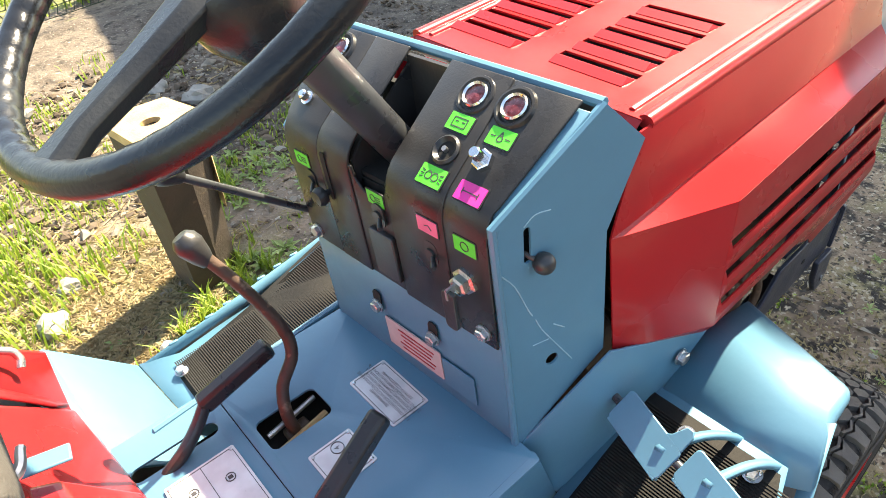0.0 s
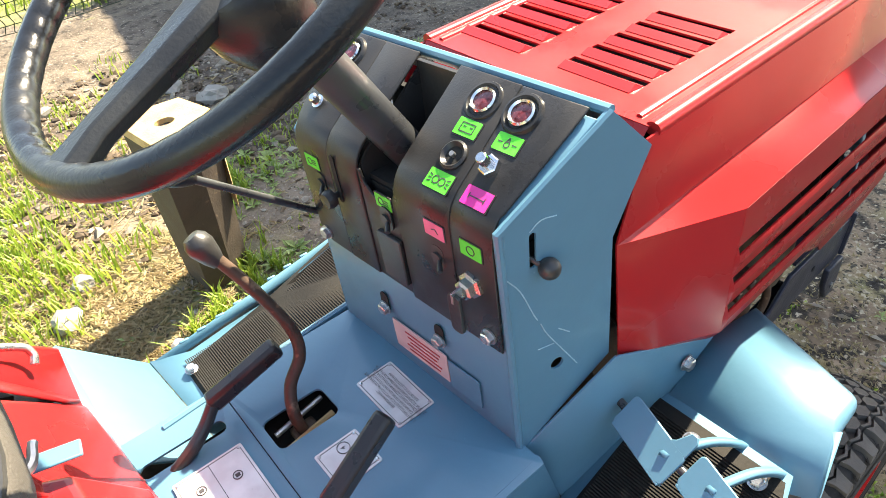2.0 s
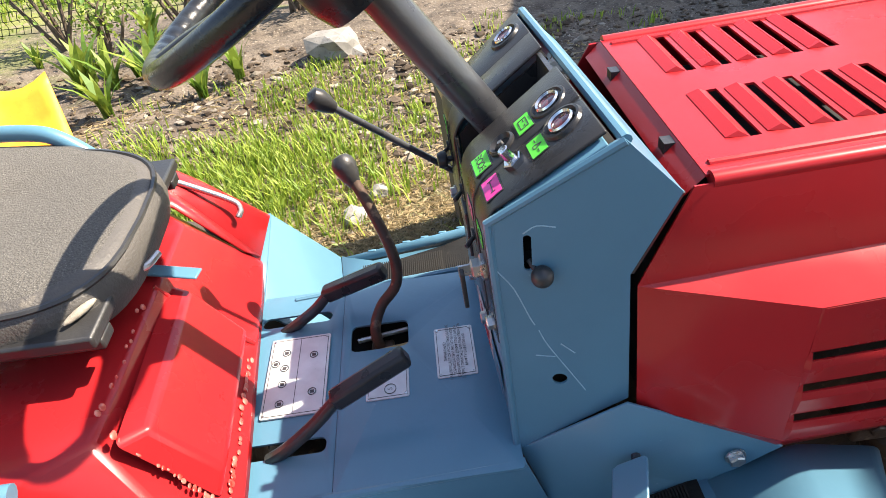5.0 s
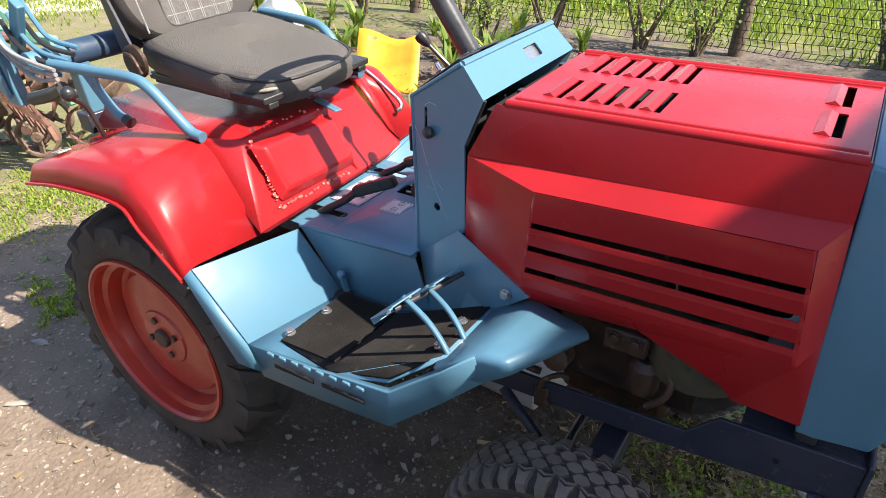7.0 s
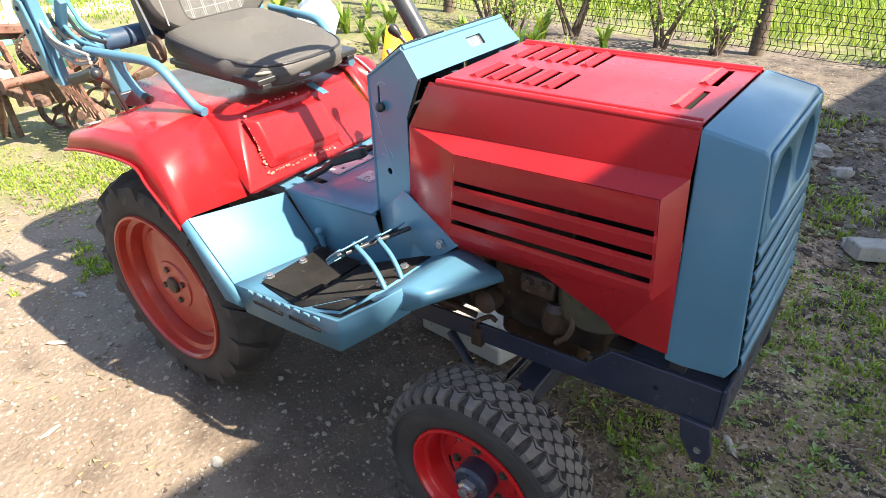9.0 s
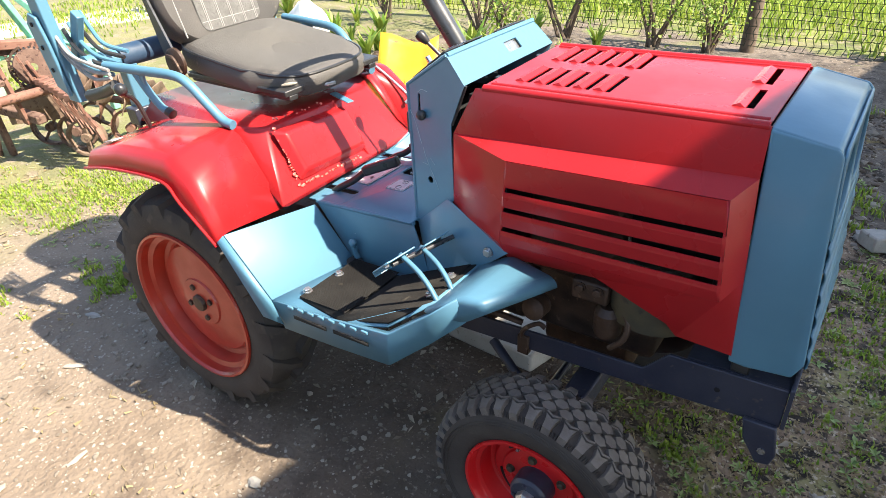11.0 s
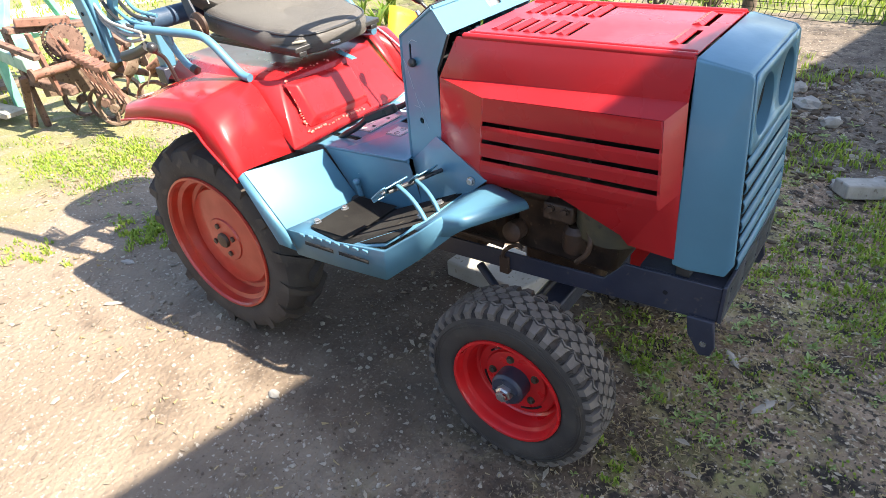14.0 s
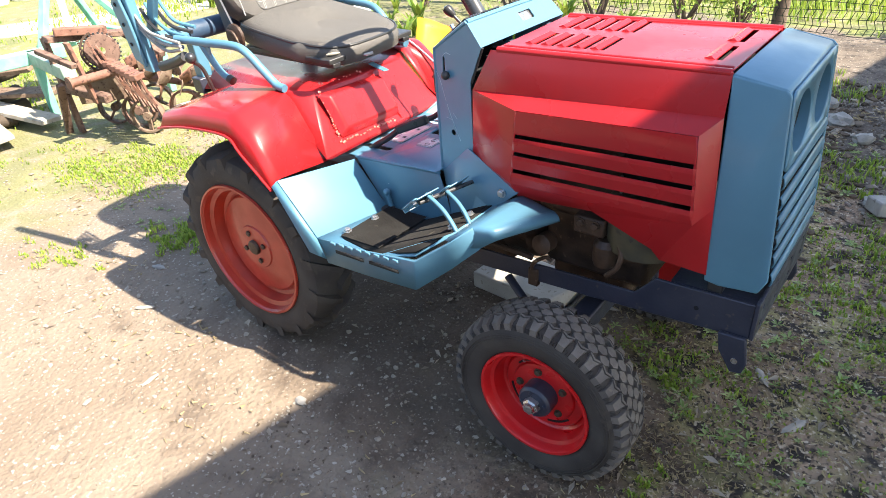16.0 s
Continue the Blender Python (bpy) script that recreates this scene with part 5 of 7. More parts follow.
# pedals on the near side
pedal = thing("pedal", "", "")
pedal.parent = tractor
pedal["label"] = "light blue steel foot pedal on two curved arms"
PLACING[0] = None
for c, hl, hold, foot in (((0.751, -0.262, 0.716), 0.048, -0.026, (0.866, -0.337, 0.664)), ((0.730, -0.369, 0.722), 0.050, 0.018, (0.862, -0.388, 0.664))):
    PM = frame_matrix(c, Vector((0.040, 0.135, 0.020)), Vector((0.72, -0.21, 0.66)))
    pad = part("pedal_pad", moved(g_prism(rounded(-hl, -0.028, hl, 0.020, 0.007), 0, 0.004, "xy"), PM), BLUE, pedal, bevel=0.0015)
    part("pad_lug", moved(g_prism([(-hl + 0.002, 0.018), (-hl + 0.030, 0.018), (-hl + 0.024, 0.024), (-hl + 0.016, 0.044), (-hl + 0.008, 0.046), (-hl + 0.003, 0.040)], 0, 0.004, "xy"), PM), BLUE, pad, bevel=0.001)
    part("pad_rim", moved(g_box((0, -0.028, 0.007), (hl * 1.9, 0.004, 0.014)), PM), BLUE, pad, bevel=0.001)
    bolt(pad, PM @ Vector((-hl + 0.022, 0.006, 0.004)), PM.to_3x3() @ Vector((0, 0, 1)), 0.006)
    top = PM @ Vector((hold, 0.002, -0.004))
    ft = Vector(foot)
    bow = (top + ft) / 2 + Vector((0.008, 0, 0.010))
    line = smooth_line([top, top.lerp(bow, 0.55) + Vector((0.001, 0, 0.002)), bow, ft.lerp(bow, 0.5) + Vector((0.002, 0, 0.002)), ft], 4)
    V = []
    for p in line:
        V += [p + Vector((0, -0.005, 0)), p + Vector((0, 0.005, 0))]
    part("pedal_arm", (V, [(2 * i, 2 * i + 1, 2 * i + 3, 2 * i + 2) for i in range(len(line) - 1)]), BLUE, pedal, solid=0.008)
part("pedal_shaft", g_cyl((0.775, -0.200, 0.706), (0.728, -0.375, 0.708), 0.006, 10), COLUMN, pedal)
PLACING[0] = askew
stub = part("lock_lever", join(g_cyl((0.455, -0.208, 0.535), (0.452, -0.214, 0.585), 0.008, 12), g_ball((0.452, -0.214, 0.59), 0.011)), BLUE, tractor, "short blue locking lever")
part("lever_boot", g_lathe([(0.022, 0), (0.020, 0.004), (0.010, 0.006)], (0.455, -0.222, 0.538), (0, 0, 1), 20), DARK, tractor)

# ---- mudguards and seat box ----
body = thing("rear_body", "", "")
body.parent = tractor
body["label"] = "glossy red mudguards and seat box with rough welds"


def mudguard(s):
    def P(x, y, z):
        if s > 0:
            return x, y, z
        k = min(max((x + 0.1) / 0.35, 0), 1)
        return x - 0.052 * k, -y * (1.0 - 0.14 * k * (y < -0.3)), z + 0.004 * k

    V = [P(-0.262, -0.245, 0.790), P(-0.258, -0.448, 0.782), P(-0.10, -0.250, 0.845), P(-0.10, -0.444, 0.822), P(0.130, -0.265, 0.868), P(0.132, -0.440, 0.850),
         P(0.190, -0.275, 0.850), P(0.200, -0.450, 0.806), P(0.300, -0.285, 0.684), P(0.308, -0.474, 0.704),
         P(-0.265, -0.470, 0.735), P(-0.10, -0.474, 0.772), P(0.115, -0.476, 0.792), P(0.185, -0.486, 0.755), P(0.300, -0.496, 0.676), P(-0.285, -0.250, 0.735)]
    F = [(0, 1, 3, 2), (2, 3, 5, 4), (4, 5, 7, 6), (6, 7, 9, 8), (1, 10, 11, 3), (3, 11, 12, 5), (5, 12, 13, 7), (7, 13, 14, 9), (0, 15, 10, 1)]
    part("mudguard", (V, F), RED, body, solid=0.003, bevel=0.018, segs=4, sharp=50)
    part("edge_roll", g_tube([V[10], V[11], V[12], V[13], V[14]], 0.004, 8, 4), RED, body)
    part("patch", g_box(P(-0.20, -0.40, 0.805), (0.05, 0.03, 0.003), Matrix.Rotation(radians(-17), 3, "Y")), surface_patch, body, "small bare metal patch")


surface_patch = surface("bare_patch", (0.62, 0.52, 0.50), (0.5, 0.4, 0.38), 40, 0.4, 0.3)
mudguard(1)
mudguard(-1)
V, F = [], []
for s, fx, fz in ((-1, 0.312, 0.702), (1, 0.252, 0.680)):
    V += [(-0.30, s * 0.255, 0.795), (0.10, s * 0.272, 0.862), (fx, s * 0.290, fz), (-0.30, s * 0.19, 0.850), (0.190, s * 0.195, 0.846), (fx + 0.002, s * 0.280, fz - 0.012)]
F = [(0, 1, 4, 3), (1, 2, 4), (6, 9, 10, 7), (7, 10, 8), (3, 4, 10, 9), (4, 2, 8, 10), (2, 5, 11, 8)]
part("seat_box", (V, F), RED, body, solid=0.003, bevel=0.006, segs=3, sharp=20)
SL = frame_matrix((0.285, 0, 0.684), (-0.09, 1, -0.07), Vector((0.190 - 0.285, 0, 0.846 - 0.684)))


def pillow(x0, y0, x1, y1, h, ins):
    a = [(x0, y0), (x1, y0), (x1, y1), (x0, y1)]
    b = [(x0 + ins, y0 + ins), (x1 - ins, y0 + ins), (x1 - ins, y1 - ins), (x0 + ins, y1 - ins)]
    return [(p, q, 0) for p, q in a] + [(p, q, h) for p, q in b], [(0, 1, 5, 4), (1, 2, 6, 5), (2, 3, 7, 6), (3, 0, 4, 7), (4, 5, 6, 7)]


part("inner_web", ([(0.06, 0.255, 0.866), (0.150, 0.284, 0.859), (0.250, 0.292, 0.694), (0.238, 0.262, 0.733), (0.172, 0.228, 0.858)], [(0, 1, 4), (1, 2, 3, 4)]), RED, body, solid=0.003)
part("raised_cover", moved(pillow(-0.203, 0.030, 0.080, 0.170, 0.024, 0.018), SL), RED, body, bevel=0.007, segs=3)
for a, b, n in (((-0.215, 0.018), (0.05, 0.018), 26), ((-0.215, 0.018), (-0.19, 0.185), 24), ((-0.19, 0.195), (0.02, 0.195), 10)):
    for i in range(n):
        t = (i + random.random() * 0.7) / n
        x, y = a[0] + (b[0] - a[0]) * t, a[1] + (b[1] - a[1]) * t
        w = random.uniform(0.0025, 0.006)
        part("weld", moved(g_ball((x + random.uniform(-0.003, 0.003), y + random.uniform(-0.004, 0.004), 0.0015), w, (1, random.uniform(0.5, 1.0), 0.3), 8), SL), WELD, body)
part("seam_rib", moved(g_tube([(0.075, 0.015, 0.002), (0.06, 0.10, 0.002), (0.05, 0.19, 0.002)], 0.004, 8), SL), RED, body)
part("handle", g_tube([(0.075, 0.300, 0.845), (0.085, 0.318, 0.862), (0.115, 0.330, 0.858), (0.215, 0.335, 0.795), (0.232, 0.330, 0.775), (0.228, 0.318, 0.765)], 0.0055, 10), STEEL, body, "bright bent-rod grab handle")
latch = part("seat_latch", moved(g_box((0, 0, 0), (0.085, 0.022, 0.004)), pose(0.205, 0.072, 0.852, 0, 6, -10)), BLUE, body, "pale blue flat latch bar", bevel=0.002)

# grab rails
def grab_rail(s):
    r = part("grab_rail", g_tube([(0.155, s * -0.266, 0.872), (0.125, s * -0.270, 0.880), (0.085, s * -0.274, 0.915), (0.035, s * -0.280, 0.962), (-0.01, s * -0.286, 0.978), (-0.12, s * -0.302, 0.978), (-0.26, s * -0.318, 0.975)], 0.0125, 14), BLUE, tractor, "light blue tubular grab rail")
    part("rail_leg", g_tube([(-0.075, s * -0.290, 0.872), (-0.100, s * -0.292, 0.882), (-0.130, s * -0.296, 0.920), (-0.150, s * -0.304, 0.972)], 0.011, 12), BLUE, r)
    part("gusset", g_prism([(-0.155, 0.972), (-0.115, 0.972), (-0.118, 0.94)], s * -0.300, s * -0.306), BLUE, r)
    part("rubber_end", g_cyl((-0.078, s * -0.290, 0.873), (-0.062, s * -0.289, 0.866), 0.0135, 14), DARK, r)


grab_rail(1)
grab_rail(-1)
part("ball_knob", g_ball((-0.075, -0.395, 0.962), 0.016), DARK, part("ball_lever", g_tube([(-0.079, -0.395, 0.955), (-0.09, -0.36, 0.92), (-0.10, -0.34, 0.845)], 0.006, 8), DARK, tractor))

# three-point lift behind the seat
lift = thing("lift_frame", "", "")
lift.parent = tractor
lift["label"] = "light blue rear lift frame with hydraulic hoses"
part("cross_tube", g_cyl((-0.34, -0.33, 0.965), (-0.34, 0.33, 0.965), 0.026, 18), BLUE, lift)
part("rubber_sleeve", g_cyl((-0.335, -0.24, 0.968), (-0.335, -0.05, 0.968), 0.030, 18), surface("navy_sleeve", (0.02, 0.045, 0.085), (0.03, 0.06, 0.1), 20, 0.5), lift)
mast = [(-0.445, 0.86), (-0.395, 0.86), (-0.402, 1.00), (-0.425, 1.42), (-0.478, 1.42), (-0.455, 1.02)]
part("mast", g_prism(mast, -0.36, -0.33), BLUE, lift, bevel=0.003)
part("mast_plate", g_prism([(-0.460, 0.90), (-0.405, 0.88), (-0.415, 1.02), (-0.430, 1.09), (-0.460, 1.10), (-0.485, 1.07)], -0.372, -0.362), BLUE, lift, bevel=0.003)
part("mast_strut", g_box((-0.39, -0.30, 1.03), (0.03, 0.02, 0.16), Matrix.Rotation(radians(35), 3, "Y")), BLUE, lift, bevel=0.003)
part("lower_arm", g_tube([(-0.35, -0.345, 0.885), (-0.28, -0.335, 0.905), (-0.22, -0.33, 0.93)], 0.016, 10, 2), DARK, lift)
for i in range(5):
    z = 0.985 + 0.012 * i
    part("hose", g_tube([(-0.43, -0.33 + 0.02 * i, z + 0.05), (-0.38, -0.34 + 0.02 * i, z + 0.01), (-0.32, -0.33 + 0.015 * i, z - 0.02), (-0.25, -0.31 + 0.015 * i, z - 0.035)], 0.006, 8), DARK if i % 2 else BLUE, lift)
for i in range(3):
    part("rope", g_tube([(-0.42, -0.345, 1.05 - 0.02 * i), (-0.36, -0.352, 1.0 - 0.012 * i), (-0.28, -0.35, 0.985 - 0.02 * i), (-0.21, -0.34, 0.975 - 0.01 * i)], 0.005, 8), PIPING, lift)
for z in (0.97, 1.03, 1.09):
    part("pin_hole", g_lathe([(0.006, 0), (0.006, 0.002)], (-0.440 - (z - 0.97) * 0.12, -0.373, z - 0.02), (0, -1, 0), 12), HOLE, lift)
part("rear_crossbar", g_box((-0.33, 0, 0.80), (0.05, 0.52, 0.05)), NAVY, lift, bevel=0.004)
for y in (-0.22, 0.22):
    part("upright", g_box((-0.335, y, 0.88), (0.04, 0.04, 0.17)), BLUE, lift, bevel=0.004)

# ---- seat ----
PLACING[0] = shifted(-0.006, -0.026, 0.058)
seat = thing("seat", "", "")
seat.parent = tractor
seat["label"] = "worn black vinyl car seat with checked fabric"
SY = 0.105


def cushion(nu, nv, fn):
    V = [fn(i / (nu - 1), j / (nv - 1)) for j in range(nv) for i in range(nu)]
    return V, [(j * nu + i, j * nu + i + 1, (j + 1) * nu + i + 1, (j + 1) * nu + i) for j in range(nv - 1) for i in range(nu - 1)]


def superell(t, n=4.0):
    c, s = math.cos(t), math.sin(t)
    return math.copysign(abs(c) ** (2 / n), c), math.copysign(abs(s) ** (2 / n), s)


def seat_shell(cx, cy, ax, ay, levels, dome):
    """Rounded cushion: superellipse outlines stacked, closed by a domed top."""
    n = 56
    V, F = [], []
    for z, k in levels:
        for i in range(n):
            u, v = superell(2 * math.pi * i / n)
            fr = 0.018 * u if u > 0 else 0
            V.append((cx + (ax * k) * u * (1 + 0.05 * (1 - v * v) * (u > 0)), cy + (ay * k) * v * (1 - 0.06 * (u > 0.5)), z + dome * (-0.35 * u)))
    for j in range(len(levels) - 1):
        for i in range(n):
            F.append((j * n + i, j * n + (i + 1) % n, (j + 1) * n + (i + 1) % n, (j + 1) * n + i))
    F.append(tuple(range(n))[::-1])
    F.append(tuple(range((len(levels) - 1) * n, len(levels) * n)))
    return V, F


lv = [(0.872, 0.92), (0.880, 0.985), (0.900, 1.0), (0.918, 0.99), (0.932, 0.965), (0.942, 0.92), (0.950, 0.82), (0.955, 0.6), (0.956, 0.35), (0.956, 0.1)]
part("cushion", seat_shell(-0.055, SY, 0.250, 0.212, lv, 0.075), VINYL, seat)
out = [(-0.055 + 0.250 * 0.967 * superell(2 * math.pi * i / 48)[0] * (1 + 0.05 * (1 - superell(2 * math.pi * i / 48)[1] ** 2) * (math.cos(2 * math.pi * i / 48) > 0)),
        SY + 0.212 * 0.967 * superell(2 * math.pi * i / 48)[1] * (1 - 0.06 * (superell(2 * math.pi * i / 48)[0] > 0.5)),
        0.934 - 0.0262 * superell(2 * math.pi * i / 48)[0]) for i in range(48)]
part("cushion_seam", g_tube(out, 0.0042, 6, 1, True), DARK, seat)
WOVEN = surface("woven_seat_cloth", (0.060, 0.056, 0.050), (0.115, 0.108, 0.097), 420, 0.95, 0, 0, (0.17, 0.16, 0.145), 520, 0.60, 0.8, 420)
flv = [(0.9440, 0.895), (0.9475, 0.865), (0.9525, 0.80), (0.9572, 0.6), (0.9582, 0.35), (0.9582, 0.1)]
part("cushion_fabric", seat_shell(-0.055, SY, 0.250, 0.212, flv, 0.075), WOVEN, seat, "grey woven cloth on the seat top")
part("torn_patch", moved(g_ball((0, 0, 0), 0.024, (0.22, 1.0, 0.20), 12), pose(0.168, -0.056, 0.893, 0, 20, -30)), VINYL_OLD, seat, "torn vinyl showing pale lining")
CHECK = surface("woven_fabric", (0.10, 0.097, 0.09), (0.15, 0.146, 0.137), 60, 0.9, 0, 0, (0.10, 0.095, 0.09), 120, 0.55, 0.6, 500)
BK = frame_matrix((-0.232, SY, 0.945), (0, 1, 0), Vector((-0.26, 0, 0.97)))
n = 40
bv, bf = [], []
blv = [(-0.055, 0.90), (-0.04, 0.98), (0.0, 1.0), (0.02, 0.985), (0.032, 0.94), (0.036, 0.80), (0.028, 0.45), (0.026, 0.1)]
for h, k in blv:
    for i in range(n):
        u, v = superell(2 * math.pi * i / n, 3.4)
        bv.append(BK @ Vector((u * 0.235 * k, 0.215 + v * 0.225 * k, h)))
for j in range(len(blv) - 1):
    bf += [(j * n + i, j * n + (i + 1) % n, (j + 1) * n + (i + 1) % n, (j + 1) * n + i) for i in range(n)]
bf += [tuple(range(n)), tuple(range((len(blv) - 1) * n, len(blv) * n))]
part("backrest", (bv, bf), VINYL, seat)
fab = part("backrest_fabric", moved(g_prism(rounded(-0.125, 0.03, 0.105, 0.40, 0.03), 0.030, 0.0375, "xy"), BK), CHECK, seat, "grey checked woven fabric panel", bevel=0.003)
for i in range(5):
    x = -0.10 + i * 0.045
    for d in (0, 0.006):
        part("stitch_line", moved(g_box((x + d, 0.215, 0.0385), (0.0022, 0.36, 0.001)), BK), PIPING, fab, smooth=False)
for i in range(4):
    part("stitch_line", moved(g_box((-0.01, 0.06 + i * 0.10, 0.0385), (0.22, 0.0022, 0.001)), BK), PIPING, fab, smooth=False)
part("backrest_piping", moved(g_tube([(-0.185, 0.03, 0.033), (-0.19, 0.22, 0.034), (-0.185, 0.40, 0.033)], 0.0025, 6), BK), PIPING, seat)
part("hinge_bracket", g_prism([(-0.30, 1.12), (-0.285, 1.12), (-0.20, 0.945), (-0.16, 0.90), (-0.24, 0.90)], SY - 0.245, SY - 0.238), COLUMN, seat, "grey steel hinge plate")
part("recliner", join(g_lathe([(0.042, 0), (0.042, 0.010), (0.034, 0.014)], (-0.195, SY - 0.246, 0.930), (0, -1, 0), 24), g_tube([(-0.215, SY - 0.262, 0.95), (-0.185, SY - 0.264, 0.945), (-0.165, SY - 0.262, 0.905)], 0.005, 8)), GREASE, seat, "greasy recliner joint")
part("seat_pan", moved(g_box((0, 0, 0), (0.42, 0.40, 0.018)), pose(-0.02, SY, 0.876)), DARK, seat, bevel=0.004)
for y in (SY - 0.17, SY + 0.17):
    part("slide_rail", g_box((-0.02, y, 0.861), (0.42, 0.032, 0.016)), DARK, seat, bevel=0.003)
    bolt(seat, (0.165, y, 0.868), (0, 0, 1), 0.008)
part("slide_lever", g_tube([(0.14, SY - 0.06, 0.870), (0.20, SY - 0.06, 0.868), (0.215, SY - 0.03, 0.868)], 0.005, 8), STEEL, seat)


PLACING[0] = None


# ---- yard: loose things ----
rnd = random.Random(7)


def chunk(r, seed, squash=(1, 1, 0.6), rough=0.35, n=2):
    bm = bmesh.new()
    bmesh.ops.create_icosphere(bm, subdivisions=n, radius=1)
    q = random.Random(seed)
    off = Vector((q.uniform(0, 50), q.uniform(0, 50), q.uniform(0, 50)))
    for v in bm.verts:
        k = 1 + rough * noise.noise(v.co * 1.4 + off) + 0.4 * rough * noise.noise(v.co * 3.5 + off)
        v.co = Vector((v.co.x * squash[0], v.co.y * squash[1], v.co.z * squash[2])) * r * k
    bm.verts.index_update()
    g = [v.co.copy() for v in bm.verts], [tuple(v.index for v in f.verts) for f in bm.faces]
    bm.free()
    return g


def stone(x, y, r, seed, squash=(1, 0.8, 0.6), material=None, lab="pale grey field stone lying on the earth", rough=0.5):
    o = part("stone", moved(chunk(r, seed, squash, rough), pose(0, 0, 0, 0, 0, seed * 40)), material or STONE, None, smooth=False)
    o.location = (x, y, ground_height(x, y) + r * squash[2] * 0.45)
    return tagged(o, lab, "stone", "stones in the yard")


for i, (x, y, r) in enumerate(((0.28, 1.44, 0.055), (0.375, 1.60, 0.045), (0.50, 1.10, 0.03), (1.30, 2.50, 0.07), (1.10, 2.45, 0.05), (1.45, 2.30, 0.055), (1.2, 2.75, 0.06),
                               (0.90, 2.60, 0.05), (1.62, 1.65, 0.06), (1.75, 1.75, 0.05), (-0.60, 1.0, 0.03), (2.1, 2.4, 0.06), (1.85, 2.1, 0.05), (0.62, 2.9, 0.05))):
    stone(x, y, r, i + 1)
stone(0.15, 3.10, 0.135, 31, (1.3, 0.8, 0.75), STONE, "large pale rock by the garden bed")
stone(0.362, -0.625, 0.022, 40, (1.2, 0.7, 0.4), STONE, "pale flat chip of stone on the earth")
stone(-0.78, -0.42, 0.022, 41, (1.6, 0.6, 0.3), STONE, "pale flat chip of stone on the earth")
for i, (x, y) in enumerate(((1.70, 1.62), (1.86, 1.75))):
    b = part("brick", g_box((0, 0, 0), (0.22, 0.11, 0.065)), STONE, None, bevel=0.008)
    b.matrix_basis = pose(x, y, 0.03, 4 * i - 6, 5 - 3 * i, 35 + 25 * i)
    tagged(b, "weathered grey brick lying in the soil", "brick", "bricks in the soil")

# timber block with a hole in its top
blk = thing("timber_block", "stained squared timber standing upright with a bored yellow end", "timber block", loc=(0.730, 1.275, 0))
tp = [(-0.105, 0.055), (-0.02, 0.085), (0.08, 0.075), (0.112, -0.06), (0.02, -0.125), (-0.085, -0.13)]
bt = [(-0.07, 0.12), (0.0, 0.145), (0.085, 0.13), (0.105, 0.03), (0.03, -0.02), (-0.06, -0.025)]
V = [(x, y, -0.01) for x, y in bt] + [(x * 0.97, y * 0.97, 0.585) for x, y in tp]
part("post", (V, [tuple(range(6))] + [(i, (i + 1) % 6, 6 + (i + 1) % 6, 6 + i) for i in range(6)]), DARK_WOOD, blk, "dark stained sides", smooth=False)
cap = g_plate_holes(tp, [circle(-0.008, -0.035, 0.028, 18, 0.8)])
part("end_grain", moved(cap, pose(0, 0, 0.605)), YELLOW_WOOD, blk, "yellow bored end", solid=0.03, smooth=False)
part("bore", g_lathe([(0.027, 0), (0.027, 0.002)], (-0.008, -0.035, 0.588), (0, 0, 1), 18), HOLE, blk)
part("splinter", ([(0.112, -0.06, 0.60), (0.085, 0.075, 0.60), (0.10, 0.05, 0.33), (0.115, -0.03, 0.25), (0.13, -0.02, 0.58), (0.125, 0.03, 0.36)], [(0, 4, 3), (4, 5, 3), (4, 1, 5), (1, 2, 5), (5, 2, 3)]), YELLOW_WOOD, blk, "split yellow side", smooth=False)

# concrete piece beneath the tractor
con = part("concrete_slab", g_prism([(-0.20, -0.05), (0.14, -0.07), (0.20, 0.14), (-0.18, 0.18)], 0.0, 0.07, "xy"), CONCRETE, None, bevel=0.008)
con.location = (0.66, 0.25, -0.006)
tagged(con, "rough grey concrete slab lying beneath the tractor", "concrete slab")
stk = part("stick", g_tube([(0, 0, 0), (0.10, 0.02, 0.012), (0.2, 0.0, 0.008), (0.30, 0.03, 0.012)], 0.006, 6), YELLOW_WOOD, None)
stk.location = (0.72, -0.02, 0.008)
tagged(stk, "broken yellow stick lying on the earth", "stick")
for i, (x, y, a, l) in enumerate(((1.66, 0.12, 60, 0.06), (1.62, -0.30, 20, 0.07), (1.52, 0.28, 130, 0.05), (-0.55, -0.62, 40, 0.05), (-0.15, -0.85, 100, 0.04), (1.75, -0.6, 75, 0.05))):
    o = part("wood_chip", chunk(l, 60 + i, (1, 0.25, 0.12), 0.3, 1), GREY_WOOD, None, smooth=False)
    o.matrix_basis = pose(x, y, ground_height(x, y) + 0.005, 0, 0, a)
    tagged(o, "weathered wood chip lying on the earth", "wood chip", "wood chips on the ground")

# orange sheet and white sack by the bed
sheet = part("metal_sheet", cushion(8, 8, lambda u, v: (u * 0.36 - 0.18, 0.05 * math.sin(u * 4) * v, v * 0.34 + 0.03 * math.sin(u * 5 + 1))), ORANGE, None, solid=0.004, smooth=True)
sheet.matrix_basis = pose(-1.26, 2.22, 0.02, -38, 0, 24) @ Matrix.Scale(1.2, 4)
tagged(sheet, "bent orange and yellow painted metal sheet on the bed", "metal sheet")
sack = part("sack", chunk(0.16, 5, (0.9, 0.6, 1.35), 0.4, 3), WHITE, None)
sack.matrix_basis = pose(-2.50, 2.60, 0.20) @ Matrix.Scale(1.2, 4)
tagged(sack, "white plastic sack standing by the bed", "sack")

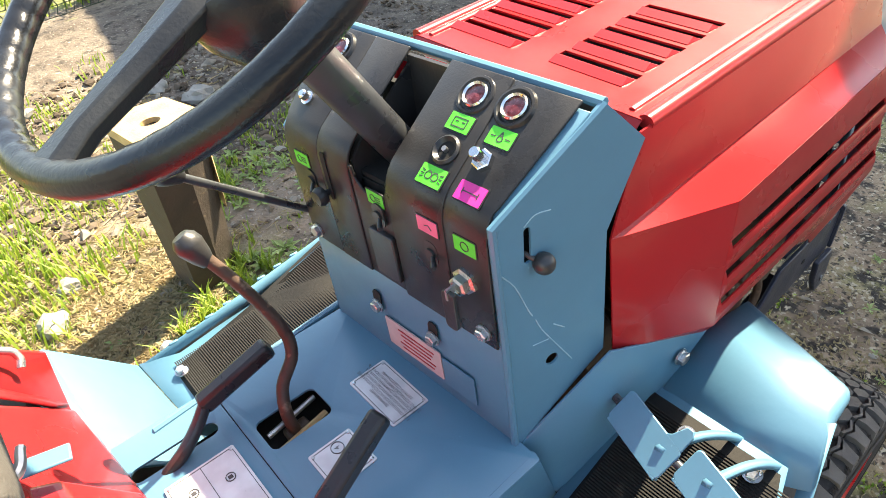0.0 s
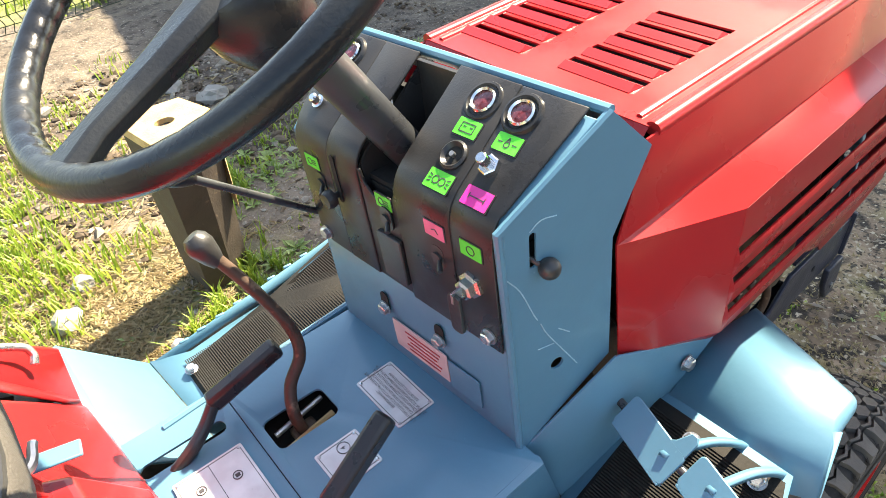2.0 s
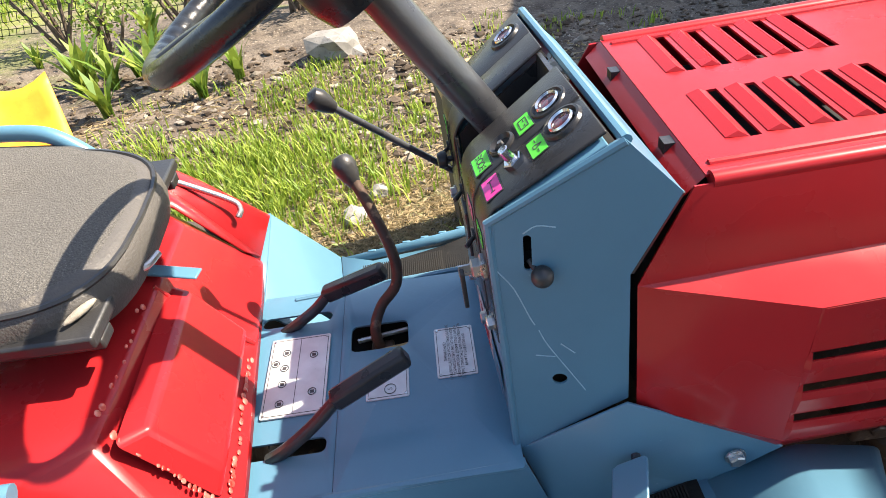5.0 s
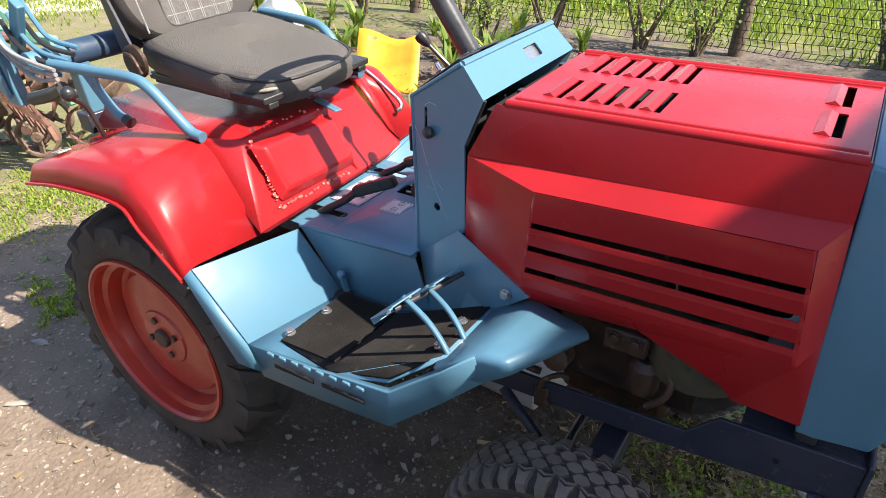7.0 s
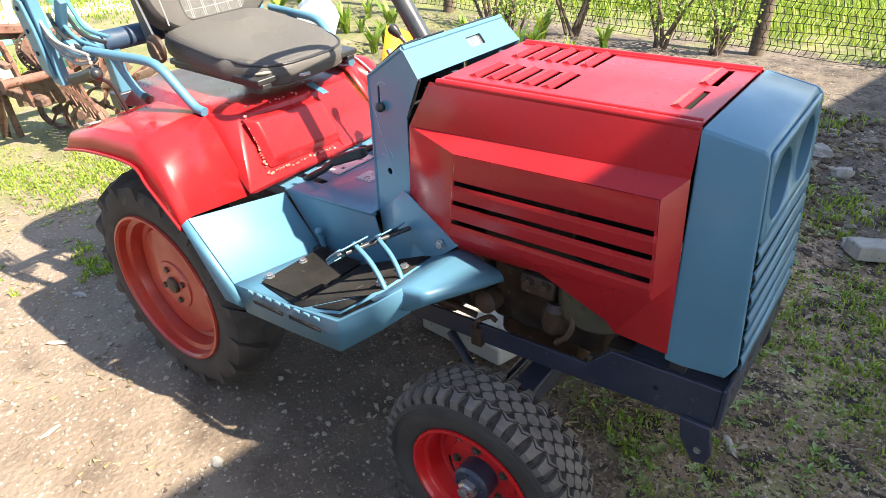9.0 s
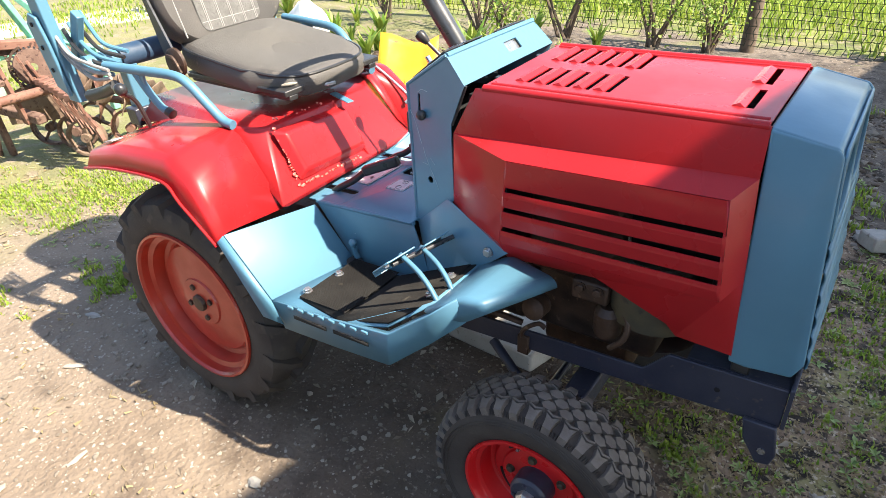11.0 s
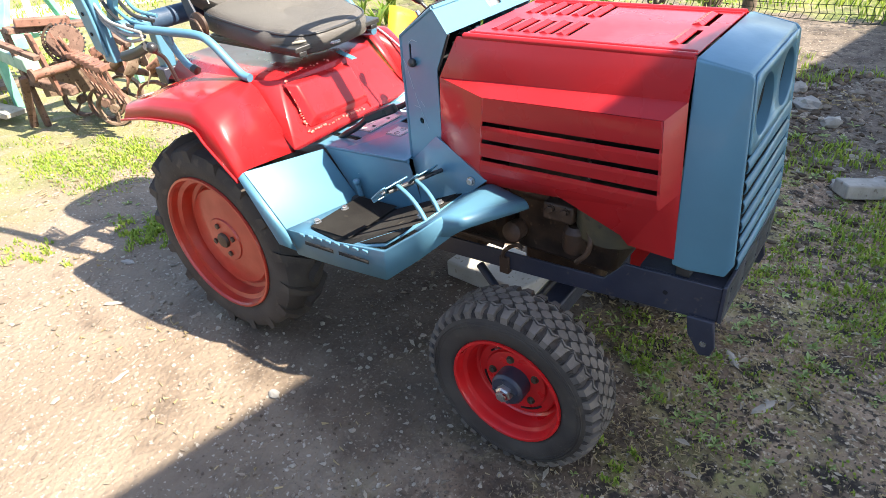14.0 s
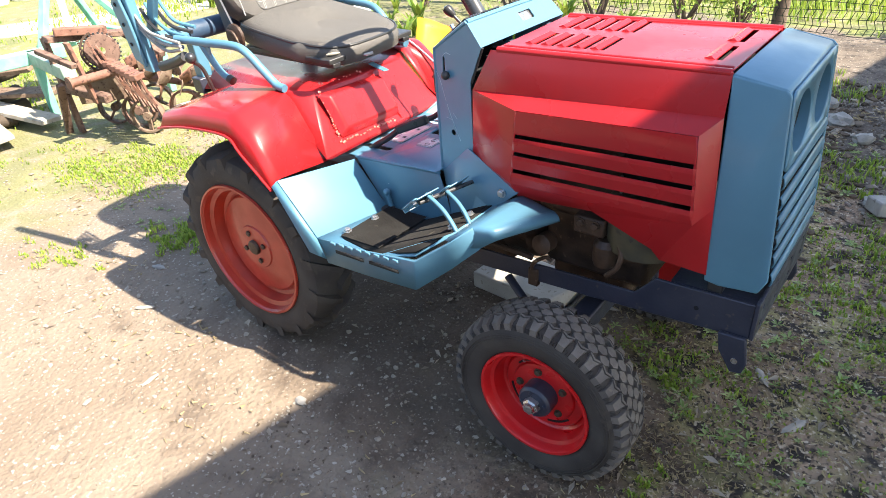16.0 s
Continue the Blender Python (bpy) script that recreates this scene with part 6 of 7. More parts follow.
# ---- rusty cultivator and green frame behind the tractor ----
CULT = Vector((-2.40, 0.42, 0.0))
cult = thing("cultivator", "rusty rotary cultivator with toothed wheels and tines", "cultivator")
cult.location = CULT
IRON = surface("red_brown_iron", (0.165, 0.072, 0.048), (0.235, 0.125, 0.088), 14, 0.8, 0.1, 0, (0.07, 0.034, 0.024), 34, 0.56, 0.5, 90)


def cpart(name, geo, material, owner=None, lab="", **kw):
    return part(name, moved(geo, Matrix.Translation(-CULT)), material, owner or cult, lab, **kw)


def cbar(a, b, w, h, material=None, name="bar", owner=None):
    a, b = Vector(a), Vector(b)
    d = b - a
    return cpart(name, g_box((a + b) / 2, (d.length, w, h), d.to_track_quat("X", "Z").to_matrix()), material or IRON, owner, bevel=min(w, h) * 0.15)


def ring_wheel(c, r, axis, material, w=0.045, spokes=2, turn=0.4):
    rim = cpart("ring_wheel", g_lathe([(r, -w / 2), (r, w / 2), (r * 0.88, w / 2), (r * 0.88, -w / 2)], c, axis, 32, True), material)
    b = basis(axis)
    for i in range(spokes):
        a = 2 * math.pi * i / spokes + turn
        d = b @ Vector((math.cos(a), math.sin(a), 0))
        cbar(c, Vector(c) + d * r * 0.93, 0.030, 0.012, material, "spoke", rim)
    cpart("boss", g_cyl(Vector(c) - Vector(axis) * w * 0.6, Vector(c) + Vector(axis) * w * 0.6, r * 0.24, 14), material, rim)


AX = Vector((0.62, -0.78, 0.05)).normalized()
for x, y, r, m, turn in ((-2.28, 0.494, 0.109, RUST_PALE, 0.9), (-2.48, 0.690, 0.115, RUST_PALE, 2.0), (-2.64, 0.480, 0.115, RUST, 0.3), (-2.42, 0.520, 0.110, RUST, 1.5), (-2.18, 0.72, 0.112, IRON, 0.2), (-2.06, 0.82, 0.112, RUST, 1.2)):
    ring_wheel((x, y, r + 0.002), r, AX, m, turn=turn)
# toothed drive wheel with the chain over it
SPC = Vector((-2.483, 0.433, 0.514))
SAX = Vector((0.86, -0.46, 0.15)).normalized()
sprocket = cpart("sprocket", g_lathe([(0.098, -0.008), (0.104, 0), (0.098, 0.008), (0.022, 0.010), (0.022, -0.010)], SPC, SAX, 30, True), RUST)
tooth_basis = basis(SAX)
for i in range(26):
    a = 2 * math.pi * i / 26
    d = tooth_basis @ Vector((math.cos(a), math.sin(a), 0))
    cpart("tooth", g_box(SPC + d * 0.106, (0.011, 0.011, 0.011), tooth_basis @ Matrix.Rotation(a, 3, "Z")), DARK, sprocket, smooth=False)
for i in range(15):
    t = i / 14
    a = 1.2 + 2.5 * t
    p = SPC + tooth_basis @ Vector((math.cos(a), math.sin(a), 0)) * 0.118
    cpart("chain_link", g_box(p, (0.014, 0.022, 0.010), tooth_basis @ Matrix.Rotation(a, 3, "Z")), GREASE, sprocket, bevel=0.002)
for i in range(16):
    cpart("chain_link", g_box(Vector((-2.505, 0.318, 0.60)).lerp(Vector((-2.505, 0.345, 0.40)), i / 15), (0.010, 0.016, 0.009), Matrix.Rotation(0.4 * i, 3, "Z")), GREASE, sprocket, bevel=0.002)
cpart("tube", g_cyl((-2.358, 0.125, 0.416), (-2.345, 0.416, 0.414), 0.026, 18), IRON, None, "brown thick-walled tube")
cpart("tube_flange", g_cyl((-2.358, 0.122, 0.416), (-2.358, 0.136, 0.416), 0.040, 18), IRON)
cbar((-2.40, 0.206, 0.63), (-2.40, 0.262, 0.25), 0.052, 0.022)
cbar((-2.45, 0.345, 0.60), (-2.43, 0.395, 0.42), 0.036, 0.014)
cbar((-2.46, 0.395, 0.56), (-2.44, 0.425, 0.455), 0.030, 0.012)
cbar((-2.66, 0.20, 0.62), (-2.60, 0.68, 0.56), 0.10, 0.035, RUST)
cbar((-2.60, 0.24, 0.66), (-2.52, 0.52, 0.62), 0.05, 0.05)
cbar((-2.70, 0.15, 0.56), (-2.36, 0.19, 0.50), 0.040, 0.030, RUST)
cbar((-2.60, 0.17, 0.36), (-2.80, 0.20, 0.0), 0.045, 0.030, RUST)
cbar((-2.72, 0.25, 0.30), (-2.30, 0.30, 0.28), 0.06, 0.05, RUST)
cbar((-2.72, 0.22, 0.62), (-2.72, 0.25, 0.0), 0.05, 0.03, RUST)
cbar((-2.60, 0.66, 0.56), (-2.30, 0.72, 0.44), 0.05, 0.04, RUST)
cpart("shield", moved(g_prism([(-0.15, -0.10), (0.16, -0.12), (0.17, 0.06), (0.02, 0.12), (-0.16, 0.06)], -0.004, 0.004), pose(-2.56, 0.40, 0.30, 0, 0, 62)), RUST_PALE, bevel=0.002)
# comb of hinged tines along one carrier
cbar((-2.50, 0.455, 0.452), (-1.96, 0.360, 0.452), 0.028, 0.028, RUST)
for i in range(8):
    p = Vector((-2.475 + 0.072 * i, 0.430 - 0.0125 * i, 0.452))
    cpart("hinge_block", g_box(p, (0.045, 0.080, 0.036), Matrix.Rotation(0.35, 3, "Z")), IRON, None, "", bevel=0.005)
    tine = [p + Vector((0, 0.012, -0.01)), p + Vector((0.006, 0.03, -0.10)), p + Vector((0.03, 0.055, -0.185)), p + Vector((0.06, 0.06, -0.235 - 0.02 * (i % 2)))]
    for a, b, w in zip(tine, tine[1:], (0.034, 0.032, 0.026)):
        cbar(a, b, w, 0.016, IRON if i % 3 else RUST, "tine")
# curved digging blades on the far rotor
cpart("rotor_shaft", g_cyl((-2.52, 0.62, 0.30), (-1.96, 0.80, 0.26), 0.022, 14), RUST)
for i in range(9):
    q = random.Random(i + 90)
    t = i / 8
    p = Vector((-2.50, 0.62, 0.31)).lerp(Vector((-1.98, 0.79, 0.27)), t)
    bv, bf = [], []
    for u in range(6):
        for v in range(3):
            g = (u - 2.5) * 0.42
            r = 0.085 + 0.05 * v
            bv.append(Vector((0.035 * math.sin(u * 1.1) + 0.012 * v, math.sin(g) * r, math.cos(g) * r - 0.05)))
    bf = [(u * 3 + v, u * 3 + v + 1, u * 3 + v + 4, u * 3 + v + 3) for u in range(5) for v in range(2)]
    cpart("digging_blade", moved((bv, bf), pose(p.x, p.y, p.z, q.uniform(-60, 60), q.uniform(-10, 10), q.uniform(10, 40))), RUST_PALE if i % 3 else IRON, solid=0.006, bevel=0.002)

frm = thing("implement_frame", "green painted tube frame of a farm implement", "implement frame")
FRM = Vector((-3.3, 0.5, 0.0))
frm.location = FRM
GREY_GREEN = surface("faded_green_paint", (0.30, 0.40, 0.33), (0.22, 0.33, 0.26), 12, 0.6, 0, 0, (0.30, 0.22, 0.15), 26, 0.66, 0.2, 90)
for a, b, w, m in (((-3.22, 0.316, 0.42), (-2.57, 0.236, 0.42), 0.085, GREY_GREEN), ((-3.42, -0.70, 0.42), (-3.18, 0.50, 0.42), 0.085, GREEN), ((-3.376, 0.45, 0.42), (-3.5, 0.74, 0.98), 0.05, GREEN), ((-3.43, 0.695, 0.40), (-3.5, 0.74, 0.98), 0.045, WHITE),
                   ((-3.5, 0.74, 0.96), (-3.0, 1.02, 0.40), 0.045, GREEN), ((-3.5, 0.74, 0.96), (-3.62, 1.00, 0.40), 0.045, GREEN), ((-3.42, 0.45, 0.40), (-3.60, 1.05, 0.40), 0.07, GREEN), ((-3.62, 1.02, 0.40), (-2.90, 1.06, 0.40), 0.06, GREEN),
                   ((-3.20, 0.31, 0.0), (-3.20, 0.31, 0.40), 0.05, GREEN), ((-2.92, 1.06, 0.0), (-2.92, 1.06, 0.40), 0.05, GREEN), ((-3.60, 1.02, 0.0), (-3.60, 1.02, 0.40), 0.05, GREEN), ((-3.40, -0.6, 0.0), (-3.40, -0.6, 0.40), 0.05, GREEN)):
    a, b = Vector(a) - FRM, Vector(b) - FRM
    part("beam", g_box((a + b) / 2, ((b - a).length, w, w), (b - a).to_track_quat("X", "Z").to_matrix()), m, frm, bevel=0.006)
for i, (x, y, z, a, l) in enumerate(((-3.45, 0.06, 0.10, 15, 1.0), (-3.62, 0.13, 0.16, 35, 0.9), (-3.28, -0.12, 0.05, -10, 0.9), (-3.8, 0.20, 0.27, 25, 0.85))):
    o = part("plank", g_box((0, 0, 0), (l, 0.17, 0.03)), GREY_WOOD if i % 2 == 0 else RUST_PALE, None, bevel=0.004)
    o.matrix_basis = pose(x, y, z, 6 * (i - 1), 5 - 4 * i, a)
    tagged(o, "weathered grey plank on the implement heap", "plank", "planks in the heap")
    s = part("log", g_cyl((-0.15, 0, 0), (0.15, 0.02, 0.0), 0.05, 10), DARK_WOOD, None)
    s.matrix_basis = pose(x - 0.05, y + 0.06, max(z - 0.06, 0.05), 0, 0, a + 80)
    tagged(s, "short dark log beneath the planks", "log", "logs in the heap")

# ---- fence, shrubs and edging ----
FY = 4.32
fence = thing("fence", "dark plastic net fence on round wooden posts", "fence", loc=(0, FY, 0))
for i, x in enumerate((-5.6, -2.45, 0.50, 3.43, 6.3)):
    part("post", g_tube([(x, 0, -0.05), (x + 0.015, 0.01, 0.7), (x + 0.02, 0.0, 1.5)], [0.056, 0.053, 0.050] * 5, 10, 2), BARK, fence, "rough brown wooden post")
nv, nf = [], []


def strand(p, q, w, up):
    k = len(nv)
    d = (Vector(q) - Vector(p)).normalized()
    s = Vector((0, 1, 0)).cross(d) * w
    nv.extend([Vector(p) - s, Vector(p) + s, Vector(q) + s, Vector(q) - s])
    nf.append((k, k + 1, k + 2, k + 3))


cell = 0.052
for i in range(int(12.5 / cell)):
    x = -5.7 + i * cell
    for j in range(22):
        z0, z1 = 0.05 + j * 0.054, 0.05 + (j + 1) * 0.054
        sh = 0.010 if j % 2 else -0.010
        strand((x + sh, -0.05, z0), (x - sh, -0.05, z1), 0.0028, 0)
for j in range(23):
    z = 0.05 + j * 0.054
    for i in range(50):
        x = -5.7 + i * 0.25
        wv = 0.012 * math.sin(i * 1.1 + j)
        strand((x, -0.05, z + wv), (x + 0.25, -0.05, z + 0.012 * math.sin((i + 1) * 1.1 + j)), 0.0024, 0)
net = make("net", nv, nf, NET, fence, "dark plastic net", smooth=False)
net["kind"] = "stuff"


def leaf_cloud(centres, n, size, spread, seed, up=0.3):
    q = random.Random(seed)
    V, F = [], []
    for _ in range(n):
        c = q.choice(centres)
        p = Vector(c) + Vector((q.gauss(0, spread), q.gauss(0, spread), q.gauss(0, spread * 0.8)))
        if p.z < 0.01:
            p.z = 0.01 + abs(p.z) * 0.3
        d = Vector((q.uniform(-1, 1), q.uniform(-1, 1), q.uniform(-0.3, 1) + up)).normalized()
        s = d.orthogonal().normalized()
        s.rotate(Matrix.Rotation(q.uniform(0, 6.3), 3, d))
        l, w = size * q.uniform(0.6, 1.3), size * q.uniform(0.25, 0.45)
        k = len(V)
        V += [p, p + s * l * 0.5 + s.cross(d) * w, p + s * l, p + s * l * 0.5 - s.cross(d) * w + d * w * 0.4]
        F.append((k, k + 1, k + 2, k + 3))
    return V, F


def shrub(x, y, h, seed, n=520, size=0.032):
    q = random.Random(seed)
    z0 = ground_height(x, y)
    s = thing("shrub", "bare-stemmed shrub with fresh green leaves along the net fence", "shrub", "shrubs by the fence", loc=(x, y, z0))
    tips = []
    for i in range(7):
        a, t = q.uniform(0, 6.3), q.uniform(0.15, 0.5)
        e = Vector((math.cos(a) * h * t, math.sin(a) * h * t * 0.5, h * q.uniform(0.6, 1.0)))
        mid = e * 0.5 + Vector((q.uniform(-0.05, 0.05), q.uniform(-0.05, 0.05), 0.03))
        part("stem", g_tube([(q.uniform(-0.04, 0.04), q.uniform(-0.03, 0.03), -0.03), mid, e], [0.016 - 0.0009 * k for k in range(13)], 6, 6), BARK, s)
        tips += [mid, e, e * 0.8]
    part("leaves", leaf_cloud(tips, n, size, h * 0.16, seed + 5), LEAF, s, smooth=False)["kind"] = "stuff"


for i, (x, y, h, n) in enumerate(((-0.89, 3.98, 0.9, 1000), (-1.73, 3.95, 1.05, 1100), (-0.15, 4.0, 0.65, 1000), (-2.77, 3.94, 0.85, 1000), (0.25, 4.1, 0.48, 800), (-3.8, 3.85, 0.95, 1000), (1.5, 4.6, 0.55, 600), (2.5, 4.5, 0.85, 1000), (-1.3, 3.65, 0.36, 600))):
    shrub(x, y, h, 20 + i, int(n * 0.6))


def plant(x, y, h, seed, n=14):
    """A tuft of broad upright leaves."""
    q = random.Random(seed)
    V, F = [], []
    for i in range(n):
        a = q.uniform(0, 6.3)
        d = Vector((math.cos(a), math.sin(a), 0))
        s = Vector((-d.y, d.x, 0))
        l, w, lean = h * q.uniform(0.6, 1.1), h * q.uniform(0.05, 0.09), q.uniform(0.2, 0.7)
        k = len(V)
        for t in (0, 0.35, 0.7, 1.0):
            c = d * (l * lean * t * t) + Vector((0, 0, l * t * (1 - 0.3 * lean * t))) + d * 0.01
            ww = w * (0.7 + t) * (1 - t) * 1.6 + 0.001
            V += [c + s * ww, c - s * ww]
        F += [(k + 2 * j, k + 2 * j + 1, k + 2 * j + 3, k + 2 * j + 2) for j in range(3)]
    o = part("garden_plant", (V, F), LEAF, None, smooth=False)
    o.location = (x, y, ground_height(x, y))
    tagged(o, "tuft of long green garden leaves in the soil bed", "plant", "plants in the bed")


for i in range(26):
    plant(rnd.uniform(-3.0, 0.0), rnd.uniform(2.55, 3.75), rnd.uniform(0.16, 0.34), 200 + i)
for i in range(14):
    plant(-4.3 + rnd.uniform(-1.6, 0.9), 3.8 + rnd.uniform(-0.7, 0.9), rnd.uniform(0.22, 0.4), 300 + i)
for i in range(16):
    plant(-9.4 + rnd.uniform(-0.7, 0.9), 0.6 + 0.33 * i + rnd.uniform(-0.2, 0.2), rnd.uniform(0.3, 0.5), 340 + i, 20)
for i in range(14):
    stone(-8.35 + rnd.uniform(-0.15, 0.15), 0.5 + 0.38 * i, rnd.uniform(0.17, 0.24), 400 + i, (1.2, 1, 0.7), WHITE if i % 3 else STONE, "whitewashed edging stone beside the path", 0.3)


# ---- grass, straw, pebbles and clods ----
def blades(spots, material, name, lab, cat, seed, width=0.0034, flat=False):
    """spots: (x, y, radius x, radius y, number, height)."""
    q = np.random.default_rng(seed)
    V, F = [], []
    for cx, cy, rx, ry, n, h in spots:
        n_cl = max(6, n // 14)
        cl = q.normal(size=(n_cl, 2)) * 0.5
        for i in range(n):
            c = cl[q.integers(n_cl)]
            x = cx + (c[0] + q.normal() * 0.10) * rx
            y = cy + (c[1] + q.normal() * 0.10) * ry
            z = ground_height(x, y)
            a = q.uniform(0, 2 * math.pi)
            dx, dy = math.cos(a), math.sin(a)
            l = h * q.uniform(0.5, 1.25)
            k = len(V)
            if flat:
                w = width
                V += [(x - dy * w, y + dx * w, z + 0.004), (x + dy * w, y - dx * w, z + 0.005), (x + dx * l + dy * w, y + dy * l - dx * w, z + 0.006 + q.uniform(0, 0.012)), (x + dx * l - dy * w, y + dy * l + dx * w, z + 0.005)]
                F.append((k, k + 1, k + 2, k + 3))
            else:
                w, ln = width * q.uniform(0.7, 1.5), l * q.uniform(0.15, 0.8)
                V += [(x - dy * w, y + dx * w, z - 0.003), (x + dy * w, y - dx * w, z - 0.003), (x + dx * ln * 0.35 + dy * w * 0.8, y + dy * ln * 0.35 - dx * w * 0.8, z + l * 0.6),
                      (x + dx * ln * 0.35 - dy * w * 0.8, y + dy * ln * 0.35 + dx * w * 0.8, z + l * 0.6), (x + dx * ln, y + dy * ln, z + l * 0.92)]
                F += [(k, k + 1, k + 2, k + 3), (k + 3, k + 2, k + 4)]
    o = make(name, V, F, material, smooth=False)
    return tagged(o, lab, cat, kind="stuff")


near_grass = [(-0.15, 1.75, 0.55, 0.55, 3400, 0.085), (-0.75, 1.7, 0.6, 0.6, 2800, 0.08), (0.35, 2.25, 0.45, 0.4, 700, 0.06), (0.10, 2.7, 0.5, 0.4, 600, 0.07), (0.86, 1.20, 0.10, 0.14, 160, 0.08),
              (0.83, 1.05, 0.16, 0.12, 300, 0.07), (0.64, 1.12, 0.08, 0.08, 160, 0.08), (0.95, 1.75, 0.16, 0.16, 500, 0.06), (-0.62, 1.25, 0.4, 0.25, 1300, 0.07), (1.2, 3.0, 0.6, 0.3, 350, 0.06),
              (-1.75, 0.25, 0.4, 0.22, 1800, 0.022), (-2.0, -0.05, 0.5, 0.2, 1300, 0.02), (-0.92, -0.20, 0.16, 0.12, 800, 0.026), (-1.5, 0.9, 0.5, 0.4, 1600, 0.035), (-2.9, -0.5, 0.6, 0.3, 800, 0.02), (-1.25, -0.62, 0.25, 0.1, 260, 0.02),
              (1.85, 1.10, 0.40, 0.30, 1100, 0.020), (1.95, 0.70, 0.30, 0.24, 900, 0.018), (1.60, 0.85, 0.20, 0.16, 450, 0.016), (1.80, 0.35, 0.30, 0.30, 300, 0.014), (1.60, -0.05, 0.30, 0.25, 240, 0.013), (1.30, 0.25, 0.28, 0.16, 420, 0.018), (1.28, 0.10, 0.12, 0.10, 160, 0.020), (1.45, 1.35, 0.4, 0.3, 320, 0.018), (1.35, -0.30, 0.10, 0.08, 120, 0.018), (1.75, -0.6, 0.3, 0.3, 160, 0.014), (1.95, 1.3, 0.3, 0.3, 900, 0.04), (1.45, 1.9, 0.25, 0.25, 500, 0.04), (1.45, -0.55, 0.14, 0.12, 90, 0.016)]
blades(near_grass, GRASS, "grass", "fresh green grass tufts growing from the earth", "grass", 3)
lawn = [(0.5 + 1.7 * i - 7, 5.4 + 0.8 * j, 1.4, 0.7, 1000, 0.12) for i in range(9) for j in range(4)] + [(-6.0, 2.8, 1.1, 1.3, 1800, 0.05), (-4.4, 0.3, 0.9, 1.0, 1800, 0.04), (-10.2, 3.2, 1.2, 2.2, 2500, 0.09)]
blades(lawn, GRASS, "lawn", "bright green lawn beyond the fence", "lawn", 5, 0.006)
straw = [(0.40, 1.30, 0.40, 0.36, 2600, 0.04), (0.62, 1.5, 0.4, 0.3, 700, 0.05), (0.2, 1.1, 0.4, 0.25, 700, 0.05), (0.1, 1.8, 0.8, 0.6, 1500, 0.06), (0.2, 2.6, 1.2, 0.5, 1600, 0.05), (-1.0, 1.6, 0.6, 0.5, 900, 0.06),
         (0.3, -0.8, 0.8, 0.4, 60, 0.02), (-0.8, -0.6, 0.6, 0.4, 70, 0.025), (1.0, 0.4, 0.5, 0.4, 300, 0.03), (-1.8, 0.2, 0.8, 0.5, 300, 0.04)]
blades(straw, DRY, "straw", "dry straw and dead grass strewn on the earth", "straw", 7, 0.0014, True)

blades([(1.6, 0.2, 0.5, 0.7, 3200, 0.016), (1.6, -0.5, 0.5, 0.5, 2600, 0.014)], DRY, "dead_grass", "fine dead grass trodden into the soil", "dead grass", 9, 0.0006, True)


def scatter(regions, material, name, lab, cat, seed):
    q = np.random.default_rng(seed)
    bm = bmesh.new()
    bmesh.ops.create_icosphere(bm, subdivisions=1, radius=1)
    bm.verts.index_update()
    base = np.array([v.co[:] for v in bm.verts])
    tri = [tuple(v.index for v in f.verts) for f in bm.faces]
    bm.free()
    V, F = [], []
    for x0, x1, y0, y1, n, r0, r1 in regions:
        for _ in range(n):
            x, y = q.uniform(x0, x1), q.uniform(y0, y1)
            r = r0 + (r1 - r0) * q.uniform() ** 3
            s = r * np.array([q.uniform(0.7, 1.4), q.uniform(0.6, 1.0), q.uniform(0.35, 0.7)])
            a = q.uniform(0, 6.3)
            p = base * (1 + 0.25 * q.normal(size=(len(base), 1))) * s
            R = np.array([[math.cos(a), -math.sin(a), 0], [math.sin(a), math.cos(a), 0], [0, 0, 1]])
            p = p @ R.T + np.array([x, y, ground_height(x, y) + s[2] * 0.3])
            k = len(V)
            V += [tuple(v) for v in p]
            F += [tuple(i + k for i in t) for t in tri]
    o = make(name, V, F, material, smooth=False)
    return tagged(o, lab, cat, kind="stuff")


scatter([(-2.6, 1.0, -1.8, -0.3, 2300, 0.0015, 0.010), (-0.9, -0.1, -1.1, -0.55, 240, 0.003, 0.013), (-0.9, 0.0, -0.6, -0.3, 160, 0.003, 0.013), (-0.6, 1.6, 1.7, 3.1, 500, 0.008, 0.034), (-2.6, 0.6, -0.4, 0.9, 1100, 0.003, 0.012), (0.3, 1.4, -1.4, 0.2, 1300, 0.002, 0.009), (1.2, 2.4, -1.3, 0.8, 260, 0.003, 0.010), (0.2, 2.4, 1.3, 3.2, 900, 0.004, 0.018), (-1.0, 1.5, 1.9, 3.0, 700, 0.005, 0.022), (-0.2, 0.9, 0.7, 1.5, 250, 0.003, 0.012)],
        PEBBLE, "gravel", "pale pebbles and grit pressed into the earth", "gravel", 11)
scatter([(1.2, 2.8, 0.9, 3.2, 2200, 0.004, 0.022), (-2.4, 1.4, 1.9, 3.3, 2200, 0.006, 0.030), (0.9, 2.4, -1.2, 1.3, 5200, 0.0015, 0.008), (-0.6, 1.6, 1.7, 3.1, 900, 0.008, 0.035), (0.3, 1.1, -1.0, 0.5, 2000, 0.0015, 0.006), (0.1, 1.2, 0.9, 1.9, 500, 0.004, 0.018)],
        CLOD, "soil_clods", "dark clods of dug earth in the beds", "soil", 13)
WEED = leaf_material("weed_leaves", (0.15, 0.23, 0.05), (0.38, 0.46, 0.17))
wv, wf = [], []
wq = random.Random(77)


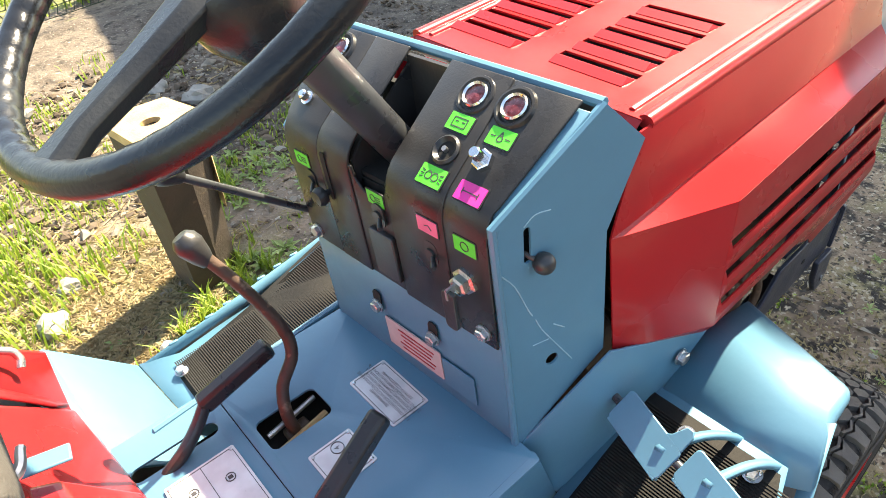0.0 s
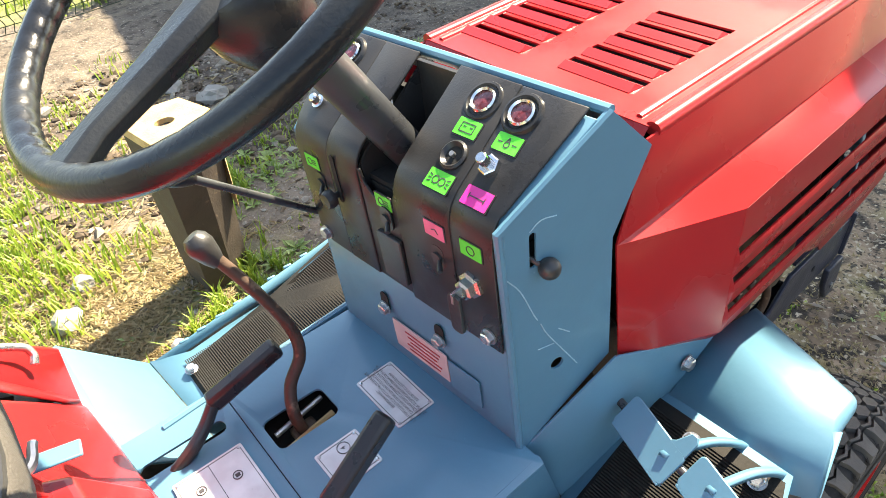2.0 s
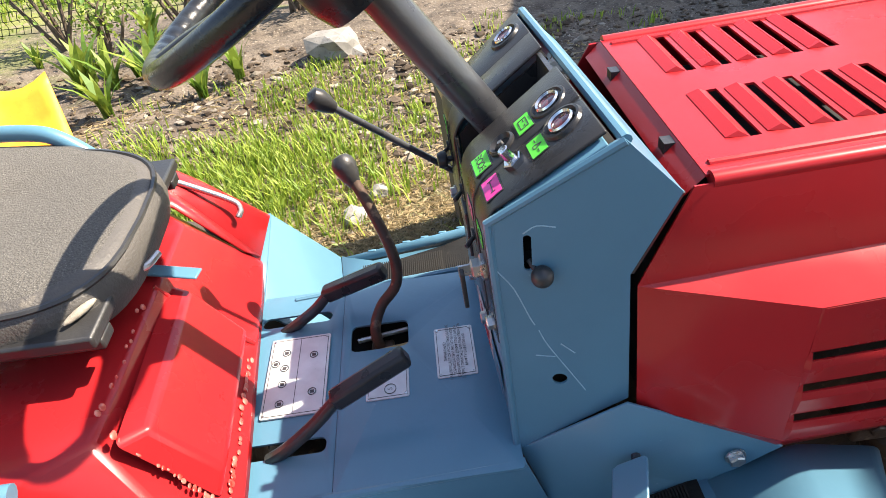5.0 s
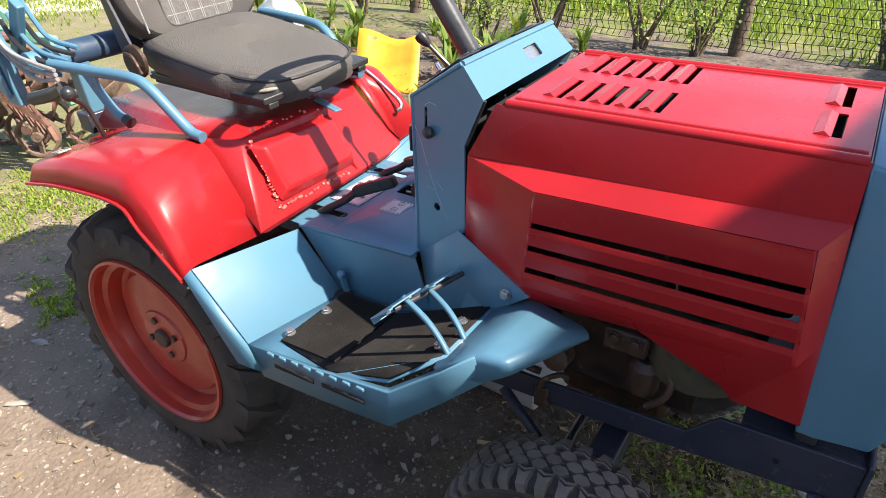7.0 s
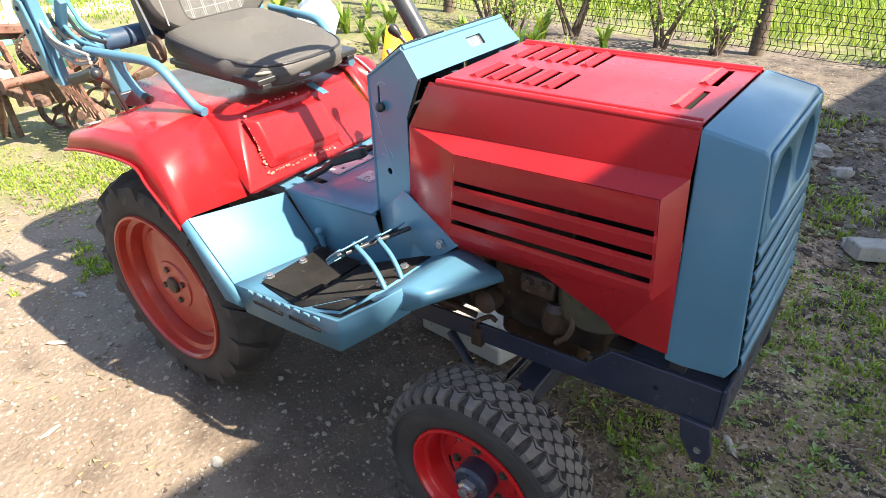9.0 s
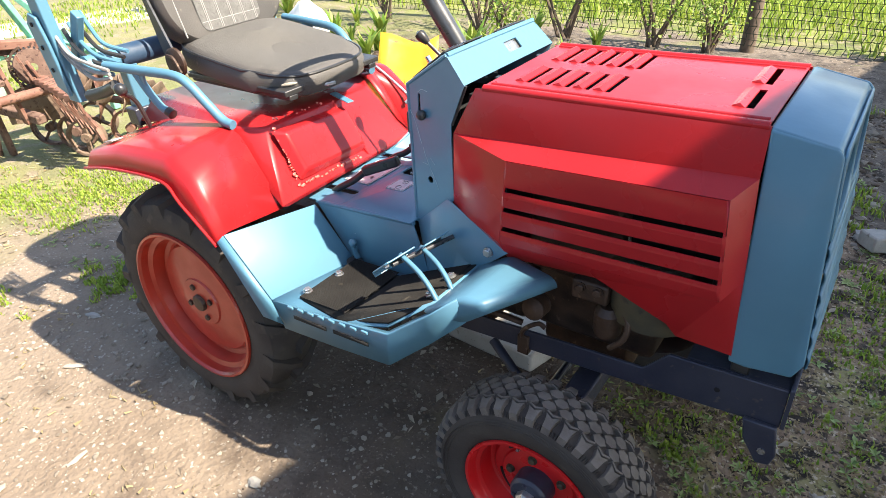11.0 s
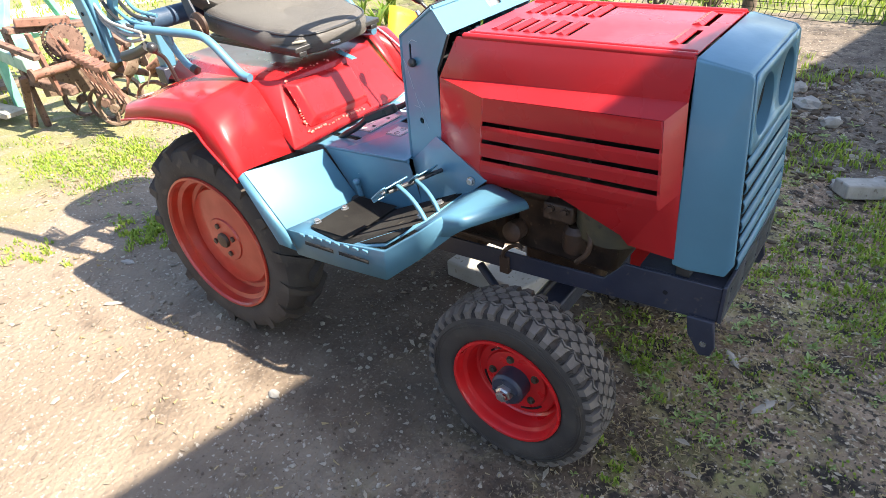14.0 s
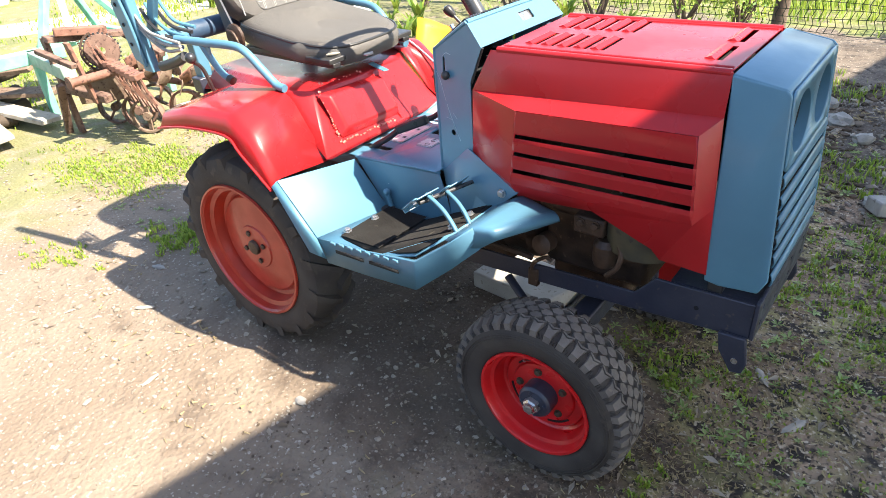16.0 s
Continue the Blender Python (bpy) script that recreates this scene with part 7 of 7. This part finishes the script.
def sprout(x, y, n, size):
    """A flat rosette of narrow leaves round one root."""
    a0, z = wq.uniform(0, 6.3), ground_height(x, y)
    for i in range(n):
        a = a0 + 6.283 * i / n + wq.uniform(-0.4, 0.4)
        l, w, up = size * wq.uniform(0.6, 1.2), size * wq.uniform(0.13, 0.24), wq.uniform(0.2, 0.75)
        d, e, k = Vector((math.cos(a), math.sin(a), up)), Vector((-math.sin(a), math.cos(a), 0)), len(wv)
        o = Vector((x, y, z + 0.002))
        wv.extend([o, o + d * l * 0.5 + e * w, o + d * l * 0.55 - Vector((0, 0, w * 0.4)), o + d * l * 0.5 - e * w, o + d * l - Vector((0, 0, up * l * 0.45))])
        wf.extend([(k, k + 1, k + 2), (k, k + 2, k + 3), (k + 1, k + 4, k + 2), (k + 2, k + 4, k + 3)])


for x0, x1, y0, y1, n, size in ((1.15, 2.4, -1.0, 0.3, 90, 0.019), (1.25, 2.4, 0.3, 1.6, 200, 0.024), (1.35, 1.75, -0.1, 0.35, 34, 0.026), (1.2, 2.4, 1.5, 2.4, 60, 0.035), (0.8, 1.3, 1.55, 1.95, 90, 0.040),
                                (0.75, 1.0, 0.95, 1.3, 60, 0.045), (-2.2, -0.9, -0.3, 0.6, 150, 0.022), (0.9, 1.35, -0.3, 0.35, 46, 0.021), (-0.9, 0.4, 1.1, 2.2, 160, 0.03)):
    for _ in range(n):
        sprout(wq.uniform(x0, x1), wq.uniform(y0, y1), wq.randint(4, 8), size * wq.uniform(0.5, 1.3))
tagged(make("weeds", wv, wf, WEED, smooth=False), "small broad-leaved weeds sprouting from the earth", "weeds", kind="stuff")

# dead leaves, wood chips and twigs lying about
lv, lf = [], []
for x0, x1, y0, y1, n, size in ((1.1, 2.4, -1.1, 0.6, 260, 0.016), (-1.6, 1.0, -1.6, -0.3, 60, 0.014), (1.2, 2.2, 0.5, 1.6, 90, 0.016), (-0.2, 1.0, 0.8, 1.6, 160, 0.016), (-0.3, 1.0, -0.3, 0.6, 60, 0.016)):
    for _ in range(n):
        x, y, a, l = wq.uniform(x0, x1), wq.uniform(y0, y1), wq.uniform(0, 6.3), size * wq.uniform(0.5, 1.8)
        w, k = l * wq.uniform(0.12, 0.5), len(lv)
        d, e, o = Vector((math.cos(a), math.sin(a), 0)), Vector((-math.sin(a), math.cos(a), 0)), Vector((x, y, ground_height(x, y) + 0.004))
        lv.extend([o - d * l, o + e * w + Vector((0, 0, wq.uniform(0.0, 0.5) * l)), o + d * l, o - e * w + Vector((0, 0, wq.uniform(0.0, 0.3) * l))])
        lf.extend([(k, k + 1, k + 2), (k, k + 2, k + 3)])
LITTER = leaf_material("dead_leaf", (0.16, 0.115, 0.075), (0.50, 0.43, 0.34), 0.9)
tagged(make("litter", lv, lf, LITTER, smooth=False), "dry leaf scraps and wood chips on the earth", "litter", kind="stuff")
